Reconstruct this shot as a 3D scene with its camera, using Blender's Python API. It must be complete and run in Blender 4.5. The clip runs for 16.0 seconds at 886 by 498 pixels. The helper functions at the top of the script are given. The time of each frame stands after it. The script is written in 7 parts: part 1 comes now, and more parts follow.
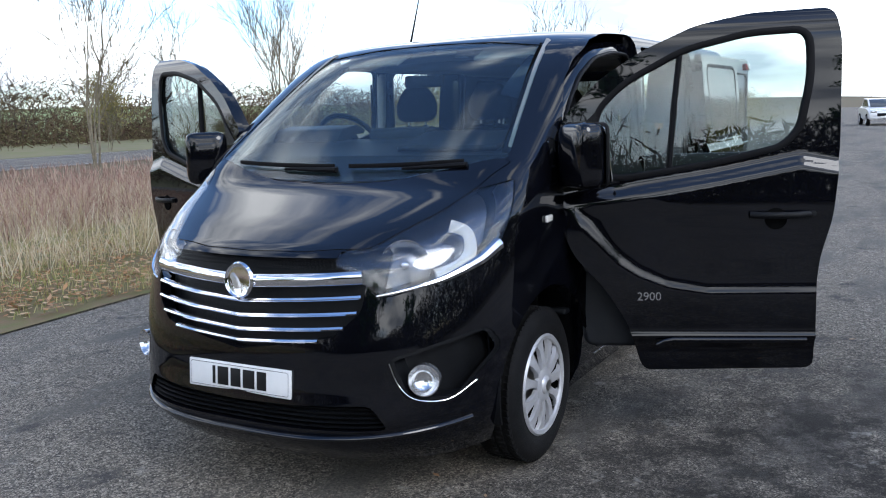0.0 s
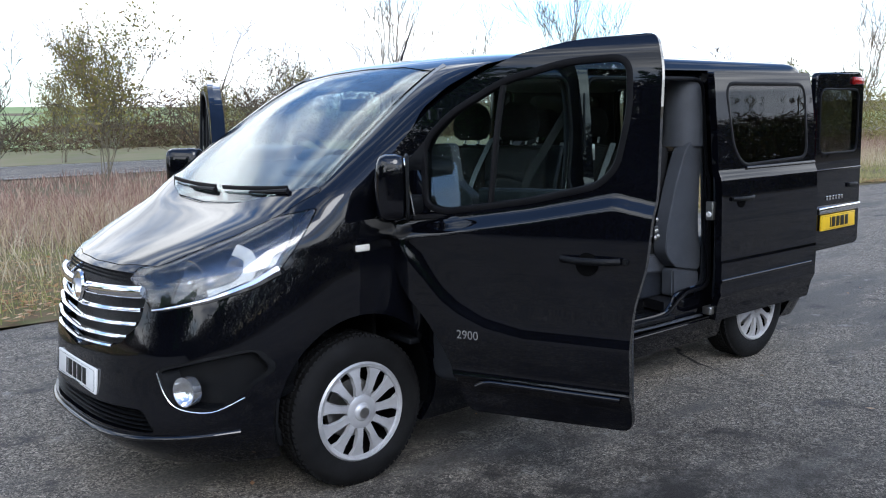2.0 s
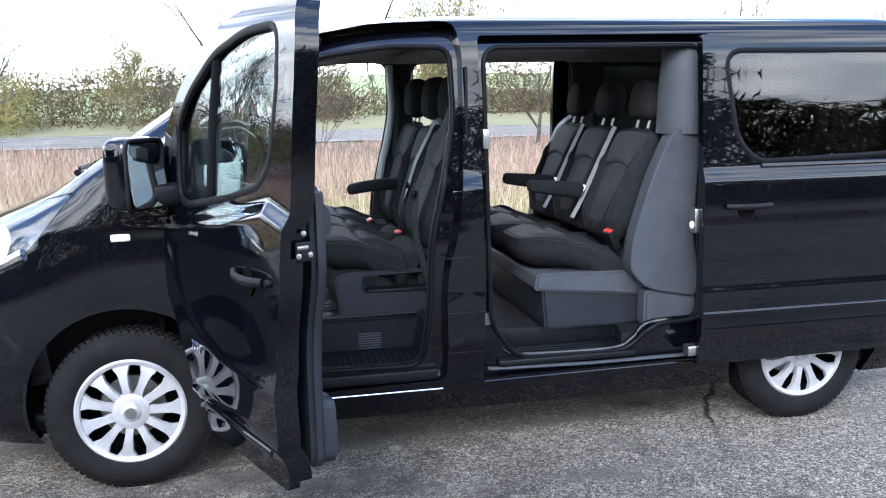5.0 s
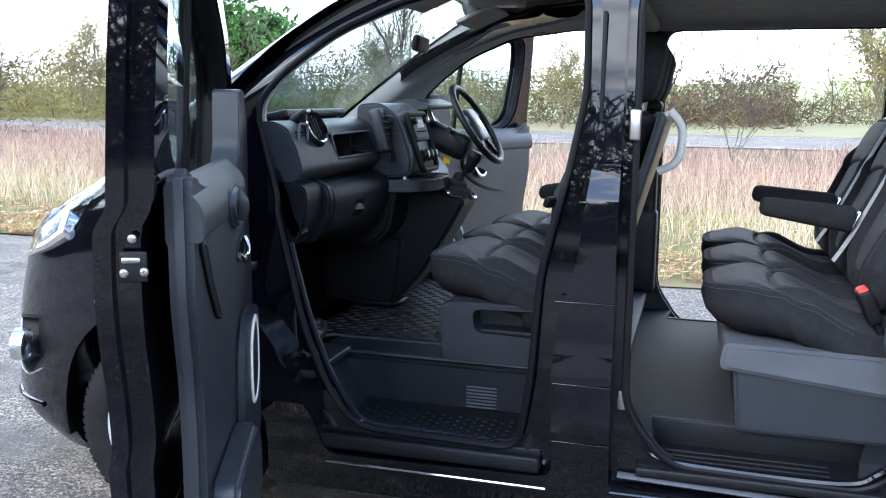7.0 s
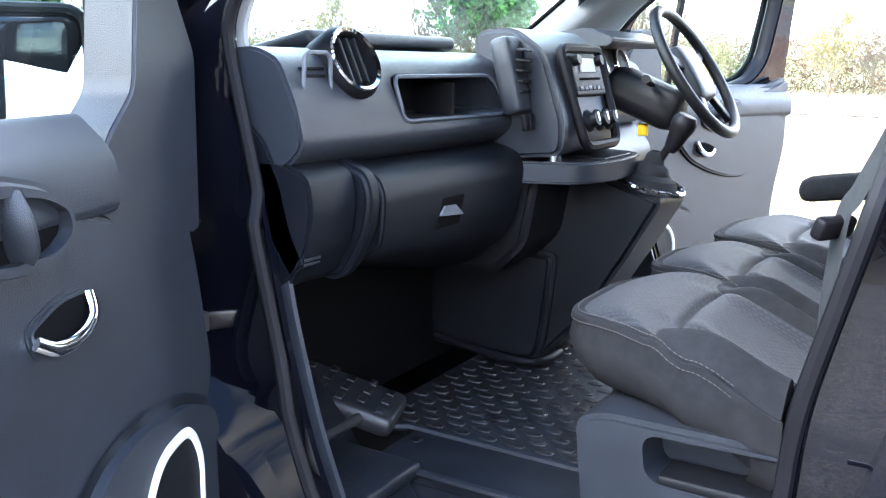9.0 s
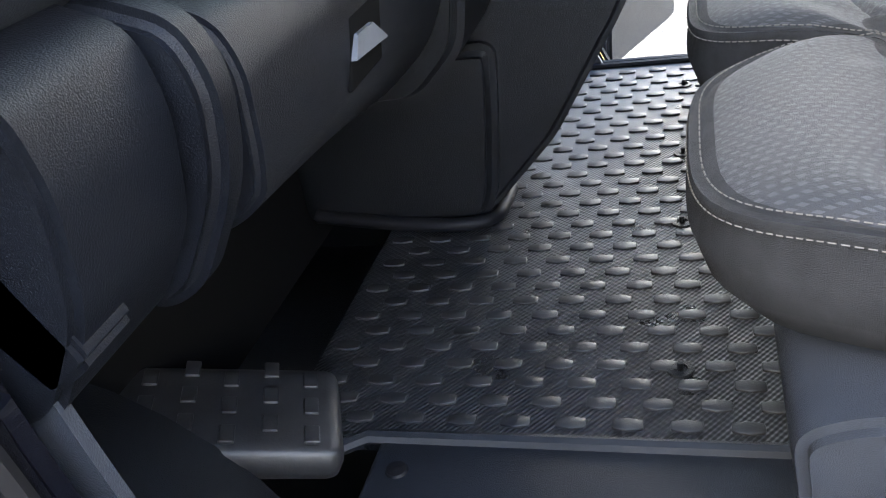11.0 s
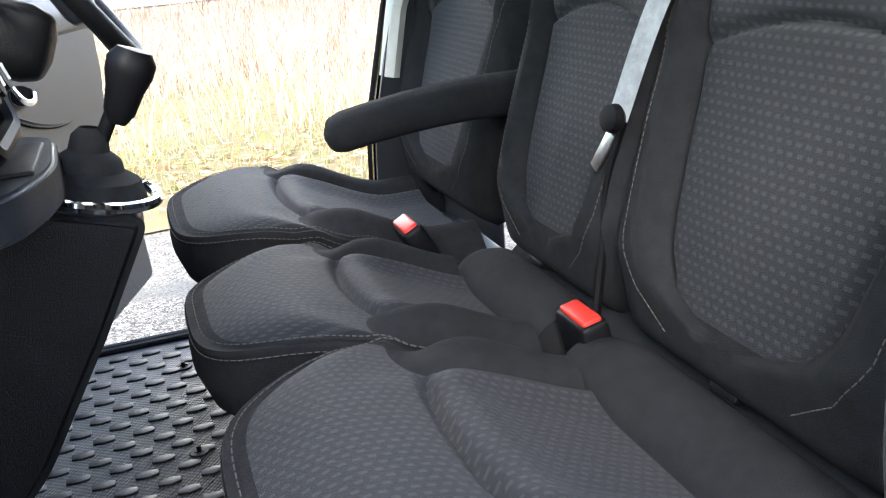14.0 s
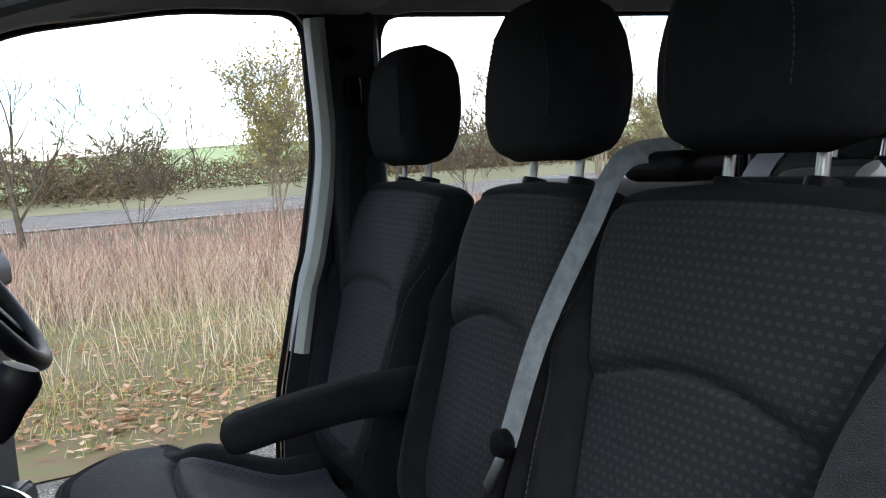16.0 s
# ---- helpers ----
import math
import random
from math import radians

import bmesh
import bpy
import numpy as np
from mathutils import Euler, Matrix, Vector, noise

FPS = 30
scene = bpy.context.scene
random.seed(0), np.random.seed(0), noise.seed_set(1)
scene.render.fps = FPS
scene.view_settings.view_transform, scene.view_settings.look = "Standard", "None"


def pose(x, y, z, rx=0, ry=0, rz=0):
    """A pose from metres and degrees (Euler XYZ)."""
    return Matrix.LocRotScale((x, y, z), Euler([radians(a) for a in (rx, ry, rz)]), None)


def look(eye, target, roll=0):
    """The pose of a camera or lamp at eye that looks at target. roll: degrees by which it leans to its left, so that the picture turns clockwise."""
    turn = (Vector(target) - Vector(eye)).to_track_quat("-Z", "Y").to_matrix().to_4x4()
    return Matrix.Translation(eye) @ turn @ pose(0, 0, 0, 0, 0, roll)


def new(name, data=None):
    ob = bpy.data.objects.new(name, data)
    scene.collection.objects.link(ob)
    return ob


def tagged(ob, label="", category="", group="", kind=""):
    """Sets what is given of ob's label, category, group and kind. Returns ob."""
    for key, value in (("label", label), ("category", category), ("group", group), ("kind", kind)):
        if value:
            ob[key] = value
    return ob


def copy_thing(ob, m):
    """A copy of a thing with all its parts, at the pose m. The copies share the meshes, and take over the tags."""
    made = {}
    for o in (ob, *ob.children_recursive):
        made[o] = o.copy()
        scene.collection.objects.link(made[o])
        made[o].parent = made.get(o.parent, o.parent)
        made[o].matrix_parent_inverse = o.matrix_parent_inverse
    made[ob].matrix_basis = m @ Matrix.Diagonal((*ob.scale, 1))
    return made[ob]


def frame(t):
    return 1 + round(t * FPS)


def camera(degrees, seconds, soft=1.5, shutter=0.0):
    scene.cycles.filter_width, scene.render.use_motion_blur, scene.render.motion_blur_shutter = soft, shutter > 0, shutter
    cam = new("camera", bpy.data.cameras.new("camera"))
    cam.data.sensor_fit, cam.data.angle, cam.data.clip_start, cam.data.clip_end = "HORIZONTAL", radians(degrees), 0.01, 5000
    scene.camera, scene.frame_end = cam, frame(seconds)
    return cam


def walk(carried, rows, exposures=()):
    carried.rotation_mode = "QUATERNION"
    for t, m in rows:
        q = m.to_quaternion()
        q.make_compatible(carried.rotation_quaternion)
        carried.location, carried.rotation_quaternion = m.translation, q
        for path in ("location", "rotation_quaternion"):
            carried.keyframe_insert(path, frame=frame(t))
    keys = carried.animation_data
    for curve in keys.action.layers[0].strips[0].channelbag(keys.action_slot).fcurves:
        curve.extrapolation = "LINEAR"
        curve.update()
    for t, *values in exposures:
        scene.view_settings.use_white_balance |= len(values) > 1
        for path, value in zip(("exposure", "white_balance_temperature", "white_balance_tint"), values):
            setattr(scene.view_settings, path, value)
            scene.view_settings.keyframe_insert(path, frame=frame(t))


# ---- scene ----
cam = camera(53.0, 16.0, soft=1.1)
PATH = [
    (0, (-3.442, -2.377, 1.518), (-1.725, -1.397, 1.214), -2.0),
    (0.5, (-3.227, -2.878, 1.542), (-1.626, -1.716, 1.25), -1.0),
    (1, (-2.869, -3.303, 1.56), (-1.387, -1.99, 1.279), -1.5),
    (1.5, (-2.501, -3.714, 1.578), (-1.129, -2.28, 1.33), -1.0),
    (2, (-2.064, -4.048, 1.594), (-0.822, -2.507, 1.305), -1.3),
    (2.5, (-1.59, -4.286, 1.629), (-0.429, -2.684, 1.337), -0.9),
    (3, (-1.147, -4.481, 1.62), (-0.175, -2.767, 1.28), -0.7),
    (3.2, (-0.968, -4.527, 1.614), (-0.051, -2.78, 1.285), -0.3),
    (5.3, (0.777, -4.571, 1.601), (1.028, -2.614, 1.271), -1.0),
    (5.5, (0.964, -4.488, 1.6), (1.077, -2.515, 1.287), -0.8),
    (6, (1.271, -4.172, 1.522), (1.161, -2.201, 1.206), 0.0),
    (6.5, (1.501, -3.788, 1.516), (1.197, -1.836, 1.201), -0.8),
    (7, (1.692, -3.403, 1.472), (1.154, -1.506, 1.137), 0.7),
    (7.5, (1.731, -2.991, 1.412), (1.01, -1.147, 1.131), 0.8),
    (8, (1.723, -2.591, 1.401), (0.839, -0.825, 1.084), 1.1),
    (8.5, (1.623, -2.262, 1.394), (0.617, -0.572, 1.032), 1.5),
    (8.7, (1.548, -2.126, 1.383), (0.524, -0.448, 1.015), 1.1),
    (10.8, (0.843, -1.198, 1.307), (0.173, 0.44, 0.375), -10.8),
    (11, (0.815, -1.16, 1.295), (0.255, 0.493, 0.318), -10.8),
    (11.5, (0.764, -1.063, 1.277), (0.483, 0.628, 0.246), -8.9),
    (12, (0.724, -1.013, 1.272), (0.787, 0.669, 0.191), -7.1),
    (12.5, (0.731, -0.99, 1.28), (1.062, 0.714, 0.286), -5.9),
    (13, (0.75, -1.0, 1.298), (1.193, 0.735, 0.408), -4.7),
    (13.5, (0.768, -1.003, 1.33), (1.302, 0.752, 0.533), -5.2),
    (14, (0.794, -0.997, 1.363), (1.382, 0.792, 0.69), -5.0),
    (14.5, (0.817, -1.004, 1.403), (1.479, 0.813, 0.89), -4.2),
    (15, (0.839, -1.011, 1.44), (1.556, 0.809, 1.024), -4.7),
    (15.5, (0.857, -1.007, 1.467), (1.614, 0.819, 1.164), -4.3),
    (16, (0.86, -0.995, 1.484), (1.656, 0.827, 1.268), -3.7),
]
walk(cam, [(t, look(eye, target, roll)) for t, eye, target, roll in PATH], exposures=[(t, ev, k, 10) for t, ev, k in ((0, -0.2, 6250), (1, -0.4, 6250), (2, -0.1, 6250), (3, 0.4, 6250), (5.5, 1.25, 6200), (7, 1.45, 6150), (8.5, 3.05, 6200), (11, 3.35, 7300), (12.5, 3.5, 7400), (13.5, 3.0, 7300), (14.5, 1.85, 6750), (15.4, 1.3, 6500), (16, 0.6, 6700))])

# ---- world and sun ----
SUN_EL, SUN_AZ = 38.0, 205.0
world = bpy.data.worlds.new("sky")
scene.world = world
world.use_nodes = True
wn, wl = world.node_tree.nodes, world.node_tree.links
wn.clear()
w_out = wn.new("ShaderNodeOutputWorld")
w_bg = wn.new("ShaderNodeBackground")
w_sky = wn.new("ShaderNodeTexSky")
w_sky.sky_type = "NISHITA"
w_sky.sun_disc = False
w_sky.sun_elevation, w_sky.sun_rotation = radians(SUN_EL), radians(SUN_AZ)
w_sky.air_density, w_sky.dust_density = 1.1, 0.7
w_co = wn.new("ShaderNodeTexCoord")
w_map = wn.new("ShaderNodeMapping")
w_map.inputs["Scale"].default_value = (1.0, 1.0, 3.2)
w_noise = wn.new("ShaderNodeTexNoise")
w_noise.inputs["Scale"].default_value = 2.1
w_noise.inputs["Detail"].default_value = 7.0
w_noise.inputs["Roughness"].default_value = 0.55
w_ramp = wn.new("ShaderNodeValToRGB")
w_ramp.color_ramp.elements[0].position, w_ramp.color_ramp.elements[1].position = 0.40, 0.54
w_noise2 = wn.new("ShaderNodeTexNoise")
w_noise2.inputs["Scale"].default_value = 5.0
w_noise2.inputs["Detail"].default_value = 5.0
w_cloud = wn.new("ShaderNodeValToRGB")
w_cloud.color_ramp.elements[0].color = (7.4, 8.2, 9.6, 1)
w_cloud.color_ramp.elements[1].color = (24.0, 24.4, 24.8, 1)
w_cloud.color_ramp.elements[0].position, w_cloud.color_ramp.elements[1].position = 0.36, 0.64
w_mix = wn.new("ShaderNodeMix")
w_mix.data_type = "RGBA"
wl.new(w_co.outputs["Generated"], w_map.inputs["Vector"])
wl.new(w_map.outputs["Vector"], w_noise.inputs["Vector"])
wl.new(w_map.outputs["Vector"], w_noise2.inputs["Vector"])
w_sep = wn.new("ShaderNodeSeparateXYZ")
w_high = wn.new("ShaderNodeMapRange")
w_high.inputs["From Min"].default_value, w_high.inputs["From Max"].default_value = 0.28, 0.75
w_high.inputs["To Min"].default_value, w_high.inputs["To Max"].default_value = 0.03, -0.13
w_cover = wn.new("ShaderNodeMath")
wl.new(w_co.outputs["Generated"], w_sep.inputs[0])
wl.new(w_sep.outputs["Z"], w_high.inputs["Value"])
wl.new(w_noise.outputs["Fac"], w_cover.inputs[0])
wl.new(w_high.outputs["Result"], w_cover.inputs[1])
wl.new(w_cover.outputs[0], w_ramp.inputs["Fac"])
wl.new(w_noise2.outputs["Fac"], w_cloud.inputs["Fac"])
wl.new(w_ramp.outputs["Color"], w_mix.inputs["Factor"])
w_deep = wn.new("ShaderNodeVectorMath")
w_deep.operation = "MULTIPLY"
w_deep.inputs[1].default_value = (1.6, 1.85, 2.25)
wl.new(w_sky.outputs["Color"], w_deep.inputs[0])
wl.new(w_deep.outputs[0], w_mix.inputs[6])
wl.new(w_cloud.outputs["Color"], w_mix.inputs[7])
wl.new(w_mix.outputs[2], w_bg.inputs["Color"])
w_bg.inputs["Strength"].default_value = 0.15
wl.new(w_bg.outputs["Background"], w_out.inputs["Surface"])
sun = new("sun", bpy.data.lights.new("sun", "SUN"))
sun.data.energy, sun.data.angle, sun.data.color = 1.5, radians(26), (1.0, 0.97, 0.93)
sun_dir = Vector((math.sin(radians(SUN_AZ)) * math.cos(radians(SUN_EL)), math.cos(radians(SUN_AZ)) * math.cos(radians(SUN_EL)), math.sin(radians(SUN_EL))))
sun.matrix_world = look(sun_dir * 50, (0, 0, 0))

# ---- materials ----
def mat(name, col, rough=0.5, metal=0.0, coat=0.0, spec=0.32, noise_scale=0.0, noise_amt=0.0, bump=0.0, bump_scale=200.0, col2=None, rough_var=0.0):
    """A principled material with optional colour variation at two scales and fine relief."""
    m = bpy.data.materials.new(name)
    m.use_nodes = True
    n, l = m.node_tree.nodes, m.node_tree.links
    b = n["Principled BSDF"]
    b.inputs["Base Color"].default_value = (*col, 1)
    b.inputs["Roughness"].default_value = rough
    b.inputs["Metallic"].default_value = metal
    b.inputs["Coat Weight"].default_value = coat
    b.inputs["Coat Roughness"].default_value = 0.02
    b.inputs["Coat IOR"].default_value = 1.52
    b.inputs["Specular IOR Level"].default_value = spec
    co = n.new("ShaderNodeTexCoord")
    if noise_scale:
        big = n.new("ShaderNodeTexNoise")
        big.inputs["Scale"].default_value = noise_scale
        big.inputs["Detail"].default_value = 6.0
        big.inputs["Roughness"].default_value = 0.65
        l.new(co.outputs["Object"], big.inputs["Vector"])
        mix = n.new("ShaderNodeMix")
        mix.data_type = "RGBA"
        c2 = col2 or tuple(min(1, c * (1 + noise_amt)) for c in col)
        mix.inputs[6].default_value = (*[c * (1 - noise_amt) for c in col], 1) if not col2 else (*col, 1)
        mix.inputs[7].default_value = (*c2, 1)
        ramp = n.new("ShaderNodeMapRange")
        ramp.inputs["From Min"].default_value, ramp.inputs["From Max"].default_value = 0.35, 0.65
        l.new(big.outputs["Fac"], ramp.inputs["Value"])
        l.new(ramp.outputs["Result"], mix.inputs["Factor"])
        l.new(mix.outputs[2], b.inputs["Base Color"])
        if rough_var:
            rr = n.new("ShaderNodeMapRange")
            rr.inputs["To Min"].default_value, rr.inputs["To Max"].default_value = rough - rough_var, rough + rough_var
            l.new(big.outputs["Fac"], rr.inputs["Value"])
            l.new(rr.outputs["Result"], b.inputs["Roughness"])
    if bump:
        fine = n.new("ShaderNodeTexNoise")
        fine.inputs["Scale"].default_value = bump_scale
        fine.inputs["Detail"].default_value = 3.0
        l.new(co.outputs["Object"], fine.inputs["Vector"])
        bp = n.new("ShaderNodeBump")
        bp.inputs["Strength"].default_value = bump
        bp.inputs["Distance"].default_value = 0.004
        l.new(fine.outputs["Fac"], bp.inputs["Height"])
        l.new(bp.outputs["Normal"], b.inputs["Normal"])
    return m


def glass_mat(name, tint, rough=0.0, mixing=0.9):
    """Thin car glass: a tinted see-through sheet with a sharp reflection."""
    m = bpy.data.materials.new(name)
    m.use_nodes = True
    n, l = m.node_tree.nodes, m.node_tree.links
    n.clear()
    out = n.new("ShaderNodeOutputMaterial")
    tr = n.new("ShaderNodeBsdfTransparent")
    tr.inputs["Color"].default_value = (*tint, 1)
    gl = n.new("ShaderNodeBsdfGlossy")
    gl.inputs["Roughness"].default_value = rough
    lw = n.new("ShaderNodeLayerWeight")
    lw.inputs["Blend"].default_value = 0.5
    pw = n.new("ShaderNodeMath")
    pw.operation = "POWER"
    pw.inputs[1].default_value = 5.0
    l.new(lw.outputs["Facing"], pw.inputs[0])
    fr = n.new("ShaderNodeMath")
    fr.operation = "MULTIPLY_ADD"
    fr.inputs[1].default_value, fr.inputs[2].default_value = 0.93, 0.065
    l.new(pw.outputs[0], fr.inputs[0])
    mx = n.new("ShaderNodeMixShader")
    l.new(fr.outputs[0], mx.inputs["Fac"])
    l.new(tr.outputs[0], mx.inputs[1])
    l.new(gl.outputs[0], mx.inputs[2])
    l.new(mx.outputs[0], out.inputs["Surface"])
    return m


def woven(name, dark, light, pitch, amount):
    """Seat cloth with staggered rows of small paler dashes and a fine weave."""
    m = mat(name, dark, 0.78, spec=0.30, bump=0.5, bump_scale=900.0)
    n, l = m.node_tree.nodes, m.node_tree.links
    b = n["Principled BSDF"]
    b.inputs["Sheen Weight"].default_value = 0.03
    co = n.new("ShaderNodeTexCoord")
    sep = n.new("ShaderNodeSeparateXYZ")
    l.new(co.outputs["UV"], sep.inputs[0])

    def math_(op, a, bb=None, val=None):
        q = n.new("ShaderNodeMath")
        q.operation = op
        l.new(a, q.inputs[0])
        if bb is not None:
            l.new(bb, q.inputs[1])
        elif val is not None:
            q.inputs[1].default_value = val
        return q.outputs[0]

    row = math_("DIVIDE", sep.outputs["Y"], val=pitch)
    rowi = math_("FLOOR", row)
    odd = math_("MULTIPLY", math_("MODULO", rowi, val=2.0), val=0.5)
    colx = math_("ADD", math_("DIVIDE", sep.outputs["X"], val=pitch * 1.25), odd)
    fx = math_("ABSOLUTE", math_("SUBTRACT", math_("FRACT", colx), val=0.5))
    fy = math_("ABSOLUTE", math_("SUBTRACT", math_("FRACT", row), val=0.5))
    inx = math_("LESS_THAN", fx, val=0.27)
    iny = math_("LESS_THAN", fy, val=0.2)
    dot = math_("MULTIPLY", math_("MULTIPLY", inx, iny), val=amount)
    mix = n.new("ShaderNodeMix")
    mix.data_type = "RGBA"
    mix.inputs[6].default_value = (*dark, 1)
    mix.inputs[7].default_value = (*light, 1)
    l.new(dot, mix.inputs["Factor"])
    l.new(mix.outputs[2], b.inputs["Base Color"])
    fine = b.inputs["Normal"].links[0].from_node
    raised = n.new("ShaderNodeBump")
    raised.inputs["Strength"].default_value, raised.inputs["Distance"].default_value = 0.8, 0.0022
    l.new(dot, raised.inputs["Height"])
    l.new(fine.outputs["Normal"], raised.inputs["Normal"])
    l.new(raised.outputs["Normal"], b.inputs["Normal"])
    return m


def ribbed_rubber():
    """Floor rubber with a fine diagonal weave pressed into it."""
    m = mat("ribbed_rubber", (0.011, 0.0115, 0.013), 0.30, spec=0.65, noise_scale=9.0, noise_amt=0.35, rough_var=0.08)
    n, l = m.node_tree.nodes, m.node_tree.links
    co = n.new("ShaderNodeTexCoord")
    last = None
    for turn in (38, -52):
        mp = n.new("ShaderNodeMapping")
        mp.inputs["Rotation"].default_value = (0, 0, radians(turn))
        l.new(co.outputs["Object"], mp.inputs["Vector"])
        wv = n.new("ShaderNodeTexWave")
        wv.inputs["Scale"].default_value = 55.0 if turn > 0 else 40.0
        wv.inputs["Distortion"].default_value = 0.4
        l.new(mp.outputs["Vector"], wv.inputs["Vector"])
        bp = n.new("ShaderNodeBump")
        bp.inputs["Strength"].default_value, bp.inputs["Distance"].default_value = (0.75, 0.0016) if turn > 0 else (0.35, 0.001)
        l.new(wv.outputs["Fac"], bp.inputs["Height"])
        if last:
            l.new(last, bp.inputs["Normal"])
        last = bp.outputs["Normal"]
    l.new(last, n["Principled BSDF"].inputs["Normal"])
    return m


PAINT = mat("black_paint", (0.0022, 0.0025, 0.0042), 0.35, coat=1.0, spec=0.0, noise_scale=3.0, noise_amt=0.25, rough_var=0.04)
# Near-black for gaps and screen border; paints shade into recesses and footwell.
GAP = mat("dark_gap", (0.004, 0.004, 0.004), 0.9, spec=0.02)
PLASTIC = mat("dark_plastic", (0.0045, 0.005, 0.006), 0.42, spec=0.2, noise_scale=9.0, noise_amt=0.2, bump=0.35, bump_scale=700.0)
TRIM = mat("grey_trim", (0.0170, 0.0195, 0.0245), 0.36, noise_scale=7.0, noise_amt=0.15, bump=0.3, bump_scale=800.0)
TRIM_MID = mat("slate_trim", (0.058, 0.063, 0.073), 0.45, spec=0.25, noise_scale=7.0, noise_amt=0.12, bump=0.3, bump_scale=800.0)
PALE_TRIM = mat("pale_trim", (0.56, 0.56, 0.52), 0.6, noise_scale=6.0, noise_amt=0.08, bump=0.2, bump_scale=500.0)
PILLAR = mat("pillar_plastic", (0.26, 0.265, 0.265), 0.55, noise_scale=6.0, noise_amt=0.08, bump=0.2, bump_scale=500.0)
HEADLINER = mat("headliner", (0.34, 0.325, 0.30), 0.95, noise_scale=12.0, noise_amt=0.1, bump=0.4, bump_scale=600.0)
MAT_RUBBER = ribbed_rubber()
RUBBER = mat("rubber", (0.014, 0.014, 0.015), 0.45, spec=0.4, noise_scale=25.0, noise_amt=0.3, bump=0.08, bump_scale=300.0)
SEAL = mat("rubber_seal", (0.005, 0.005, 0.006), 0.5, spec=0.12, noise_scale=12.0, noise_amt=0.2)
TYRE = mat("tyre_rubber", (0.0065, 0.0065, 0.0068), 0.75, spec=0.2, noise_scale=14.0, noise_amt=0.35, bump=0.4, bump_scale=250.0)
CHROME = mat("chrome", (0.80, 0.80, 0.82), 0.08, metal=1.0, noise_scale=5.0, noise_amt=0.06)
SILVER = mat("silver_wheel_trim", (0.52, 0.52, 0.53), 0.34, metal=0.4, noise_scale=9.0, noise_amt=0.12, rough_var=0.05)
STEEL = mat("zinc_steel", (0.45, 0.44, 0.42), 0.35, metal=1.0, noise_scale=20.0, noise_amt=0.15)
WHITE_PLATE = mat("white_plate", (0.78, 0.78, 0.76), 0.35, noise_scale=8.0, noise_amt=0.05)
YELLOW_PLATE = mat("yellow_plate", (0.75, 0.48, 0.02), 0.35, noise_scale=8.0, noise_amt=0.08)
INK = mat("black_ink", (0.006, 0.006, 0.006), 0.5)
LENS = glass_mat("clear_lens", (0.96, 0.97, 0.98))
SCREEN = glass_mat("windscreen_glass", (0.80, 0.88, 0.88))
GLASS = glass_mat("side_glass", (0.72, 0.80, 0.79))
PRIVACY = glass_mat("privacy_glass", (0.30, 0.32, 0.33))
MIRROR = mat("mirror", (0.86, 0.88, 0.88), 0.01, metal=1.0)
RED = mat("red_plastic", (0.55, 0.03, 0.02), 0.4, noise_scale=15.0, noise_amt=0.1)
RED_LENS = mat("red_lens", (0.28, 0.006, 0.006), 0.12, coat=0.6, noise_scale=20.0, noise_amt=0.2)
AMBER = mat("amber_lens", (0.75, 0.72, 0.66), 0.15, coat=0.5, noise_scale=30.0, noise_amt=0.1)
CLOTH = mat("plain_cloth", (0.0165, 0.017, 0.0185), 0.85, spec=0.12, noise_scale=40.0, noise_amt=0.18, bump=0.6, bump_scale=1000.0)
PATTERN = woven("dotted_cloth", (0.0140, 0.0150, 0.0178), (0.048, 0.051, 0.056), 0.0105, 0.5)
THREAD = mat("grey_thread", (0.080, 0.076, 0.070), 0.85, spec=0.1)
BELT = mat("belt_webbing", (0.33, 0.345, 0.355), 0.7, noise_scale=60.0, noise_amt=0.2, bump=0.6, bump_scale=900.0)
# Darker copy of grey_trim; the footwell's shade is put into its colour.
SHADED_DASH = mat("shaded_dash_trim", (0.0040, 0.0048, 0.0068), 0.40, spec=0.14, noise_scale=9.0, noise_amt=0.2, bump=0.3, bump_scale=800.0)
STEP = mat("step_plastic", (0.0090, 0.0104, 0.0132), 0.38, spec=0.22, noise_scale=7.0, noise_amt=0.2, bump=0.3, bump_scale=800.0)
VINYL = mat("floor_vinyl", (0.0070, 0.0076, 0.0092), 0.72, spec=0.2, noise_scale=6.0, noise_amt=0.25, bump=0.3, bump_scale=500.0)
DARK_BELT = mat("dark_webbing", (0.026, 0.028, 0.029), 0.7, spec=0.15, noise_scale=60.0, noise_amt=0.2, bump=0.6, bump_scale=900.0)
LATCH = mat("latch_plastic", (0.10, 0.105, 0.115), 0.3, noise_scale=20.0, noise_amt=0.15)
LAMP_BOWL = mat("lamp_bowl", (0.13, 0.133, 0.14), 0.16, metal=0.85, noise_scale=30.0, noise_amt=0.3)
LAMP_WHITE = mat("lamp_reflector", (0.75, 0.76, 0.78), 0.15, metal=0.9, noise_scale=20.0, noise_amt=0.15)


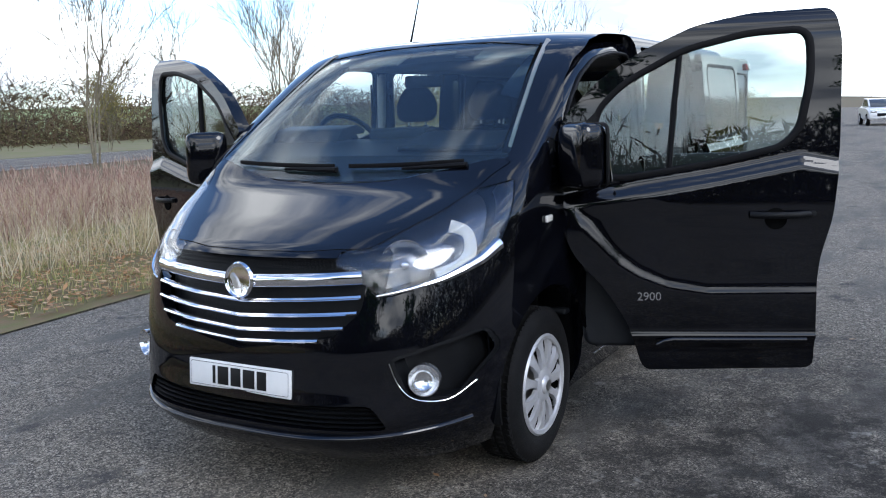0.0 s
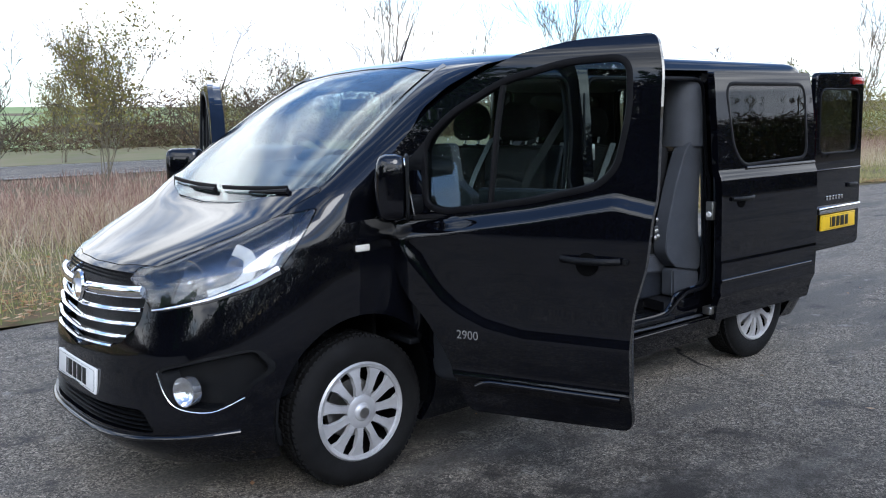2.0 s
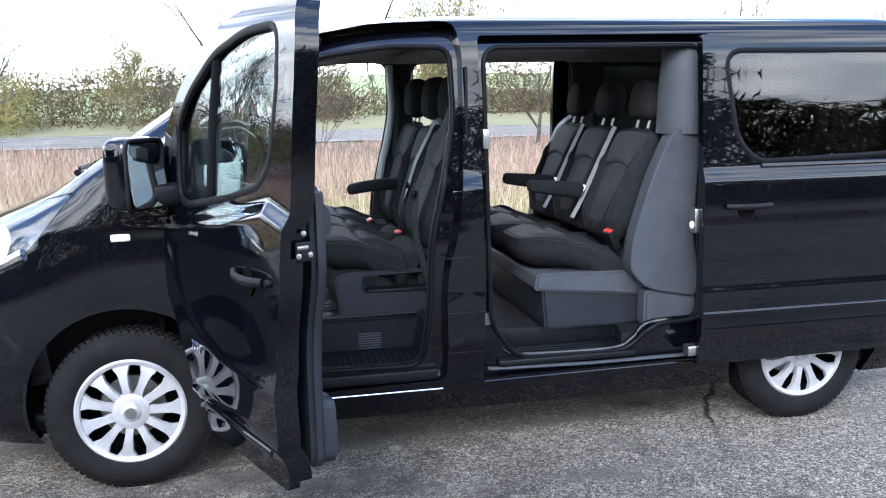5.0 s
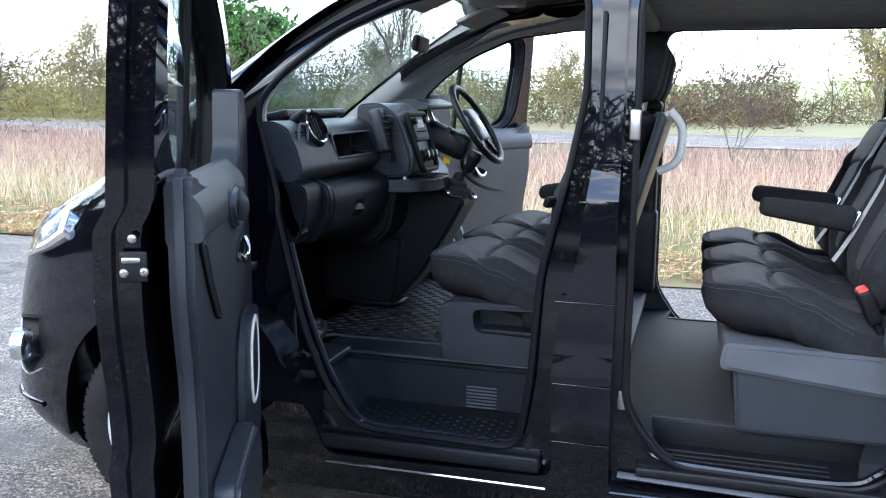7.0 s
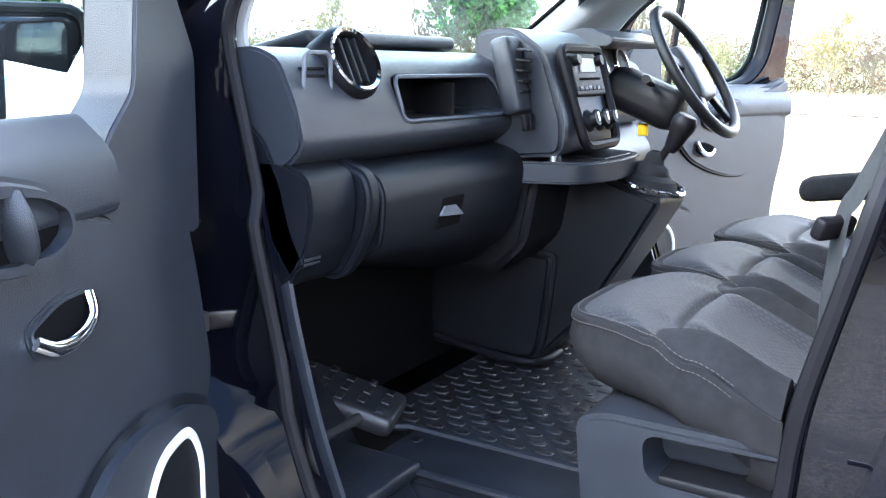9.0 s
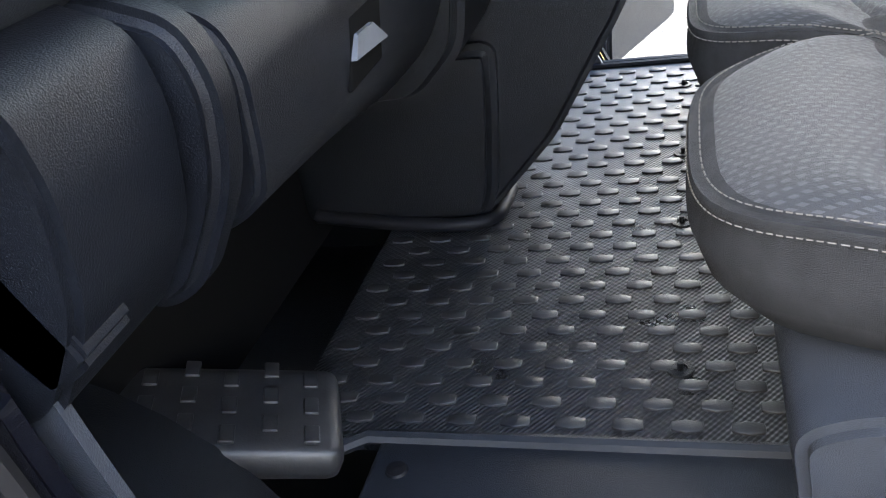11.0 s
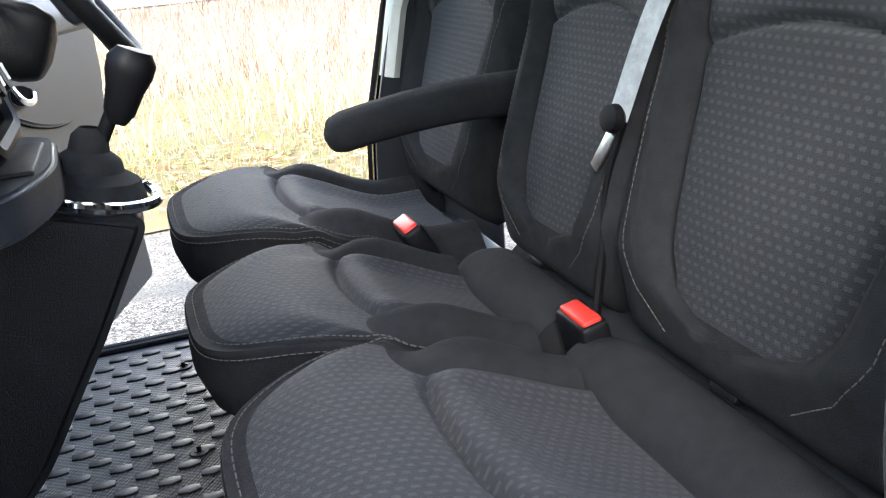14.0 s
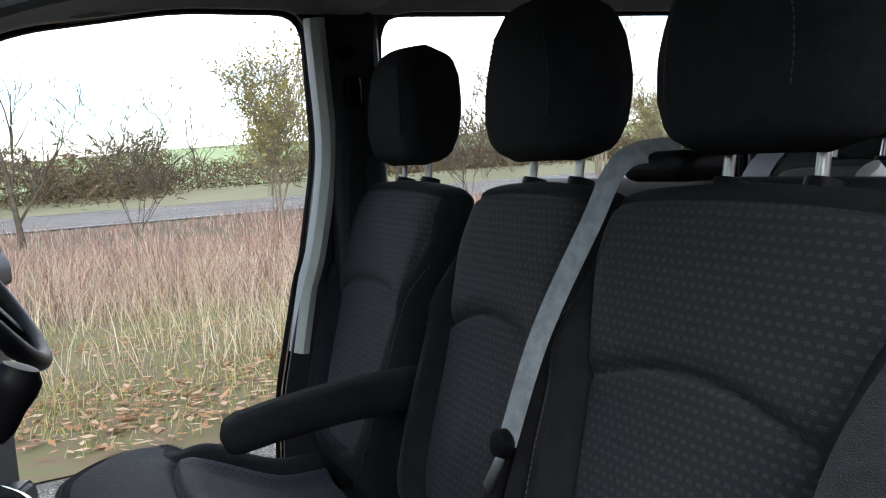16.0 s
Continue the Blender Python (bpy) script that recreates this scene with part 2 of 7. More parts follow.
def ground_mat():
    """Old tarmac: pale worn chippings, dark wet stains, rusty dirt and a darker patch by the van."""
    m = mat("tarmac", (0.074, 0.068, 0.062), 0.85)
    n, l = m.node_tree.nodes, m.node_tree.links
    b = n["Principled BSDF"]
    co = n.new("ShaderNodeTexCoord")

    def noise_(scale, detail, rough, lo, hi, vec=None):
        t = n.new("ShaderNodeTexNoise")
        t.inputs["Scale"].default_value, t.inputs["Detail"].default_value, t.inputs["Roughness"].default_value = scale, detail, rough
        l.new(vec or co.outputs["Object"], t.inputs["Vector"])
        r = n.new("ShaderNodeMapRange")
        r.inputs["From Min"].default_value, r.inputs["From Max"].default_value = lo, hi
        l.new(t.outputs["Fac"], r.inputs["Value"])
        return r.outputs["Result"]

    def mixc(fac, a, bcol):
        q = n.new("ShaderNodeMix")
        q.data_type = "RGBA"
        l.new(fac, q.inputs["Factor"])
        for k, c in ((6, a), (7, bcol)):
            if isinstance(c, tuple):
                q.inputs[k].default_value = (*c, 1)
            else:
                l.new(c, q.inputs[k])
        return q.outputs[2]

    mp = n.new("ShaderNodeMapping")
    mp.inputs["Scale"].default_value = (0.35, 1.3, 1.0)
    l.new(co.outputs["Object"], mp.inputs["Vector"])
    grain = noise_(75.0, 4.0, 0.8, 0.40, 0.66)
    mottle = noise_(16.0, 8.0, 0.85, 0.42, 0.60)
    def stones(scale, stops):
        v = n.new("ShaderNodeTexVoronoi")
        v.inputs["Scale"].default_value = scale
        l.new(co.outputs["Object"], v.inputs["Vector"])
        sp = n.new("ShaderNodeSeparateColor")
        l.new(v.outputs["Color"], sp.inputs[0])
        r = n.new("ShaderNodeValToRGB")
        for k, (at_, c) in enumerate(stops):
            e = r.color_ramp.elements[k] if k < 2 else r.color_ramp.elements.new(at_)
            e.position, e.color = at_, (*c, 1)
        l.new(sp.outputs[0], r.inputs["Fac"])
        return r.outputs["Color"]

    small = stones(150.0, [(0.0, (0.027, 0.024, 0.019)), (1.0, (0.846, 0.750, 0.600)), (0.45, (0.151, 0.133, 0.107)), (0.78, (0.410, 0.359, 0.287))])
    large = stones(62.0, [(0.0, (0.030, 0.026, 0.022)), (1.0, (0.628, 0.550, 0.439)), (0.5, (0.164, 0.144, 0.116)), (0.82, (0.369, 0.321, 0.258))])
    chips = mixc(mottle, mixc(grain, small, (0.063, 0.058, 0.052)), mixc(grain, large, small))
    patch = noise_(0.8, 8.0, 0.7, 0.50, 0.60, mp.outputs["Vector"])
    worn = mixc(patch, chips, mixc(grain, (0.085, 0.078, 0.066), (0.23, 0.213, 0.185)))
    stain = noise_(2.2, 9.0, 0.78, 0.55, 0.64)
    stained = mixc(stain, worn, mixc(grain, (0.017, 0.014, 0.011), (0.058, 0.048, 0.039)))
    # Ragged dark patch about the van's near front corner, darkest at its middle.
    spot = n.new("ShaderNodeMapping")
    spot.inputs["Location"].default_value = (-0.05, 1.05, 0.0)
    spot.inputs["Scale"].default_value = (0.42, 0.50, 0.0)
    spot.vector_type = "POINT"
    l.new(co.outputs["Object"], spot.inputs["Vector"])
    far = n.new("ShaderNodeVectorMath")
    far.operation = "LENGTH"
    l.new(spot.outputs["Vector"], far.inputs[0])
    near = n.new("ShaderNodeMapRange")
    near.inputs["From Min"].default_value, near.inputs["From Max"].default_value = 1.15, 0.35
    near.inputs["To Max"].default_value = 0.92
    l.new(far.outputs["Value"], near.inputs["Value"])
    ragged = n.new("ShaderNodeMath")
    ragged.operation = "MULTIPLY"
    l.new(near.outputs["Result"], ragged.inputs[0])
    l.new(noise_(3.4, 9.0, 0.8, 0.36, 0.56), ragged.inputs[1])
    darkened = mixc(ragged.outputs[0], stained, (0.021, 0.018, 0.015))
    pale = noise_(5.0, 6.0, 0.7, 0.60, 0.75)
    pied = mixc(pale, darkened, (0.40, 0.378, 0.335))
    wob = n.new("ShaderNodeTexNoise")
    wob.inputs["Scale"].default_value, wob.inputs["Detail"].default_value = 1.7, 5.0
    l.new(co.outputs["Object"], wob.inputs["Vector"])
    bend = n.new("ShaderNodeVectorMath")
    bend.operation = "MULTIPLY_ADD"
    bend.inputs[1].default_value = (0.55, 0.55, 0.0)
    l.new(wob.outputs["Color"], bend.inputs[0])
    l.new(co.outputs["Object"], bend.inputs[2])
    vor = n.new("ShaderNodeTexVoronoi")
    vor.feature = "DISTANCE_TO_EDGE"
    vor.inputs["Scale"].default_value = 0.23
    l.new(bend.outputs[0], vor.inputs["Vector"])
    cr = n.new("ShaderNodeMapRange")
    cr.inputs["From Min"].default_value, cr.inputs["From Max"].default_value = 0.0030, 0.0006
    l.new(vor.outputs["Distance"], cr.inputs["Value"])
    some = noise_(0.5, 2.0, 0.5, 0.66, 0.72)
    crack = n.new("ShaderNodeMath")
    crack.operation = "MULTIPLY"
    l.new(cr.outputs["Result"], crack.inputs[0])
    l.new(some, crack.inputs[1])
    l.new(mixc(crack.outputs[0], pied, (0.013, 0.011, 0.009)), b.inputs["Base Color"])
    rg = n.new("ShaderNodeMapRange")
    rg.inputs["To Min"].default_value, rg.inputs["To Max"].default_value = 0.9, 0.55
    l.new(stain, rg.inputs["Value"])
    l.new(rg.outputs["Result"], b.inputs["Roughness"])
    bp = n.new("ShaderNodeBump")
    bp.inputs["Strength"].default_value, bp.inputs["Distance"].default_value = 0.7, 0.008
    l.new(grain, bp.inputs["Height"])
    l.new(bp.outputs["Normal"], b.inputs["Normal"])
    return m


TARMAC = ground_mat()
SOIL = mat("verge_soil", (0.17, 0.115, 0.075), 0.95, noise_scale=0.9, col2=(0.13, 0.12, 0.055), bump=1.0, bump_scale=30.0)
LITTER = mat("leaf_litter", (0.18, 0.12, 0.068), 0.95, noise_scale=5.0, col2=(0.135, 0.14, 0.05), bump=1.0, bump_scale=60.0)
FIELD = mat("green_field", (0.24, 0.32, 0.12), 0.95, noise_scale=0.05, col2=(0.32, 0.37, 0.17))
GREEN = mat("verge_grass", (0.20, 0.20, 0.085), 0.9, noise_scale=0.5, col2=(0.25, 0.21, 0.12))

# ---- mesh helpers ----
def link(name, bm, material, parent=None, label="", smooth=40.0):
    """Makes one mesh object of bm, under parent if given."""
    me = bpy.data.meshes.new(name)
    bm.normal_update()
    bm.to_mesh(me)
    bm.free()
    for mm in material if isinstance(material, (list, tuple)) else [material]:
        me.materials.append(mm)
    if smooth:
        for p in me.polygons:
            p.use_smooth = True
        me.set_sharp_from_angle(angle=radians(smooth))
    ob = new(name, me)
    if parent:
        ob.parent = parent
    if label:
        ob["label"] = label
    return ob


part = link


def empty(name, at, label, category, group="", kind=""):
    e = new(name)
    e.location = at
    e.empty_display_size = 0.1
    return tagged(e, label, category, group, kind)


def rbox(sx, sy, sz, r=0.01, n=2, at=(0, 0, 0), m=None, fn=None, bm=None, uv=False):
    """A box with rounded edges of radius r; n cells a side; fn bends its points. Centred."""
    bm = bm or bmesh.new()
    h = (sx / 2, sy / 2, sz / 2)
    r = min(r, *h) if r else 0.0
    seen = {}
    cuts = []
    for a in range(3):
        inner = h[a] - r
        c = [-h[a], -h[a] + r * 0.3] if r else [-h[a]]
        c += [-inner + 2 * inner * k / n for k in range(n + 1)] if r else [-h[a] + 2 * h[a] * k / n for k in range(1, n)]
        c += [h[a] - r * 0.3, h[a]] if r else [h[a]]
        cuts.append(c)
    uvl = bm.loops.layers.uv.verify() if uv else None

    def vert(p):
        key = tuple(round(v, 6) for v in p)
        if key not in seen:
            q = [max(-h[a] + r, min(h[a] - r, p[a])) for a in range(3)]
            d = Vector([p[a] - q[a] for a in range(3)])
            v = Vector(q) + (d.normalized() * r if d.length > 1e-9 else d)
            if fn:
                v = fn(v)
            if m is not None:
                v = m @ v
            seen[key] = bm.verts.new(v + Vector(at))
        return seen[key]

    for a in range(3):
        b, c = (a + 1) % 3, (a + 2) % 3
        for side in (-1, 1):
            for i in range(len(cuts[b]) - 1):
                for j in range(len(cuts[c]) - 1):
                    q = []
                    for u, w in ((i, j), (i + 1, j), (i + 1, j + 1), (i, j + 1)):
                        p = [0, 0, 0]
                        p[a], p[b], p[c] = side * h[a], cuts[b][u], cuts[c][w]
                        q.append((vert(p), (p[0], p[1]) if a == 2 else ((p[1], p[2]) if a == 0 else (p[0], p[2]))))
                    if side < 0:
                        q.reverse()
                    try:
                        f = bm.faces.new([x[0] for x in q])
                    except ValueError:
                        continue
                    if uv:
                        for lp, x in zip(f.loops, q):
                            lp[uvl].uv = x[1]
    return bm


def prism(pts, axis, lo, hi, bm=None, m=None):
    """A closed prism over the outline pts, drawn across the other two axes, from lo to hi along axis."""
    bm = bm or bmesh.new()
    put = {"x": lambda p, d: (d, p[0], p[1]), "y": lambda p, d: (p[0], d, p[1]), "z": lambda p, d: (p[0], p[1], d)}[axis]
    a = [bm.verts.new(m @ Vector(put(p, lo)) if m else put(p, lo)) for p in pts]
    b = [bm.verts.new(m @ Vector(put(p, hi)) if m else put(p, hi)) for p in pts]
    k = len(pts)
    for i in range(k):
        bm.faces.new((a[i], a[(i + 1) % k], b[(i + 1) % k], b[i]))
    bm.faces.new(a[::-1])
    bm.faces.new(b)
    bmesh.ops.recalc_face_normals(bm, faces=bm.faces)
    return bm


def bevelled(bm, w, seg=2, angle=30):
    es = [e for e in bm.edges if len(e.link_faces) == 2 and e.calc_face_angle(0) > radians(angle)]
    bmesh.ops.bevel(bm, geom=es, offset=w, segments=seg, affect="EDGES", clamp_overlap=True)
    return bm


def round_poly(pts, r=0.03, seg=5):
    """The outline pts with its corners rounded off."""
    out, k = [], len(pts)
    for i in range(k):
        p0, p1, p2 = (Vector(pts[(i + d) % k]) for d in (-1, 0, 1))
        a, b = (p0 - p1), (p2 - p1)
        rr = min(r, a.length * 0.45, b.length * 0.45)
        s, e = p1 + a.normalized() * rr, p1 + b.normalized() * rr
        for j in range(seg + 1):
            t = j / seg
            out.append(tuple((1 - t) ** 2 * s + 2 * t * (1 - t) * p1 + t * t * e))
    return out


def offset_poly(pts, d):
    """The outline pts grown by d (shrunk where d is negative)."""
    k = len(pts)
    area = sum(pts[i][0] * pts[(i + 1) % k][1] - pts[(i + 1) % k][0] * pts[i][1] for i in range(k))
    s = 1 if area > 0 else -1
    out = []
    for i in range(k):
        p0, p1, p2 = (Vector(pts[(i + q) % k]) for q in (-1, 0, 1))
        n1, n2 = Vector(((p1 - p0).y, -(p1 - p0).x)), Vector(((p2 - p1).y, -(p2 - p1).x))
        n = (n1.normalized() + n2.normalized())
        n = n.normalized() if n.length > 1e-6 else n1.normalized()
        out.append(tuple(p1 + n * d * s))
    return out


def tube(path, r, sides=8, closed=False, bm=None, flat=None):
    """A tube along path; flat=(half width, half thickness, up) gives a strap."""
    bm = bm or bmesh.new()
    ps = [Vector(p) for p in path]
    k = len(ps)
    rings, prev = [], None
    for i, p in enumerate(ps):
        t = (ps[(i + 1) % k] - ps[i - 1]) if closed else (ps[min(i + 1, k - 1)] - ps[max(i - 1, 0)])
        t.normalize()
        up = Vector(flat[2]) if flat else (prev or (Vector((0, 0, 1)) if abs(t.z) < 0.9 else Vector((1, 0, 0))))
        a = t.cross(up).normalized()
        b = a.cross(t).normalized()
        prev = b
        w, h = (flat[0], flat[1]) if flat else ((r[i], r[i]) if isinstance(r, (list, tuple)) else (r, r))
        rings.append([bm.verts.new(p + a * w * math.cos(2 * math.pi * j / sides) + b * h * math.sin(2 * math.pi * j / sides)) for j in range(sides)])
    for i in range(k if closed else k - 1):
        q, w = rings[i], rings[(i + 1) % k]
        for j in range(sides):
            bm.faces.new((q[j], q[(j + 1) % sides], w[(j + 1) % sides], w[j]))
    if not closed:
        bm.faces.new(rings[0][::-1])
        bm.faces.new(rings[-1])
    return bm


def bez(pts, n=8):
    """A smooth curve through pts (Catmull-Rom)."""
    ps = [Vector(p) for p in pts]
    out = []
    for i in range(len(ps) - 1):
        a, b, c, d = ps[max(i - 1, 0)], ps[i], ps[i + 1], ps[min(i + 2, len(ps) - 1)]
        for j in range(n):
            t = j / n
            out.append(0.5 * ((2 * b) + (c - a) * t + (2 * a - 5 * b + 4 * c - d) * t * t + (3 * b - a - 3 * c + d) * t ** 3))
    return out + [ps[-1]]


def lathe(profile, sides=32, m=None, bm=None):
    """A profile of (radius, height) turned round z."""
    bm = bm or bmesh.new()
    rings = []
    for r, z in profile:
        if r < 1e-6:
            v = bm.verts.new(m @ Vector((0, 0, z)) if m else (0, 0, z))
            rings.append([v] * sides)
        else:
            rings.append([bm.verts.new(m @ Vector((r * math.cos(2 * math.pi * j / sides), r * math.sin(2 * math.pi * j / sides), z)) if m
                                       else (r * math.cos(2 * math.pi * j / sides), r * math.sin(2 * math.pi * j / sides), z)) for j in range(sides)])
    for a, b in zip(rings, rings[1:]):
        for j in range(sides):
            q = []
            for v in (a[j], a[(j + 1) % sides], b[(j + 1) % sides], b[j]):
                if v not in q:
                    q.append(v)
            if len(q) > 2:
                bm.faces.new(q)
    return bm


def cut(bm_a, bm_b, how="DIFFERENCE", keep_b=False):
    """bm_a less bm_b, or what they share. Frees both, save bm_b with keep_b."""
    obs = []
    for b in (bm_a, bm_b):
        bmesh.ops.recalc_face_normals(b, faces=b.faces)
        me = bpy.data.meshes.new("tmp")
        b.to_mesh(me)
        obs.append(new("tmp", me))
    bm_a.free()
    if not keep_b:
        bm_b.free()
    md = obs[0].modifiers.new("cut", "BOOLEAN")
    md.operation, md.object, md.solver = how, obs[1], "EXACT"
    dg = bpy.context.evaluated_depsgraph_get()
    me = bpy.data.meshes.new_from_object(obs[0].evaluated_get(dg))
    out = bmesh.new()
    out.from_mesh(me)
    for o in obs:
        old = o.data
        bpy.data.objects.remove(o)
        bpy.data.meshes.remove(old)
    bpy.data.meshes.remove(me)
    return out


def joined(*bms):
    """Several bmeshes in one."""
    out = bmesh.new()
    for b in bms:
        me = bpy.data.meshes.new("tmp")
        b.to_mesh(me)
        b.free()
        out.from_mesh(me)
        bpy.data.meshes.remove(me)
    return out


def moved(bm, m):
    bmesh.ops.transform(bm, matrix=m, verts=bm.verts)
    return bm


def mirrored(bm):
    """bm on the other side of the van."""
    bmesh.ops.transform(bm, matrix=Matrix.Diagonal((1, -1, 1, 1)), verts=bm.verts)
    bmesh.ops.reverse_faces(bm, faces=bm.faces)
    return bm

# ---- ground, roads and fields ----
def edge_y(x):
    """Where the tarmac ends and the verge begins."""
    return 3.62 + (0.085 * x if x > 0 else -0.13 * x) + 0.10 * math.sin(x * 1.3) + 0.05 * math.sin(x * 4.1 + 1)


def hill(x, y):
    """Height of the land beyond the main road."""
    return -0.02 + 5.6 * smooth01_(45, 190, y) * (0.55 + 0.45 * smooth01_(-60, 40, x)) + 0.25 * math.sin(x * 0.05) * smooth01_(60, 140, y)


def smooth01_(a, b, v):
    t = max(0.0, min(1.0, (v - a) / (b - a)))
    return t * t * (3 - 2 * t)


def sheet(name, xs, ys, zf, material, label, cat):
    bm = bmesh.new()
    vs = [[bm.verts.new((x, y(x) if callable(y) else y, zf(x, y(x) if callable(y) else y))) for y in ys] for x in xs]
    for a, b in zip(vs, vs[1:]):
        for j in range(len(ys) - 1):
            bm.faces.new((a[j], b[j], b[j + 1], a[j + 1]))
    return tagged(link(name, bm, material), label, cat, kind="structure")


def land(x, y):
    """The rough land, rising a little to the main road."""
    return -0.05 + 0.18 * smooth01_(12, 23, y) if y < 40 else hill(x, y) - 0.05


sheet("ground", [-1800, -300, -120] + [-80 + 5 * k for k in range(41)] + [200, 400, 1800], [-1800, -200, -40, -12, 3, 6, 12, 15, 18, 20.5, 23.2, 31, 36, 45, 60, 80, 105, 130, 160, 190, 230, 400, 1800],
      land, SOIL, "rough brown and green land to the horizon", "ground")
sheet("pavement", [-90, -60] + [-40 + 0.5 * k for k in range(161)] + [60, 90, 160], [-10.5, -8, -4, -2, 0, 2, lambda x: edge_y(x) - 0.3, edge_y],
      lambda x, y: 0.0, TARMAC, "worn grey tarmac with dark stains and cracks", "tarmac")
sheet("road", [-220, -100, -50, 0, 50, 100, 220], [23.6, 28.0, 33.0], lambda x, y: 0.16, TARMAC, "grey main road beyond the verge", "road")
sheet("field", [-200 + 20 * k for k in range(21)], [50 + 10 * k for k in range(15)], lambda x, y: hill(x, y), FIELD, "green field rising to a far hedge", "field")
sheet("verge", [-60 + 2 * k for k in range(71)], [lambda x: edge_y(x) - 0.05, lambda x: edge_y(x) + 0.5, lambda x: edge_y(x) + 2.0, lambda x: edge_y(x) + 4.0], lambda x, y: 0.012 + 0.05 * smooth01_(0, 1.5, y - edge_y(x)), LITTER, "verge of short grass and fallen leaves", "verge")
sheet("far_verge", [-200, -100, -50, 0, 50, 100, 200], [33.1, 35, 39, 44], lambda x, y: 0.17 + 0.3 * smooth01_(34, 44, y), GREEN, "strip of grass beyond the main road", "verge")
for y in (24.0, 32.5):
    sheet("road_line", [-200, 200], [y, y + 0.12], lambda x, yy: 0.166, mat("road_paint", (0.55, 0.55, 0.52), 0.7, noise_scale=3.0, noise_amt=0.2), "worn white edge line", "road line")


# ---- grass, leaves and hedges ----
def island_mat(name, stops, rough=0.9):
    """Plant colour that differs from blade to blade."""
    m = bpy.data.materials.new(name)
    m.use_nodes = True
    n, l = m.node_tree.nodes, m.node_tree.links
    b = n["Principled BSDF"]
    b.inputs["Roughness"].default_value = rough
    b.inputs["Specular IOR Level"].default_value = 0.2
    g = n.new("ShaderNodeNewGeometry")
    r = n.new("ShaderNodeValToRGB")
    for k, c in enumerate(stops):
        e = r.color_ramp.elements[k] if k < 2 else r.color_ramp.elements.new(0.5)
        e.color = (*c, 1)
    for k, e in enumerate(r.color_ramp.elements):
        e.position = k / (len(stops) - 1)
    for e, c in zip(r.color_ramp.elements, stops):
        e.color = (*c, 1)
    l.new(g.outputs["Random Per Island"], r.inputs["Fac"])
    l.new(r.outputs["Color"], b.inputs["Base Color"])
    tr = n.new("ShaderNodeBsdfTranslucent")
    l.new(r.outputs["Color"], tr.inputs["Color"])
    mx = n.new("ShaderNodeMixShader")
    mx.inputs["Fac"].default_value = 0.3
    l.new(b.outputs[0], mx.inputs[1])
    l.new(tr.outputs[0], mx.inputs[2])
    l.new(mx.outputs[0], n["Material Output"].inputs["Surface"])
    return m


rng = np.random.default_rng(7)


def blades(name, xy, z0, hmin, hmax, width, lean, material, label, cat):
    """Many bent blades of grass as one mesh."""
    k = len(xy)
    h = rng.uniform(hmin, hmax, k) * np.array([0.85 + 0.75 * noise.noise((q[0] * 0.8, q[1] * 0.8, 7.0)) for q in xy])
    a = rng.uniform(0, 2 * math.pi, k)
    ld = rng.uniform(0, 2 * math.pi, k)
    ln = rng.uniform(0.1, 1, k) * lean * h
    w = width * rng.uniform(0.6, 1.4, k)
    base = np.column_stack([xy, np.full(k, z0)])
    side = np.column_stack([np.cos(a) * w, np.sin(a) * w, np.zeros(k)])
    mid = base + np.column_stack([np.cos(ld) * ln * 0.35, np.sin(ld) * ln * 0.35, h * 0.55])
    top = base + np.column_stack([np.cos(ld) * ln, np.sin(ld) * ln, h])
    v = np.stack([base - side, base + side, mid + side * 0.7, mid - side * 0.7, top], 1).reshape(-1, 3)
    i = np.arange(k)[:, None] * 5
    quads = (i + np.array([[0, 1, 2, 3]])).tolist()
    tris = (i + np.array([[3, 2, 4]])).tolist()
    me = bpy.data.meshes.new(name)
    me.from_pydata(v.tolist(), [], quads + tris)
    me.materials.append(material)
    return tagged(new(name, me), label, cat, kind="stuff")


def cards(name, pts, size, material, label, cat, flat=0.0, thin=0.45):
    """Many small leaves or twig clumps as one mesh."""
    k = len(pts)
    u = rng.normal(size=(k, 3))
    if flat:
        u[:, 2] *= 1 - flat
    u /= np.linalg.norm(u, axis=1, keepdims=True)
    w = np.cross(u, rng.normal(size=(k, 3)) if not flat else np.tile([0.0, 0.0, 1.0], (k, 1)) + rng.normal(size=(k, 3)) * (1 - flat) * 0.6)
    w /= np.linalg.norm(w, axis=1, keepdims=True) + 1e-9
    s = size * rng.uniform(0.5, 1.5, (k, 1))
    v = np.stack([pts - u * s, pts + w * s * thin, pts + u * s, pts - w * s * thin], 1).reshape(-1, 3)
    me = bpy.data.meshes.new(name)
    me.from_pydata(v.tolist(), [], (np.arange(k)[:, None] * 4 + np.array([[0, 1, 2, 3]])).tolist())
    me.materials.append(material)
    return tagged(new(name, me), label, cat, kind="stuff")


TALL = island_mat("dead_stems", [(0.150, 0.082, 0.063), (0.310, 0.190, 0.150), (0.459, 0.327, 0.246), (0.574, 0.448, 0.333), (0.356, 0.212, 0.173), (0.230, 0.127, 0.098)])
STRAW = island_mat("straw_grass", [(0.667, 0.557, 0.377), (0.513, 0.405, 0.245), (0.319, 0.268, 0.131), (0.557, 0.422, 0.290), (0.712, 0.650, 0.479), (0.376, 0.262, 0.160)])
SHORT = island_mat("short_grass", [(0.209, 0.257, 0.068), (0.405, 0.371, 0.155), (0.581, 0.486, 0.270), (0.230, 0.270, 0.081), (0.297, 0.203, 0.108)])
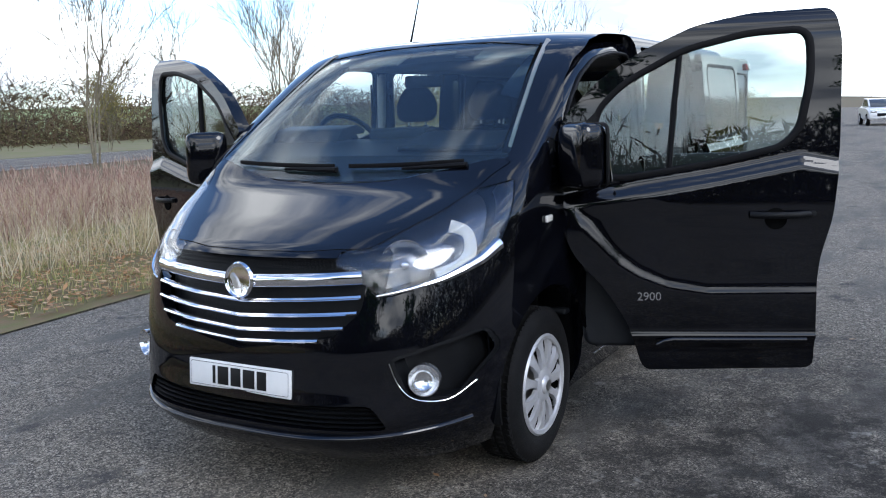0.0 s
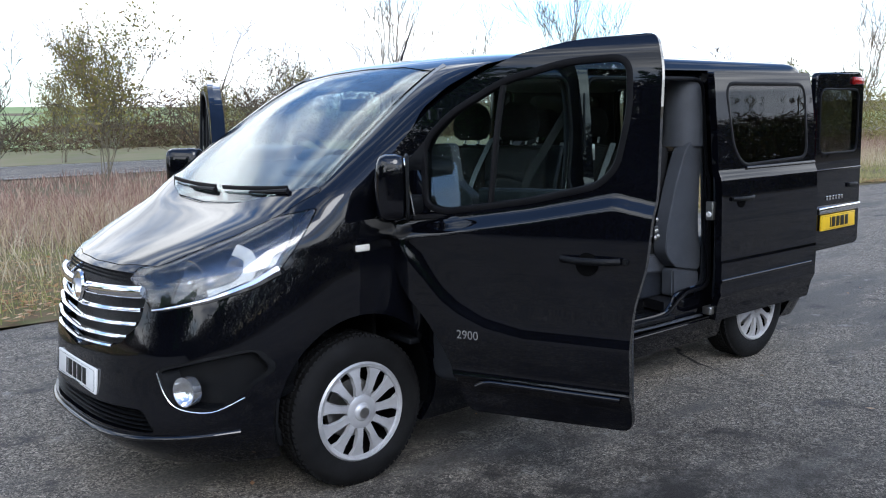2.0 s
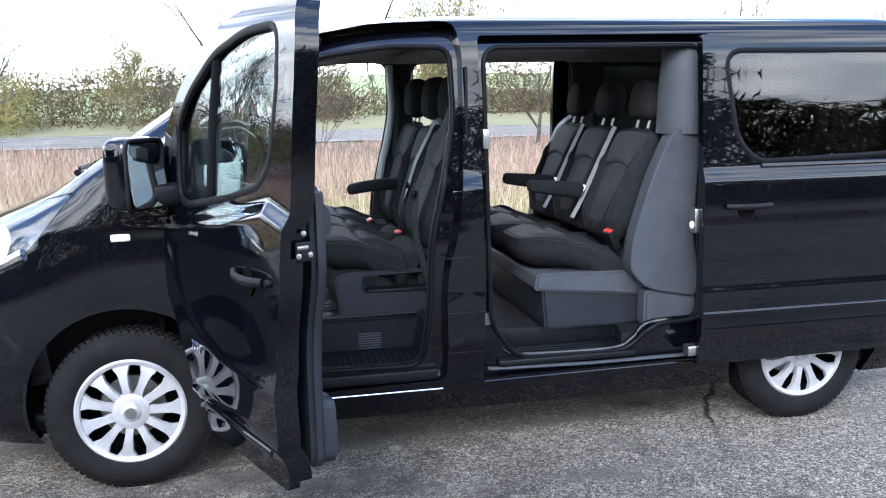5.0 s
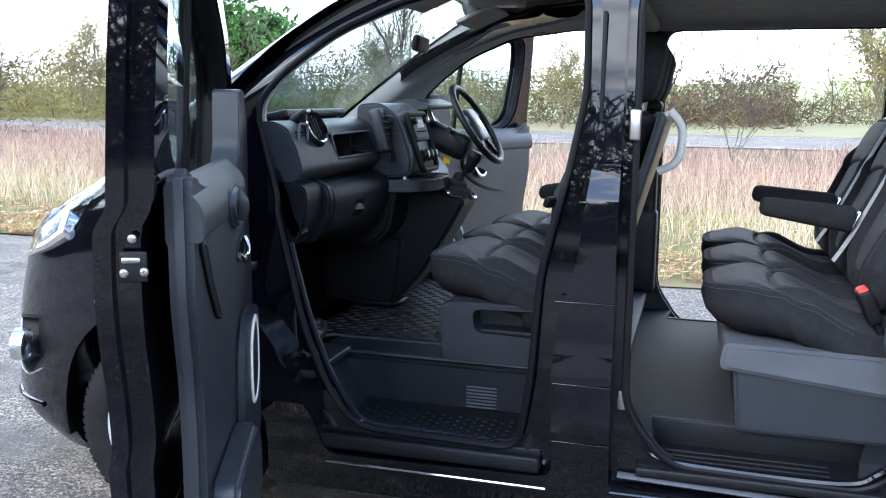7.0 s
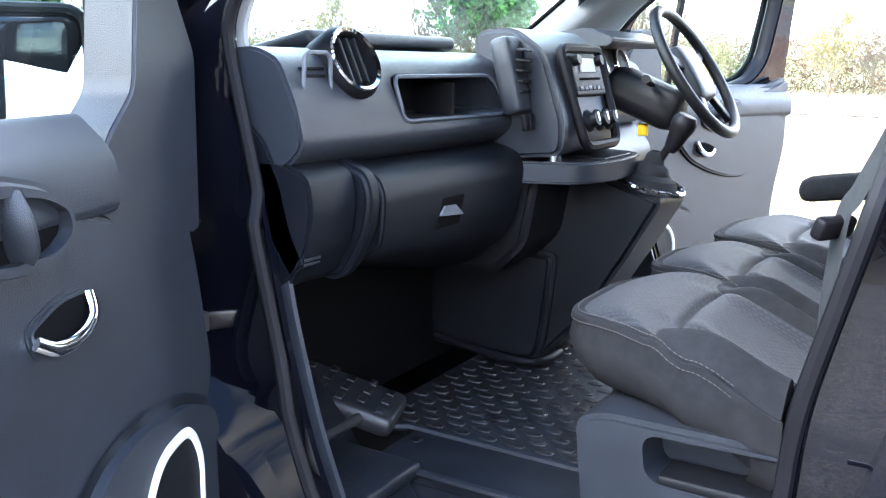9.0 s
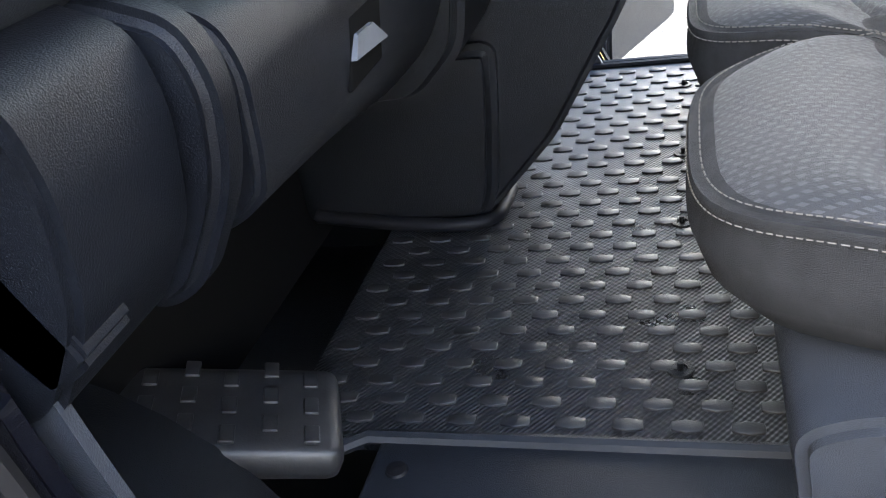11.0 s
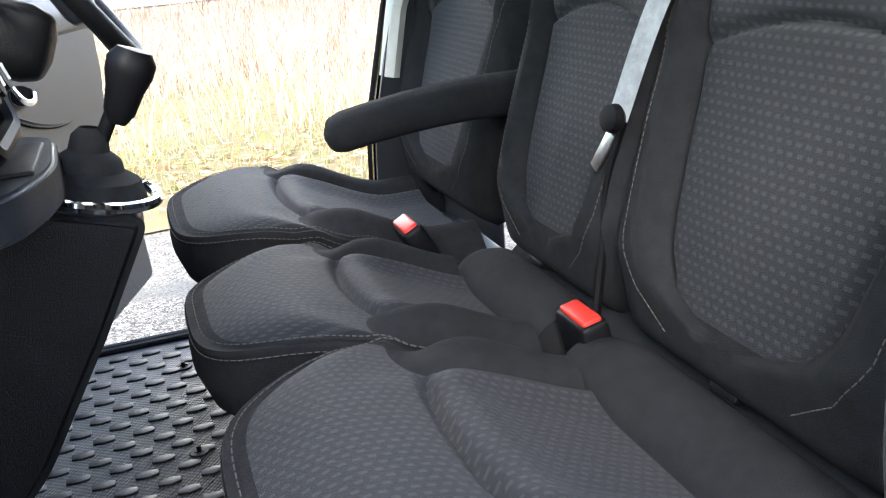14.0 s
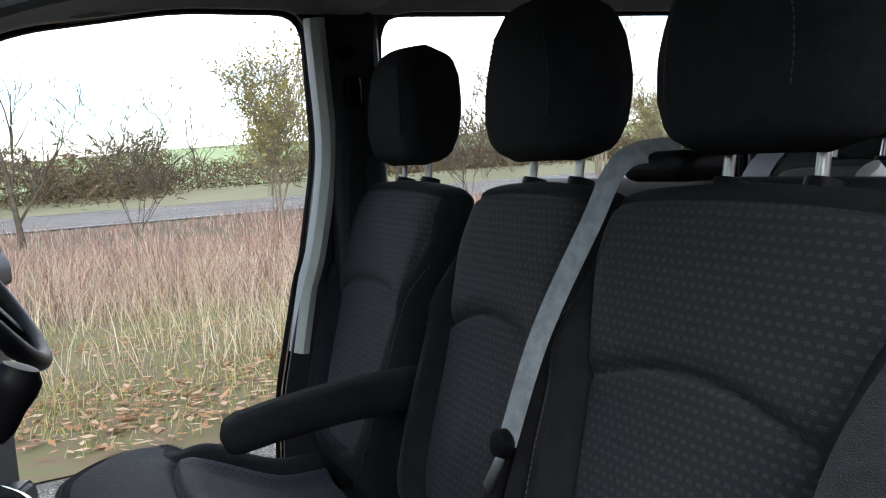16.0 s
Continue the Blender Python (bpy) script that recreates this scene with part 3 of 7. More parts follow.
LEAF = island_mat("fallen_leaves", [(0.324, 0.162, 0.074), (0.540, 0.311, 0.155), (0.203, 0.101, 0.047), (0.702, 0.513, 0.324), (0.432, 0.216, 0.115)])


def scatter(k, x0, x1, d0, d1, clump=0.0):
    x = rng.uniform(x0, x1, k)
    d = d0 + (d1 - d0) * rng.uniform(0, 1, k) ** 1.2
    e = np.array([edge_y(v) for v in x])
    p = np.column_stack([x, e + d])
    if clump:
        keep = np.array([noise.noise((q[0] * clump, q[1] * clump, 3.0)) for q in p]) > rng.uniform(-0.7, 0.25, k)
        p = p[keep]
    return p


blades("short_grass", scatter(85000, -18, 24, 0.05, 4.5, 0.9), 0.03, 0.04, 0.16, 0.004, 0.9, SHORT, "short worn grass on the verge", "grass")
blades("straw_grass", scatter(75000, -26, 34, 1.6, 9.0, 0.5), 0.02, 0.15, 0.60, 0.0042, 0.8, STRAW, "pale dry grass", "grass")
blades("dead_stems", scatter(120000, -46, 52, 4.0, 11.5, 0.45), 0.0, 0.22, 0.78, 0.0055, 0.85, TALL, "tall red-brown dead weeds", "weeds")
low_xy = scatter(60000, -46, 56, 9.0, 18.5, 0.30)
blades("low_straw", low_xy, np.array([land(0, q[1]) for q in low_xy]), 0.10, 0.34, 0.010, 0.6, TALL, "low dry weeds towards the main road", "weeds")
lv = scatter(46000, -14, 18, 0.0, 3.4, 0.9)
cards("fallen_leaves", np.column_stack([lv, rng.uniform(0.03, 0.085, len(lv))]), 0.038, LEAF, "brown leaves lying on the verge", "leaves", 0.85)
rd = np.column_stack([rng.uniform(-6, 6, 60), rng.uniform(-3.6, 3.5, 60), np.full(60, 0.006)])
cards("tarmac_leaves", rd, 0.02, LEAF, "a few brown leaves on the tarmac", "leaves", 0.97)


HEDGE = island_mat("hedge_twigs", [(0.055, 0.036, 0.026), (0.15, 0.105, 0.066), (0.115, 0.105, 0.045), (0.22, 0.175, 0.095), (0.12, 0.070, 0.050), (0.075, 0.055, 0.034)])
OLIVE = island_mat("olive_twigs", [(0.22, 0.20, 0.07), (0.32, 0.27, 0.10), (0.17, 0.18, 0.05), (0.26, 0.19, 0.10)])
DARK = island_mat("thicket_twigs", [(0.035, 0.03, 0.02), (0.07, 0.06, 0.035), (0.05, 0.06, 0.025), (0.09, 0.075, 0.04)])
IVY = island_mat("ivy_leaves", [(0.04, 0.11, 0.03), (0.07, 0.17, 0.045), (0.11, 0.24, 0.06), (0.03, 0.07, 0.02)], 0.55)
BARK = mat("bark", (0.085, 0.07, 0.05), 0.95, noise_scale=6.0, noise_amt=0.4, bump=0.8, bump_scale=40.0)
PALE_BARK = mat("pale_bark", (0.17, 0.145, 0.10), 0.9, noise_scale=6.0, noise_amt=0.35, bump=0.8, bump_scale=40.0)


def hedge(name, x0, x1, y, depth, h0, h1, k, size, material, label):
    """A ragged hedge: twigs heaped in uneven mounds."""
    k = int(k * 3.3)
    x = rng.uniform(x0, x1, k)
    top = np.array([h0 + (h1 - h0) * (0.5 + 0.5 * noise.noise((v * 0.13, y * 0.1, 0.5))) + 0.5 * noise.noise((v * 0.7, y, 2.0)) for v in x])
    f = rng.uniform(0, 1, k)
    dd = rng.normal(size=k) * depth * 0.5 * np.sqrt(np.maximum(0.05, 1 - f ** 2))
    p = np.column_stack([x, y + dd, f * top * rng.uniform(0.75, 1.08, k)])
    return cards(name, p, size * 1.15, material, label, "hedge", thin=0.10)


hedge("hedge", -70, 6, 42, 5, 2.2, 4.6, 22000, 0.20, HEDGE, "brown leafless hedge beyond the main road")
hedge("hedge", 14, 95, 47, 6, 2.6, 5.6, 16000, 0.22, HEDGE, "tall leafless hedge beyond the main road")
hedge("hedge", 0, 60, 46, 5, 1.2, 2.6, 10000, 0.20, HEDGE, "brown leafless hedge beyond the main road")
hedge("olive_bushes", -60, -8, 36, 4, 1.2, 3.6, 12000, 0.16, OLIVE, "olive-green scrub beside the main road")
hedge("far_hedge", -150, 150, 185, 8, 1.0, 3.0, 7000, 0.6, HEDGE, "far dark hedge along the hilltop")
hedge("roadside_hedge", 26, 90, 15.5, 4, 1.6, 4.0, 12000, 0.14, OLIVE, "scrub beside the tarmac")
hedge("lane_hedge", 34, 95, -10.5, 3, 1.5, 4.0, 9000, 0.14, OLIVE, "scrub along the lane")
hedge("back_hedge", -50, 70, -16.5, 4, 3.0, 4.9, 26000, 0.30, DARK, "tall dark thicket on the other side of the tarmac")
hedge("thicket", -40, -27, -4, 13, 5.5, 8.5, 13000, 0.34, DARK, "tall dark thicket where the tarmac ends")
hedge("front_hedge", -75, -20, 17, 7, 1.5, 5.0, 14000, 0.16, HEDGE, "dense leafless thicket")


def grow(bm, p, d, length, r, depth, out, spread, rs):
    """A limb that forks into thinner ones."""
    pts, rad = [p], [r]
    q, dd = Vector(p), Vector(d).normalized()
    n = 4 if depth > 1 else 3
    for k in range(n):
        dd = (dd + Vector((rs.gauss(0, 0.12), rs.gauss(0, 0.12), 0.06 + rs.gauss(0, 0.05)))).normalized()
        q = q + dd * (length / n)
        pts.append(q.copy())
        rad.append(r * (1 - 0.55 * (k + 1) / n))
    tube(pts, rad, 5 if depth > 2 else 3, bm=bm)
    if depth == 0:
        out.append(q.copy())
        return
    kids = rs.randint(3, 4) if depth > 1 else rs.randint(3, 5)
    for c in range(kids):
        f = rs.uniform(0.35, 1.0) if c else 1.0
        at = pts[min(n, int(f * n))]
        side = Vector((rs.gauss(0, 1), rs.gauss(0, 1), rs.gauss(0.2, 0.5))).normalized()
        grow(bm, at, (dd + side * spread).normalized(), length * rs.uniform(0.5, 0.75), max(0.008, r * 0.5), depth - 1, out, spread, rs)


def tree(name, seed, height, stems, bark, label, leaves=None, leaf_size=0.05, per=6, spread=0.75, thick=0.035, at=(0, 0, 0)):
    rs = random.Random(seed)
    root = empty(name, at, label, "tree")
    bm, ends = bmesh.new(), []
    for k in range(stems):
        a = rs.uniform(0, 2 * math.pi)
        lean = rs.uniform(0.02, 0.28) if stems > 1 else 0.04
        grow(bm, Vector((rs.uniform(-0.15, 0.15) * (stems > 1), rs.uniform(-0.15, 0.15) * (stems > 1), -0.1)), Vector((math.cos(a) * lean, math.sin(a) * lean, 1)), height * rs.uniform(0.42, 0.58), thick * height / 6 * rs.uniform(0.7, 1.2), 4, ends, spread, rs)
    part("trunk", bm, bark, root, "", 0)
    if leaves:
        pts = np.array([[*(e + Vector((rs.gauss(0, 0.14), rs.gauss(0, 0.14), rs.gauss(0, 0.12))))] for e in ends for _ in range(per)])
        c = cards("crown", pts, leaf_size, leaves, "", "")
        c.parent = root
        for key in ("category", "label", "kind"):
            if key in c:
                del c[key]
    return root


birch = tree("bare_tree", 3, 7.5, 4, PALE_BARK, "tall leafless tree with several pale stems", spread=0.55, at=(15.5, 20.8, 0))
oak = tree("bare_tree", 11, 5.4, 1, BARK, "leafless tree with spreading crooked branches", spread=0.95, thick=0.085, at=(0.3, 19.0, 0))
willow = tree("willow_bush", 21, 4.2, 5, PALE_BARK, "yellowish bush with fine upright twigs", OLIVE, 0.045, 5, 0.6, 0.02, (9.0, 34.5, 0))
ivy = tree("ivy_tree", 31, 6.2, 5, BARK, "tree covered in dark green ivy", IVY, 0.13, 15, 0.85, 0.04, (-18.5, 34.5, 0))
thorn = tree("thorn_bush", 41, 3.2, 4, BARK, "grey leafless thorn bush", spread=0.9, thick=0.02, at=(2.6, 19.0, 0))


def plant(proto, x, y, turn, size):
    copy_thing(proto, Matrix.Translation((x, y, 0)) @ pose(0, 0, 0, 0, 0, turn) @ Matrix.Scale(size, 4))


for x, y, a, k in ((26, 21.5, 40, 1.1), (33, 34, 90, 1.0), (44, 36, 10, 1.2), (-24, 40, 70, 1.3), (-33, 35, 200, 1.2), (14, 44, 120, 1.1), (-42, 22, 20, 1.1), (60, 22, 220, 1.1), (38, 16, 300, 0.9), (-28, 20, 150, 1.0), (-16, 44, 10, 1.4), (-50, 38, 80, 1.3)):
    plant(birch, x, y, a, k)
for x, y, a, k in ((9, 20.5, 190, 0.9), (-6.5, 21, 20, 1.2), (-22, 34.5, 100, 1.2), (-30, 22, 30, 1.1), (-11, 34, 260, 1.3), (-38, 36, 160, 1.4), (30, 45, 10, 1.2), (52, 40, 130, 1.2), (70, 36, 220, 1.2), (-19, 19, 330, 1.1), (10, 60, 60, 1.3)):
    plant(oak, x, y, a, k)
for x, y, a, k in ((5.6, 19.4, 40, 1.05), (-12, 34.5, 60, 1.1), (16, 35, 150, 1.0), (-20, 36, 220, 1.2), (28, 35, 10, 1.1), (40, 20, 90, 1.0), (-4, 36, 300, 1.0), (-27, 34, 20, 1.3), (22, 38, 200, 1.2)):
    plant(willow, x, y, a, k)
for x, y, a, k in ((11, 20.4, 80, 1.0), (-12, 20, 200, 1.1), (19, 35, 300, 1.1), (30, 18, 20, 1.2), (-2, 35, 140, 1.2)):
    plant(thorn, x, y, a, k)
for x, y, a, k in ((-26, 15, 120, 1.1), (-20, -21, 20, 1.0), (12, -22, 140, 0.9), (-30, -8.5, 60, 1.75), (-33, 0.5, 200, 1.6)):
    plant(ivy, x, y, a, k)
for x, y, a, k in ((-8, -24, 10, 1.2), (3, -22, 130, 1.1), (22, -23, 220, 1.2), (34, -21, 60, 1.1), (-31, -12, 80, 2.2), (-34, 5, 150, 2.0)):
    plant(oak, x, y, a, k)


# ---- road sign and parked car ----
def road_sign(x, y):
    root = empty("road_sign", (x, y, 0), "triangular warning sign with a red border on a grey post", "road sign")
    part("post", tube([(0, 0, -0.1), (0, 0, 3.6)], 0.045, 12), STEEL, root, "grey steel post")
    tri = [(-0.62, 3.05), (0.62, 3.05), (0.0, 4.15)]
    part("red_plate", moved(prism(round_poly(tri, 0.10, 4), "y", -0.03, -0.015), pose(0, 0, 0, 0, 0, 25)), RED, root, "red border")
    part("white_plate", moved(prism(round_poly(offset_poly(tri, -0.13), 0.05, 4), "y", -0.036, -0.031), pose(0, 0, 0, 0, 0, 25)), WHITE_PLATE, root, "white panel")
    part("symbol_bar", moved(rbox(0.07, 0.004, 0.34, 0.002, 1, (0, -0.039, 3.42)), pose(0, 0, 0, 0, 0, 25)), INK, root)


road_sign(-34.0, 34.0)
CAR_WHITE = mat("white_car_paint", (0.72, 0.73, 0.74), 0.3, coat=0.8, noise_scale=2.0, noise_amt=0.04)


def parked_car(m):
    root = empty("parked_car", (0, 0, 0), "white hatchback parked at the lane's edge", "car")
    low = bevelled(prism(round_poly([(-2.0, 0.32), (-2.05, 0.62), (-1.95, 0.82), (-1.05, 0.98), (1.75, 1.02), (2.0, 0.92), (2.02, 0.32)], 0.10, 4), "y", -0.86, 0.86), 0.07, 3)
    part("body", low, CAR_WHITE, root, "white body")
    part("roof", bevelled(prism(round_poly([(-0.85, 0.98), (-0.15, 1.43), (1.25, 1.47), (1.85, 1.0)], 0.12, 4), "y", -0.70, 0.70), 0.06, 3), CAR_WHITE, root)
    part("windscreen", bevelled(prism([(-0.80, 1.0), (-0.20, 1.38), (-0.23, 1.40), (-0.86, 1.01)], "y", -0.62, 0.62), 0.004, 1), PRIVACY, root)
    for sd in (-1, 1):
        part("side_window", prism(round_poly([(-0.55, 1.02), (-0.08, 1.36), (1.15, 1.39), (1.50, 1.03)], 0.06), "y", *sorted((sd * 0.698, sd * 0.712))), PRIVACY, root)
        part("headlight", rbox(0.24, 0.32, 0.14, 0.04, 2, (-1.92, sd * 0.62, 0.76)), LAMP_WHITE, root)
        for wx in (-1.28, 1.28):
            wl_ = part("wheel", lathe([(0.0, -0.09), (0.31, -0.09), (0.325, -0.06), (0.325, 0.06), (0.31, 0.10), (0.21, 0.10)], 28, pose(wx, sd * 0.80, 0.325, -90 * sd)), TYRE, root)
            part("rim", lathe([(0.21, 0.095), (0.19, 0.08), (0.05, 0.09), (0.0, 0.095)], 20, pose(wx, sd * 0.80, 0.325, -90 * sd)), SILVER, wl_)
    part("grille", rbox(0.06, 0.9, 0.16, 0.02, 2, (-2.02, 0, 0.58)), PLASTIC, root)
    part("plate", rbox(0.02, 0.52, 0.11, 0.004, 1, (-2.06, 0, 0.46)), WHITE_PLATE, root)
    root.matrix_basis = m
    return root


parked_car(pose(52.0, 1.0, 0, 0, 0, 12))

# ---- the van: one smooth outer skin, from which the panels are cut ----
# height, nose, half width, plan roundness, where the side begins, tail
SKIN = [
    (0.20, -0.82, 0.850, 2.9, 0.10, 3.66), (0.28, -0.92, 0.885, 2.9, 0.10, 3.68), (0.36, -0.95, 0.905, 2.9, 0.10, 3.70),
    (0.44, -0.94, 0.915, 2.9, 0.10, 3.70), (0.52, -0.925, 0.922, 2.9, 0.10, 3.70), (0.66, -0.91, 0.928, 2.9, 0.10, 3.70),
    (0.80, -0.885, 0.930, 2.8, 0.10, 3.70), (0.93, -0.855, 0.927, 2.7, 0.10, 3.70), (1.00, -0.805, 0.924, 2.7, 0.10, 3.70),
    (1.05, -0.70, 0.921, 3.0, 0.13, 3.70), (1.10, -0.58, 0.920, 3.5, 0.17, 3.70), (1.16, -0.43, 0.917, 4.2, 0.23, 3.70),
    (1.22, -0.29, 0.914, 5.2, 0.30, 3.69), (1.30, -0.17, 0.910, 6.0, 0.34, 3.69), (1.38, -0.055, 0.905, 5.8, 0.42, 3.68),
    (1.46, 0.06, 0.900, 5.4, 0.48, 3.68), (1.55, 0.19, 0.894, 5.0, 0.60, 3.67), (1.64, 0.32, 0.886, 4.8, 0.73, 3.66),
    (1.72, 0.44, 0.880, 4.6, 0.86, 3.66), (1.79, 0.555, 0.873, 4.3, 0.99, 3.65), (1.84, 0.645, 0.864, 3.9, 1.12, 3.64),
    (1.875, 0.73, 0.850, 3.5, 1.33, 3.62), (1.900, 0.83, 0.825, 3.1, 1.45, 3.58), (1.920, 0.96, 0.765, 2.7, 1.60, 3.53),
    (1.935, 1.10, 0.66, 2.5, 1.72, 3.46), (1.946, 1.27, 0.49, 2.4, 1.85, 3.36), (1.952, 1.45, 0.27, 2.3, 1.95, 3.24), (1.954, 1.70, 0.012, 2.0, 2.05, 3.10),
]


def crom(rows, k):
    a = np.array(rows, float)
    out = []
    for i in range(len(a) - 1):
        p0, p1, p2, p3 = a[max(i - 1, 0)], a[i], a[i + 1], a[min(i + 2, len(a) - 1)]
        for j in range(k):
            t = j / k
            out.append(0.5 * (2 * p1 + (p2 - p0) * t + (2 * p0 - 5 * p1 + 4 * p2 - p3) * t * t + (3 * p1 - p0 - 3 * p2 + p3) * t ** 3))
    return np.array(out + [a[-1]])


LEVELS = crom(SKIN, 3)


def level(z):
    return [np.interp(z, LEVELS[:, 0], LEVELS[:, c]) for c in range(1, 6)]


def smooth01(a, b, v):
    t = max(0.0, min(1.0, (v - a) / (b - a)))
    return t * t * (3 - 2 * t)


def swage(x, z):
    """How far the pressed lines of the side stand out from its plain curve."""
    if z > 1.5 or z < 0.3:
        return 0.0
    zw = np.interp(x, [0.2, 0.5, 0.9, 1.25, 1.45], [1.15, 1.185, 1.245, 1.31, 1.27])
    a = 0.026 * (1 - smooth01(zw - 0.075, zw - 0.008, z))
    zc = np.interp(x, [0.1, 0.24, 0.40, 0.50, 0.58, 0.70, 0.87, 1.35, 1.6, 3.6], [1.26, 1.12, 0.95, 0.84, 0.785, 0.735, 0.705, 0.705, 0.70, 0.70])
    d = z - zc
    b = 0.0 if d <= 0 else -0.015 * max(0.0, 1 - d / 0.36) * (1 - math.exp(-d / 0.035))
    c = -0.02 * (1 - smooth01(0.44, 0.52, z)) + 0.008 * smooth01(0.50, 0.505, z) * (1 - smooth01(0.52, 0.535, z))
    return (a + b + c) * smooth01(0.18, 0.34, x) * (1 - 0.35 * smooth01(1.4, 1.5, x))


def side_y(x, z):
    """Half width of the skin at x and z."""
    x0, w, n, xs, xr = level(z)
    if x <= x0:
        return 0.0
    f = 1.0 if x >= xs else max(0.0, 1 - ((xs - x) / (xs - x0)) ** n) ** (1 / n)
    return w * f + swage(x, z)


def flat_y(x, z):
    """Half width of the doors, whose sides run straight on to the windscreen pillar."""
    return level(z)[1] + swage(x, z) if z > 1.2 else side_y(x, z) + (level(z)[1] + swage(x, z) - side_y(x, z)) * smooth01(1.0, 1.2, z)


def nose_x(y, z):
    """Where the skin's front lies at y and z."""
    x0, w, n, xs, xr = level(z)
    return xs - (xs - x0) * max(0.0, 1 - min(1, abs(y) / w) ** n) ** (1 / n)


def skin_grid(pressed=True, t=0.0):
    front = [math.pi / 2 * (k / 22) for k in range(23)]
    rows = []
    for z, x0, w, n, xs, xr in LEVELS:
        if t:
            k = 1 - smooth01(1.88, 1.95, z)
            x0 += t * k * (1.0 + 0.6 * smooth01(1.0, 1.1, z))
            xr -= t * k
            w *= 1 - t / 0.92
            z -= t * smooth01(1.55, 1.93, z)
        half = []
        for th in front:
            c, s = max(0.0, math.cos(th)), math.sin(th)
            half.append((xs - (xs - x0) * c ** (2 / n), w * s ** (2 / n)))
        re = min(0.10, (xr - xs) * 0.2)
        for k in range(1, 41):
            half.append((xs + (xr - re - xs) * k / 40, w))
        for k in range(1, 7):
            th = math.pi / 2 * k / 6
            half.append((xr - re + re * math.sin(th) ** 0.6, w - min(0.10, w * 0.4) * (1 - math.cos(th) ** 0.6)))
        for k in range(1, 4):
            half.append((xr, (w - min(0.10, w * 0.4)) * (1 - k / 3)))
        pts = [(x, -(y + swage(x, z) * (1 if pressed and y > 0.8 * w and x < xr - 0.05 else 0)), z) for x, y in half]
        pts += [(x, -y, zz) for x, y, zz in pts[-2:0:-1]]
        rows.append(pts)
    return np.array(rows)


GRID = skin_grid()
PLAIN = skin_grid(False)
_du = np.roll(PLAIN, -1, 1) - np.roll(PLAIN, 1, 1)
_dv = np.gradient(PLAIN, axis=0)
NORM = np.cross(_du, _dv)
NORM /= np.linalg.norm(NORM, axis=2, keepdims=True) + 1e-12
if NORM[10, 40, 1] > 0:
    NORM = -NORM
for _ in range(3):
    up, down = np.vstack([NORM[:1], NORM[:-1]]), np.vstack([NORM[1:], NORM[-1:]])
    NORM = NORM * 2 + up + down + np.roll(NORM, 1, 1) + np.roll(NORM, -1, 1)
    NORM /= np.linalg.norm(NORM, axis=2, keepdims=True)


def skin(t0, t1):
    """The closed sheet of the skin between the depths t0 and t1 below its outside."""
    bm = bmesh.new()
    r, c, _ = GRID.shape
    lay = []
    for t in (t0, t1):
        g = GRID - NORM * t if t < 0.015 else skin_grid(False, t)
        lay.append([[bm.verts.new(p) for p in row] for row in g.tolist()])
    for a in range(r - 1):
        for b in range(c):
            d = (b + 1) % c
            bm.faces.new((lay[0][a][b], lay[0][a][d], lay[0][a + 1][d], lay[0][a + 1][b]))
            bm.faces.new((lay[1][a][b], lay[1][a + 1][b], lay[1][a + 1][d], lay[1][a][d]))
    for b in range(c):
        d = (b + 1) % c
        bm.faces.new((lay[0][0][b], lay[1][0][b], lay[1][0][d], lay[0][0][d]))
    bm.faces.new(lay[0][-1])
    bm.faces.new(lay[1][-1][::-1])
    return bm


def side_patch(t0, t1, x0, x1, z0, z1, nx, nz):
    """A finer stretch of the near side between the depths t0 and t1."""
    bm = bmesh.new()
    lay = [[[bm.verts.new((x, -(flat_y(x, z) - t), z)) for x in [x0 + (x1 - x0) * i / nx for i in range(nx + 1)]] for z in [z0 + (z1 - z0) * k / nz for k in range(nz + 1)]] for t in (t0, t1)]
    for a in range(nz):
        for b in range(nx):
            bm.faces.new((lay[0][a][b], lay[0][a][b + 1], lay[0][a + 1][b + 1], lay[0][a + 1][b]))
            bm.faces.new((lay[1][a][b], lay[1][a + 1][b], lay[1][a + 1][b + 1], lay[1][a][b + 1]))
    for a in range(nz):
        for b in (0, nx):
            bm.faces.new((lay[0][a][b], lay[1][a][b], lay[1][a + 1][b], lay[0][a + 1][b]))
    for b in range(nx):
        for a in (0, nz):
            bm.faces.new((lay[0][a][b], lay[1][a][b], lay[1][a][b + 1], lay[0][a][b + 1]))
    bmesh.ops.recalc_face_normals(bm, faces=bm.faces)
    return bm


def both(pts, lo, hi):
    """Prisms along y over the outline on both sides of the van."""
    return joined(prism(pts, "y", -hi, -lo), prism(pts, "y", lo, hi))


DOOR = round_poly([(0.235, 1.14), (0.245, 1.465), (0.42, 1.64), (0.59, 1.748), (0.82, 1.848), (1.05, 1.892), (1.39, 1.902), (1.42, 1.77), (1.415, 1.31),
                   (1.385, 1.02), (1.338, 0.86), (1.325, 0.72), (1.33, 0.36), (0.60, 0.345), (0.53, 0.57), (0.43, 0.73), (0.30, 0.87), (0.245, 1.0)], 0.05, 4)
DOOR_IN = round_poly([(0.36, 1.44), (0.451, 1.54), (0.623, 1.665), (0.832, 1.752), (1.12, 1.79), (1.37, 1.786), (1.380, 1.5), (1.33, 1.231), (1.27, 0.976),
                      (1.251, 0.649), (1.215, 0.43), (0.70, 0.44), (0.605, 0.59), (0.540, 0.76), (0.485, 0.95), (0.437, 1.15), (0.400, 1.30)], 0.06, 5)
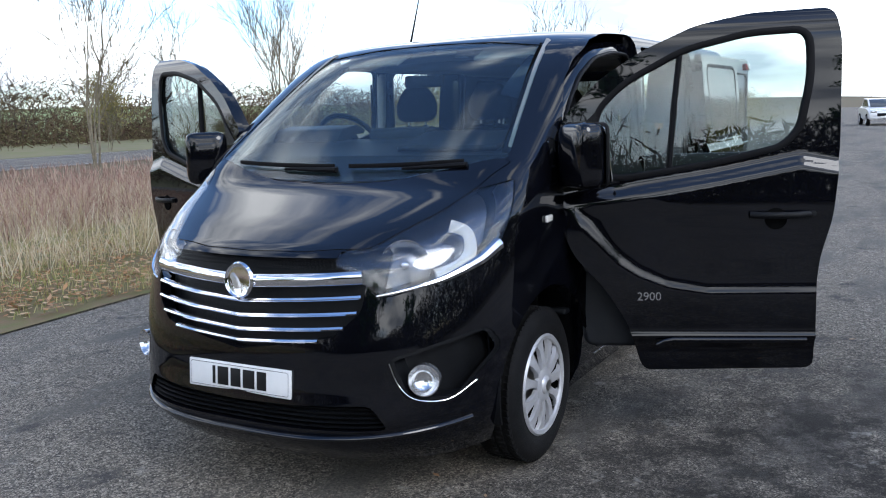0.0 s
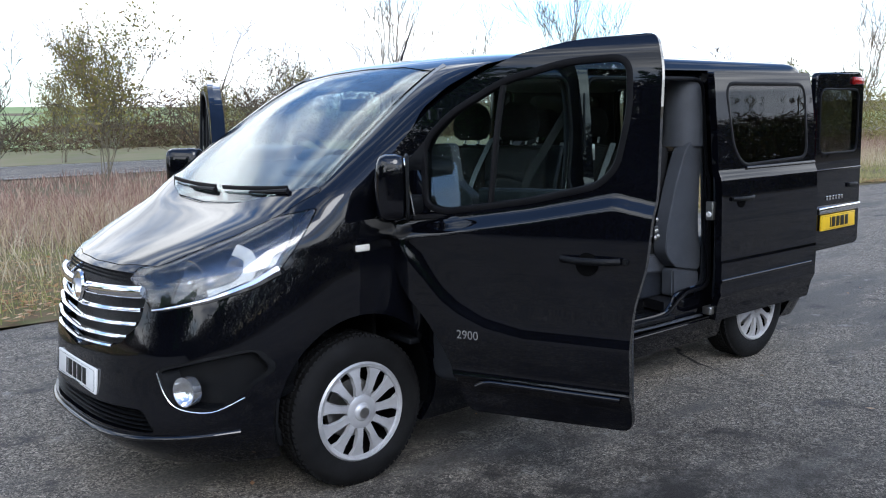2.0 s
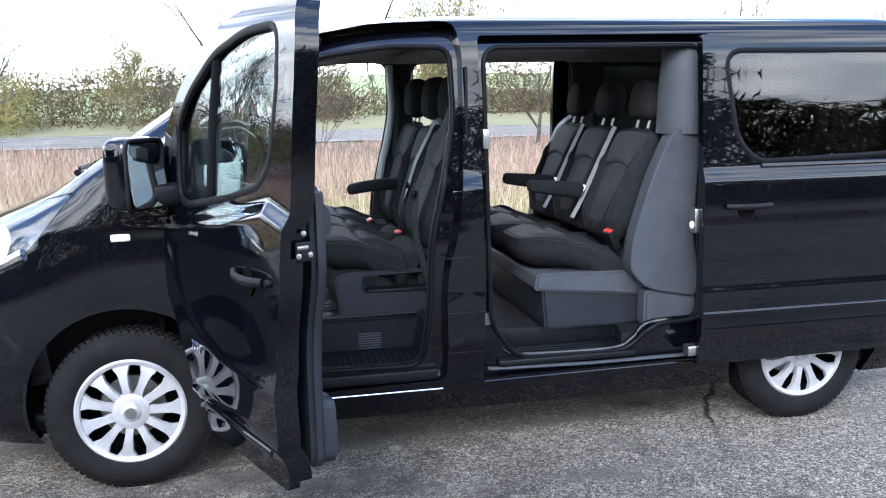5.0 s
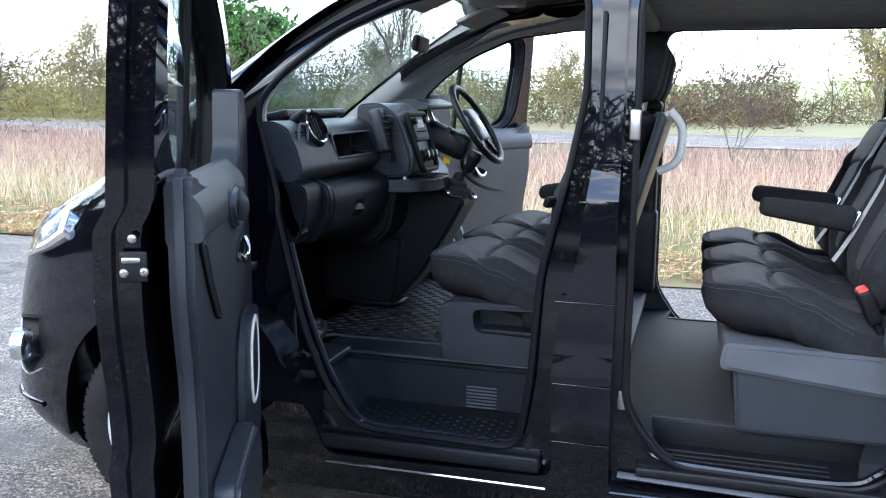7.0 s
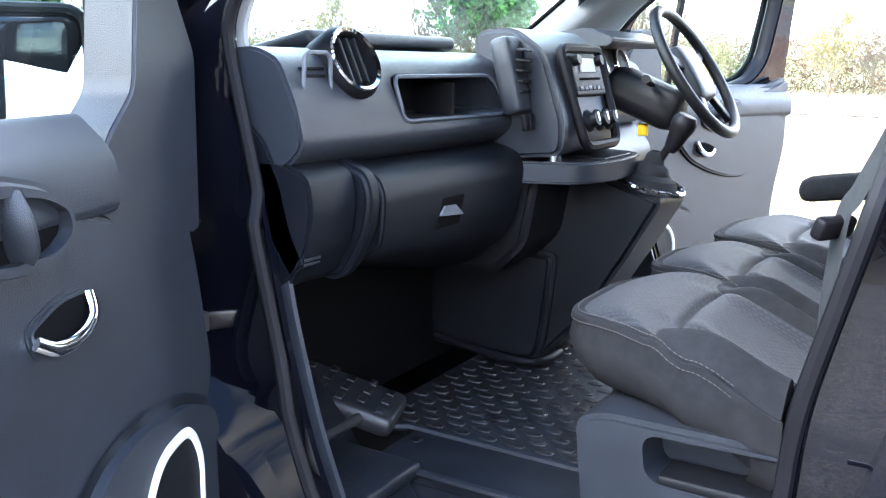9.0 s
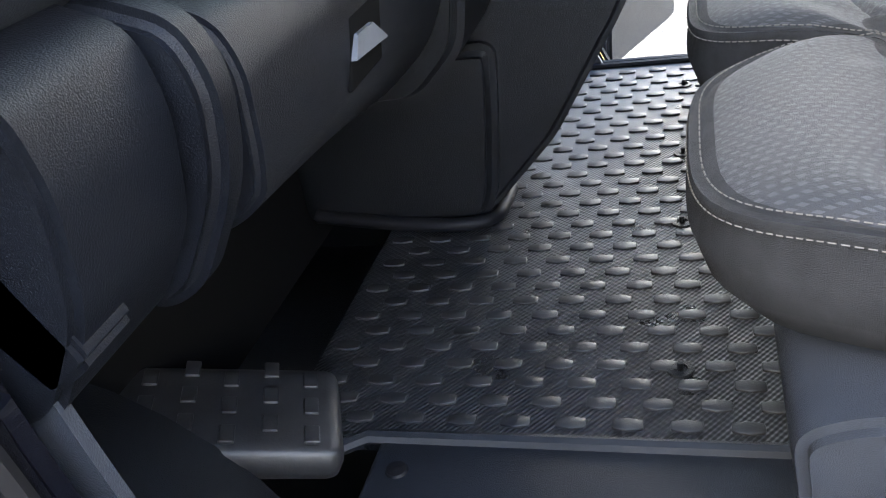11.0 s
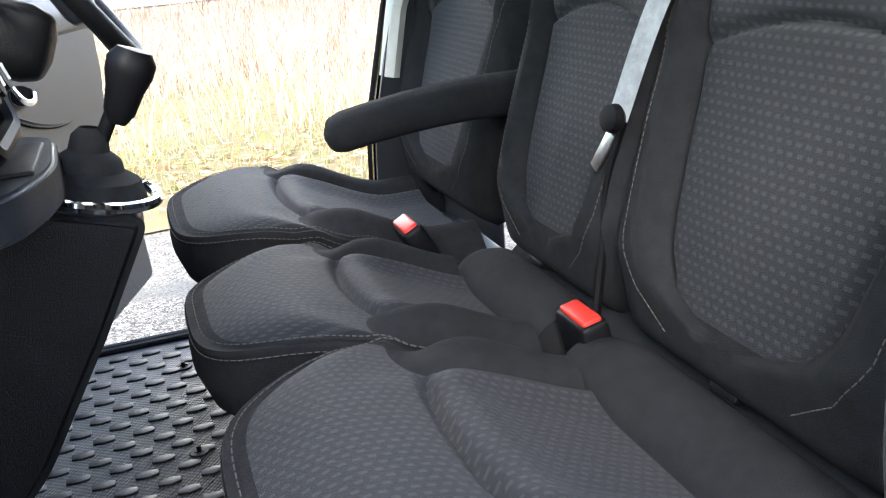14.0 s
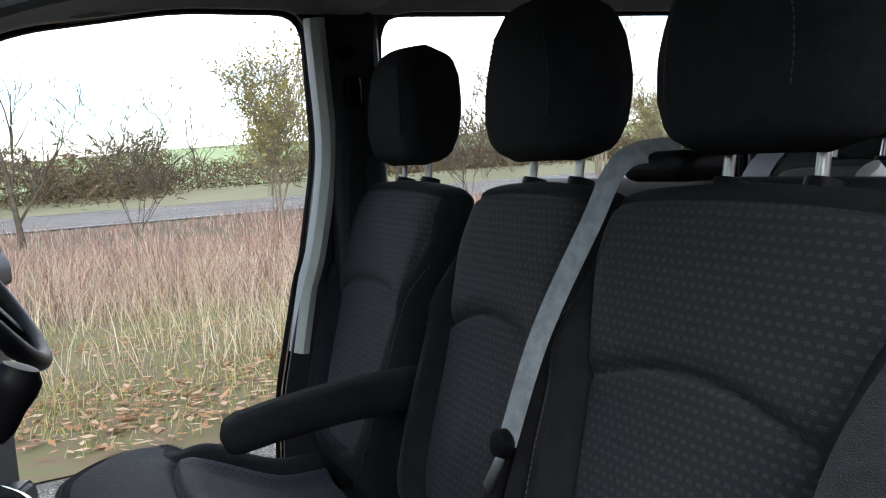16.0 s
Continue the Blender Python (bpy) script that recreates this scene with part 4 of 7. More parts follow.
DOOR_WIN = round_poly([(0.395, 1.49), (0.52, 1.615), (0.77, 1.745), (1.04, 1.805), (1.29, 1.812), (1.298, 1.62), (1.255, 1.40), (1.18, 1.325), (0.90, 1.262),
                       (0.50, 1.205), (0.41, 1.23)], 0.07, 5)
SLIDE = round_poly([(1.495, 0.35), (1.49, 1.838), (2.565, 1.845), (2.59, 1.6), (2.59, 0.52), (2.56, 0.36)], 0.02, 3)
SLIDE_IN = round_poly([(1.538, 0.60), (1.53, 1.784), (2.545, 1.79), (2.55, 1.2), (2.552, 0.55), (2.30, 0.54), (2.20, 0.42), (1.66, 0.43)], 0.07, 6)
SLIDE_WIN = round_poly([(1.60, 1.765), (2.49, 1.765), (2.49, 1.295), (1.76, 1.275), (1.66, 1.38)], 0.09, 6)
QUARTER_WIN = round_poly([(2.70, 1.765), (3.52, 1.755), (3.52, 1.295), (2.70, 1.295)], 0.08, 5)
LIGHT = round_poly([(-0.775, 0.842), (-0.36, 0.99), (-0.145, 1.245), (-0.30, 1.20), (-0.50, 1.12), (-0.735, 1.018), (-0.80, 0.99)], 0.03, 3)
SCREEN_IN = round_poly([(0.0, 1.225), (0.4, 1.242), (0.795, 1.315), (0.665, 1.822), (0.34, 1.862), (0.0, 1.872), (-0.34, 1.862), (-0.665, 1.822), (-0.795, 1.315), (-0.4, 1.242)], 0.04, 4)
BONNET = round_poly([(-0.80, 0.0), (-0.785, 0.25), (-0.715, 0.50), (-0.45, 0.655), (-0.20, 0.755), (-0.105, 0.815), (-0.095, 0.77), (-0.19, 0.55), (-0.262, 0.3), (-0.285, 0.0),
                     (-0.262, -0.3), (-0.19, -0.55), (-0.095, -0.77), (-0.105, -0.815), (-0.20, -0.755), (-0.45, -0.655), (-0.715, -0.50), (-0.785, -0.25)], 0.03, 3)
GRILLE = round_poly([(-0.535, 0.992), (-0.52, 0.80), (-0.42, 0.705), (0, 0.635), (0.42, 0.705), (0.52, 0.80), (0.535, 0.992), (0, 0.985)], 0.03, 4)
INTAKE = round_poly([(-0.62, 0.36), (0.62, 0.36), (0.56, 0.455), (0, 0.44), (-0.56, 0.455)], 0.03, 3)
FOG = round_poly([(0.615, 0.625), (0.865, 0.705), (0.89, 0.61), (0.80, 0.445), (0.665, 0.47)], 0.03, 4)
FOG_N = [(-a, b) for a, b in FOG]
BACK_IN = round_poly([(-0.74, 0.52), (0.74, 0.52), (0.72, 1.80), (-0.72, 1.80)], 0.08, 4)

van = empty("van", (0, 0, 0), "glossy black van with open doors parked on old tarmac", "van")


def sided(bm, s):
    """bm, built on the near side, on side s."""
    return mirrored(bm) if s > 0 else bm


def front_cuts(grow=0.0):
    g = lambda p: offset_poly(p, grow) if grow else p
    return [both(g(LIGHT), 0.40, 1.3), prism(g(SCREEN_IN), "x", -0.6, 1.25), prism(g(GRILLE), "x", -1.3, -0.60), prism(g(INTAKE), "x", -1.3, -0.55),
            prism(g(FOG), "x", -1.3, -0.40), prism(g(FOG_N), "x", -1.3, -0.40)]


def wheel_cut(x, r):
    bm = joined(*[lathe([(0, -0.30), (r, -0.30), (r, 0.30), (0, 0.30)], 40, pose(x, s * 0.88, 0.375, 90)) for s in (-1, 1)])
    return bm


outer = skin(0, 0.05)
for c in front_cuts() + [both(DOOR, 0.55, 1.3), both(SLIDE, 0.55, 1.3), both(QUARTER_WIN, 0.6, 1.3), prism(BONNET, "z", 0.99, 1.5),
                         wheel_cut(0.0, 0.40), wheel_cut(3.10, 0.40), prism(BACK_IN, "x", 3.45, 3.9)]:
    outer = cut(outer, c)
part("body_shell", outer, PAINT, van, "glossy black painted body", 35)
part("bonnet", cut(skin(0, 0.02), prism(offset_poly(BONNET, -0.004), "z", 0.993, 1.5), "INTERSECT"), PAINT, van, "black bonnet reflecting the sky", 35)
ws = part("windscreen", cut(skin(0.003, 0.008), prism(offset_poly(SCREEN_IN, -0.003), "x", -0.6, 1.25), "INTERSECT"), SCREEN, van, "curved clear windscreen")
ws.visible_shadow = False
rim = cut(skin(0.010, 0.012), prism(offset_poly(SCREEN_IN, 0.01), "x", -0.6, 1.25), "INTERSECT")
rim = cut(rim, prism(offset_poly(SCREEN_IN, -0.035), "x", -0.6, 1.25))
part("screen_border", rim, SEAL, ws)

# jambs, rubber seals and inner lining
yr = (-1.3, -0.55)
for s in (-1, 1):
    jamb = cut(skin(0.044, 0.056), prism(offset_poly(DOOR, 0.015), "y", *yr), "INTERSECT")
    part("door_jamb", sided(cut(jamb, prism(DOOR_IN, "y", *yr)), s), PAINT, van, "black painted door surround", 35)
    jamb = cut(skin(0.044, 0.056), prism(offset_poly(SLIDE, 0.015), "y", *yr), "INTERSECT")
    part("side_door_jamb", sided(cut(jamb, prism(SLIDE_IN, "y", *yr)), s), PAINT, van, "black painted side door surround", 35)
lining = skin(0.075, 0.085)
for c in [both(DOOR_IN, 0.5, 1.3), both(SLIDE_IN, 0.5, 1.3), both(offset_poly(QUARTER_WIN, -0.01), 0.5, 1.3), prism(offset_poly(SCREEN_IN, 0.012), "x", -0.6, 1.25),
          prism(BACK_IN, "x", 3.4, 3.9), prism([(-1.2, -1), (0.1, -1), (0.1, 1), (-1.2, 1)], "z", 0.0, 1.5),
          wheel_cut(0.0, 0.41), wheel_cut(3.1, 0.41)]:
    lining = cut(lining, c)
for f in lining.faces:
    c = f.calc_center_median()
    f.material_index = 2 if c.x < 0.95 and 1.30 < c.z < 1.80 else (1 if c.z > 1.78 else 0)
part("cabin_lining", lining, [TRIM, HEADLINER, PILLAR], van, "grey inner panels and pale roof lining", 35)
for sgn in (-1, 1):
    for nm, poly in (("door_seal", DOOR_IN), ("side_door_seal", SLIDE_IN)):
        part(nm, tube([(x, sgn * (side_y(x, z) - 0.044), z) for x, z in offset_poly(poly, 0.006)], 0.011, 8, True), SEAL, van)
    part("quarter_window", sided(cut(skin(0.004, 0.009), prism(offset_poly(QUARTER_WIN, -0.002), "y", -1.3, -0.6), "INTERSECT"), sgn), PRIVACY, van, "dark tinted rear side glass")

# grille, lights and plate
back = cut(skin(0.075, 0.085), joined(prism(offset_poly(GRILLE, 0.02), "x", -1.3, -0.55), prism(offset_poly(INTAKE, 0.02), "x", -1.3, -0.5)), "INTERSECT")
grille = part("grille", back, PLASTIC, van, "black grille with chrome bars")
mesh_bm = bmesh.new()
for i in range(64):
    for k in range(3):
        y = -0.50 + i * 0.0158 + (k % 2) * 0.0079
        z = 0.955 + k * 0.013
        if abs(y) < 0.51:
            tube([(nose_x(y, z) + 0.012 + 0.0, y + 0.0055 * math.cos(a), z + 0.0055 * math.sin(a)) for a in [j * math.pi / 3 for j in range(6)]], 0.0014, 4, True, mesh_bm)
part("honeycomb", mesh_bm, PLASTIC, grille)
for k, (zc, th, half) in enumerate([(0.895, 0.026, 0.515), (0.822, 0.0100, 0.51), (0.765, 0.0095, 0.50), (0.712, 0.0095, 0.455), (0.668, 0.0095, 0.36)]):
    ys = [-half + 2 * half * j / 40 for j in range(41)]
    if k == 0:
        for lo, hi in ((-half, -0.055), (0.055, half)):
            yy = [lo + (hi - lo) * j / 20 for j in range(21)]
            part("chrome_bar", tube([(nose_x(y, zc) + 0.002, y, zc + 0.055 * abs(y)) for y in yy], 0, 12, flat=(0.016, th, (0, 0, 1))), CHROME, grille, "wide chrome bar")
    else:
        part("chrome_bar", tube([(nose_x(y, zc + 0.05 * abs(y)) + 0.012, y, zc + 0.062 * abs(y)) for y in ys], 0, 8, flat=(0.016, th, (0, 0, 1))), CHROME, grille, "thin chrome bar")
em = pose(nose_x(0, 0.90) - 0.012, 0, 0.90, 0, -83, 0)
badge = part("badge", lathe([(0, 0.0), (0.068, 0.0), (0.072, 0.008), (0.066, 0.018), (0.060, 0.014), (0.052, 0.012), (0, 0.016)], 40, em), CHROME, grille, "round chrome badge")
part("badge_relief", bevelled(prism([(-0.03, -0.012), (0.005, 0.0), (0.03, 0.03), (0.012, 0.036), (-0.012, 0.018), (-0.034, 0.012)], "z", 0.012, 0.024, m=em), 0.003), STEEL, badge)
for k in range(5):
    z = 0.368 + k * 0.018
    half = 0.60 - k * 0.012
    part("slat", tube([(nose_x(y, z) + 0.03, y, z) for y in [-half + 2 * half * j / 24 for j in range(25)]], 0, 6, flat=(0.016, 0.0035, (0, 0, 1))), PLASTIC, grille)
part("lip", tube([(nose_x(y, 0.33) - 0.006, y, 0.325 + 0.03 * (abs(y) / 0.8) ** 3) for y in [-0.82 + 1.64 * j / 40 for j in range(41)]], 0, 10, flat=(0.014, 0.012, (0, 0, 1))), PAINT, van, "glossy front lip")


def plate(name, material, m, parent, label):
    """A registration plate whose characters are plain bars."""
    p = part(name, moved(rbox(0.52, 0.014, 0.111, 0.005, 1), m), material, parent, label)
    rimp = [(-0.25, 0.046), (0.25, 0.046), (0.25, -0.046), (-0.25, -0.046)]
    part("plate_border", tube([m @ Vector((x, -0.0075, z)) for x, z in round_poly(rimp, 0.01)], 0.0009, 4, True), INK, p)
    x = -0.132
    for w in (0.014, 0.055, 0.05, 0.058, 0.046):
        part("plate_bar", moved(rbox(w, 0.003, 0.072, 0.001, 1, (x + w / 2, -0.0078, 0)), m), INK, p)
        x += w + 0.013
    return p


plate("front_plate", WHITE_PLATE, Matrix.Translation((nose_x(0.26, 0.52) - 0.006, 0, 0.520)) @ pose(0, 0, 0, 0, 0, -90) @ pose(0, 0, 0, -5), van, "white front plate with black bars")


def lathe_on(profile, at, to, sides=28):
    """A turned shape at a place, its axis pointing along to."""
    q = Vector(to).to_track_quat("Z", "Y").to_matrix().to_4x4()
    return lathe(profile, sides, Matrix.Translation(at) @ q)


def headlight(sgn):
    lo, hi = -1.3, -0.40
    bowl = part("headlight", sided(cut(skin(0.085, 0.095), prism(offset_poly(LIGHT, 0.012), "y", lo, hi), "INTERSECT"), sgn), LAMP_BOWL, van, "clear swept-back headlight with a chrome strip")
    ln = part("lens", sided(cut(skin(0.0015, 0.006), prism(offset_poly(LIGHT, -0.003), "y", lo, hi), "INTERSECT"), sgn), LENS, bowl)
    ln.visible_shadow = False
    aim = (-1, sgn * 0.28, 0.05)
    part("reflector", lathe_on([(0.018, -0.075), (0.045, -0.06), (0.080, -0.03), (0.098, 0.012), (0.101, 0.012), (0.082, -0.036), (0.04, -0.07), (0.0, -0.082)], (-0.615, sgn * 0.60, 0.945), aim), LAMP_WHITE, bowl)
    part("bulb", lathe_on([(0.0, 0.01), (0.016, 0.0), (0.018, -0.06), (0.0, -0.06)], (-0.625, sgn * 0.60, 0.945), aim, 14), CHROME, bowl)
    part("reflector", lathe_on([(0.0, -0.05), (0.03, -0.04), (0.05, 0.0), (0.053, 0.0), (0.03, -0.05), (0, -0.06)], (-0.47, sgn * 0.71, 1.0), aim, 20), LAMP_WHITE, bowl)
    path = []
    for x, z in [(-0.60, 0.912), (-0.53, 0.930), (-0.475, 0.962), (-0.445, 1.01), (-0.44, 1.06), (-0.47, 1.085)]:
        path.append((x, sgn * (side_y(x, z) - 0.035), z))
    part("light_guide", tube(bez(path, 6), 0, 10, flat=(0.026, 0.007, (-0.5, sgn * 0.7, 0.4))), PALE_TRIM, bowl, "pale running light strip")
    strip = []
    for j in range(26):
        x = -0.775 + j * 0.0168
        z = np.interp(x, [-0.78, -0.60, -0.45, -0.36], [0.842, 0.892, 0.945, 0.992]) + 0.012
        strip.append((x, sgn * (side_y(x, z) - 0.001), z))
    hw = [0.004 + 0.0009 * j for j in range(26)]
    part("chrome_strip", tube(strip, hw, 8), CHROME, bowl, "bright strip below the lens")
    pocket = part("fog_pocket", cut(skin(0.055, 0.065), prism(offset_poly((FOG_N, FOG)[sgn > 0], 0.012), "x", -1.3, -0.3), "INTERSECT"), PLASTIC, van, "black fog lamp pocket")
    wall = cut(skin(0.003, 0.06), prism(offset_poly((FOG_N, FOG)[sgn > 0], 0.004), "x", -1.3, -0.3), "INTERSECT")
    part("pocket_wall", cut(wall, prism(offset_poly((FOG_N, FOG)[sgn > 0], -0.012), "x", -1.3, -0.3)), PLASTIC, pocket)
    f = part("fog_lamp", lathe_on([(0.0, -0.03), (0.035, -0.02), (0.05, 0.0), (0.056, 0.012), (0.060, 0.012), (0.060, -0.03)], (-0.722, sgn * 0.725, 0.540), (-1, sgn * 0.35, 0.06)), LAMP_WHITE, pocket, "round chrome-rimmed fog lamp")
    rimf = [(nose_x(y, z) + 0.0, sgn * abs(y), z) for y, z in [(0.62, 0.61), (0.65, 0.52), (0.70, 0.465), (0.78, 0.45), (0.84, 0.50)]]
    part("chrome_rim", tube(bez(rimf, 6), 0.0032, 8), CHROME, pocket, "thin chrome edge")


for s in (-1, 1):
    headlight(s)
    part("side_repeater", moved(rbox(0.075, 0.014, 0.030, 0.007, 2), pose(0.016, s * (side_y(0.016, 1.06) + 0.003), 1.06, 0, 0, -s * 4)), AMBER, van, "small clear side indicator")

# wipers, aerial
for y0, y1 in ((0.02, 0.60), (-0.62, -0.06)):
    zs = lambda y: 1.292 + 0.05 * abs(y) ** 2
    w = part("wiper", tube([(nose_x(y, zs(y)) - 0.030, y, zs(y) - 0.012) for y in (y0 - 0.02, y0 + 0.12, y0 + 0.28)], [0.013, 0.010, 0.006], 8), SEAL, van, "black wiper at rest")
    part("wiper_blade", tube([(nose_x(y, zs(y)) - 0.018, y, zs(y) + 0.004) for y in [y0 + (y1 - y0) * k / 14 for k in range(15)]], 0, 6, flat=(0.006, 0.011, (0, 0, 1))), SEAL, w)
cowl = cut(skin(0.012, 0.03), prism(offset_poly([(-0.105, 0.815), (0.0, 0.83), (0.0, -0.83), (-0.105, -0.815), (-0.20, -0.55), (-0.29, -0.3), (-0.30, 0), (-0.29, 0.3), (-0.20, 0.55)], 0.0), "z", 1.1, 1.335), "INTERSECT")
part("scuttle", cowl, PLASTIC, van, "black plastic scuttle below the windscreen")
part("aerial", tube([(1.28, 0.5, 1.925), (1.30, 0.5, 1.96), (1.42, 0.5, 2.24)], [0.012, 0.007, 0.0025], 8), SEAL, van, "thin black roof aerial")


# wheels
def wheel(x, sgn):
    r, rr = 0.335, 0.212
    m = pose(x, sgn * 0.795, 0.335, -90 * sgn, 0, 0)
    prof = [(rr, 0.085), (rr + 0.012, 0.098), (0.262, 0.106), (0.295, 0.103), (0.318, 0.092), (0.330, 0.078), (r - 0.006, 0.06), (r - 0.006, -0.06), (0.33, -0.078), (0.30, -0.10), (0.25, -0.10), (rr, -0.085)]
    ty = part("wheel", lathe(prof, 64, m), TYRE, van, "black tyre with a silver ten-spoke wheel cover")
    tread = bmesh.new()
    for k in range(72):
        a = 2 * math.pi * k / 72
        for zz, w, sk in ((0.068, 0.030, 0.0), (-0.068, 0.030, 0.5), (0.026, 0.030, 0.5), (-0.018, 0.026, 0.0)):
            q = m @ pose(0, 0, 0, 0, 0, math.degrees(a + sk * 2 * math.pi / 72)) @ pose(r - 0.005 - (0.006 if abs(zz) > 0.05 else 0), 0, zz, 0, 22 if zz > 0.05 else (-22 if zz < -0.05 else 0), 8)
            rbox(0.016, 0.0215, w, 0, 1, m=q, bm=tread)
    part("tread", tread, TYRE, ty)["kind"] = "stuff"
    part("wheel_well", lathe([(0.0, -0.02), (0.20, -0.02), (0.205, 0.06), (0.212, 0.086)], 40, m), GAP, ty)
    part("brake_disc", lathe([(0.0, 0.02), (0.13, 0.02), (0.135, 0.0), (0.0, 0.0)], 32, m), STEEL, ty)
    cap = part("wheel_cover", lathe([(0.214, 0.084), (0.222, 0.098), (0.214, 0.106), (0.200, 0.102), (0.196, 0.092), (0.203, 0.084)], 60, m), SILVER, ty, "silver plastic wheel cover")
    for k in range(11):
        a = 2 * math.pi * k / 11
        q = m @ pose(0, 0, 0, 0, 0, math.degrees(a))
        pts = [(0.062, -0.0195), (0.11, -0.0170), (0.165, -0.0235), (0.205, -0.046), (0.205, 0.046), (0.165, 0.0235), (0.11, 0.0170), (0.062, 0.0195)]
        bm = bmesh.new()
        lo = [bm.verts.new(q @ Vector((u, v, 0.088 + 0.012 * math.sin(math.pi * min(1, max(0, (u - 0.05) / 0.16))) - 0.012))) for u, v in pts]
        hi = [bm.verts.new(q @ Vector((u, v * 0.84, 0.090 + 0.016 * math.sin(math.pi * min(1, max(0, (u - 0.03) / 0.18)))))) for u, v in pts]
        for i in range(8):
            bm.faces.new((lo[i], lo[(i + 1) % 8], hi[(i + 1) % 8], hi[i]))
        for i in range(3):
            bm.faces.new((hi[i], hi[i + 1], hi[6 - i], hi[7 - i]))
        bmesh.ops.recalc_face_normals(bm, faces=bm.faces)
        part("spoke", bm, SILVER, cap)
    part("hub_cap", lathe([(0.078, 0.086), (0.075, 0.100), (0.062, 0.106), (0.042, 0.106), (0.038, 0.112), (0.030, 0.118), (0.0, 0.121)], 36, m), SILVER, cap)
    part("hub_badge", lathe([(0.022, 0.119), (0.024, 0.122), (0.018, 0.1225), (0.0, 0.1225)], 24, m), STEEL, cap)
    arch = lathe([(0.0, -0.26), (0.40, -0.26), (0.40, 0.085), (0.412, 0.085), (0.412, -0.28), (0.0, -0.28)], 40, pose(x, sgn * 0.795, 0.375, -90 * sgn))
    arch = cut(arch, rbox(2, 2, 0.8, 0, 1, (x, sgn * 0.8, -0.12)))
    part("arch_liner", arch, PLASTIC, van)


for x in (0.0, 3.10):
    for s in (-1, 1):
        wheel(x, s)
# Plain dark box added under the floors to block light from below.
part("underbody", rbox(4.0, 1.55, 0.10, 0.03, 2, (1.45, 0, 0.27)), PLASTIC, van, "dark underside")

# ---- doors ----
def swung(ob, x, y, deg):
    ob.matrix_basis = Matrix.Translation((x, y, 0)) @ pose(0, 0, 0, 0, 0, deg) @ Matrix.Translation((-x, -y, 0))


def span(s, a, b):
    return tuple(sorted((s * a, s * b)))


DOOR_LOW = round_poly([(0.40, 1.20), (0.50, 1.215), (0.90, 1.26), (1.22, 1.30), (1.345, 1.34), (1.35, 1.05), (1.295, 0.86), (1.285, 0.72), (1.29, 0.40), (0.62, 0.39), (0.50, 0.56), (0.40, 0.70),
                       (0.31, 0.86), (0.355, 1.06)], 0.05, 4)


def text_mesh(body, size, depth):
    """Letters in the built-in font, as a mesh in the plane of x and y."""
    cu = bpy.data.curves.new("letters", "FONT")
    cu.body, cu.size, cu.extrude, cu.align_x, cu.align_y = body, size, depth, "CENTER", "CENTER"
    ob = new("letters", cu)
    me = bpy.data.meshes.new_from_object(ob.evaluated_get(bpy.context.evaluated_depsgraph_get()))
    bm = bmesh.new()
    bm.from_mesh(me)
    bpy.data.objects.remove(ob)
    bpy.data.curves.remove(cu)
    bpy.data.meshes.remove(me)
    return bm


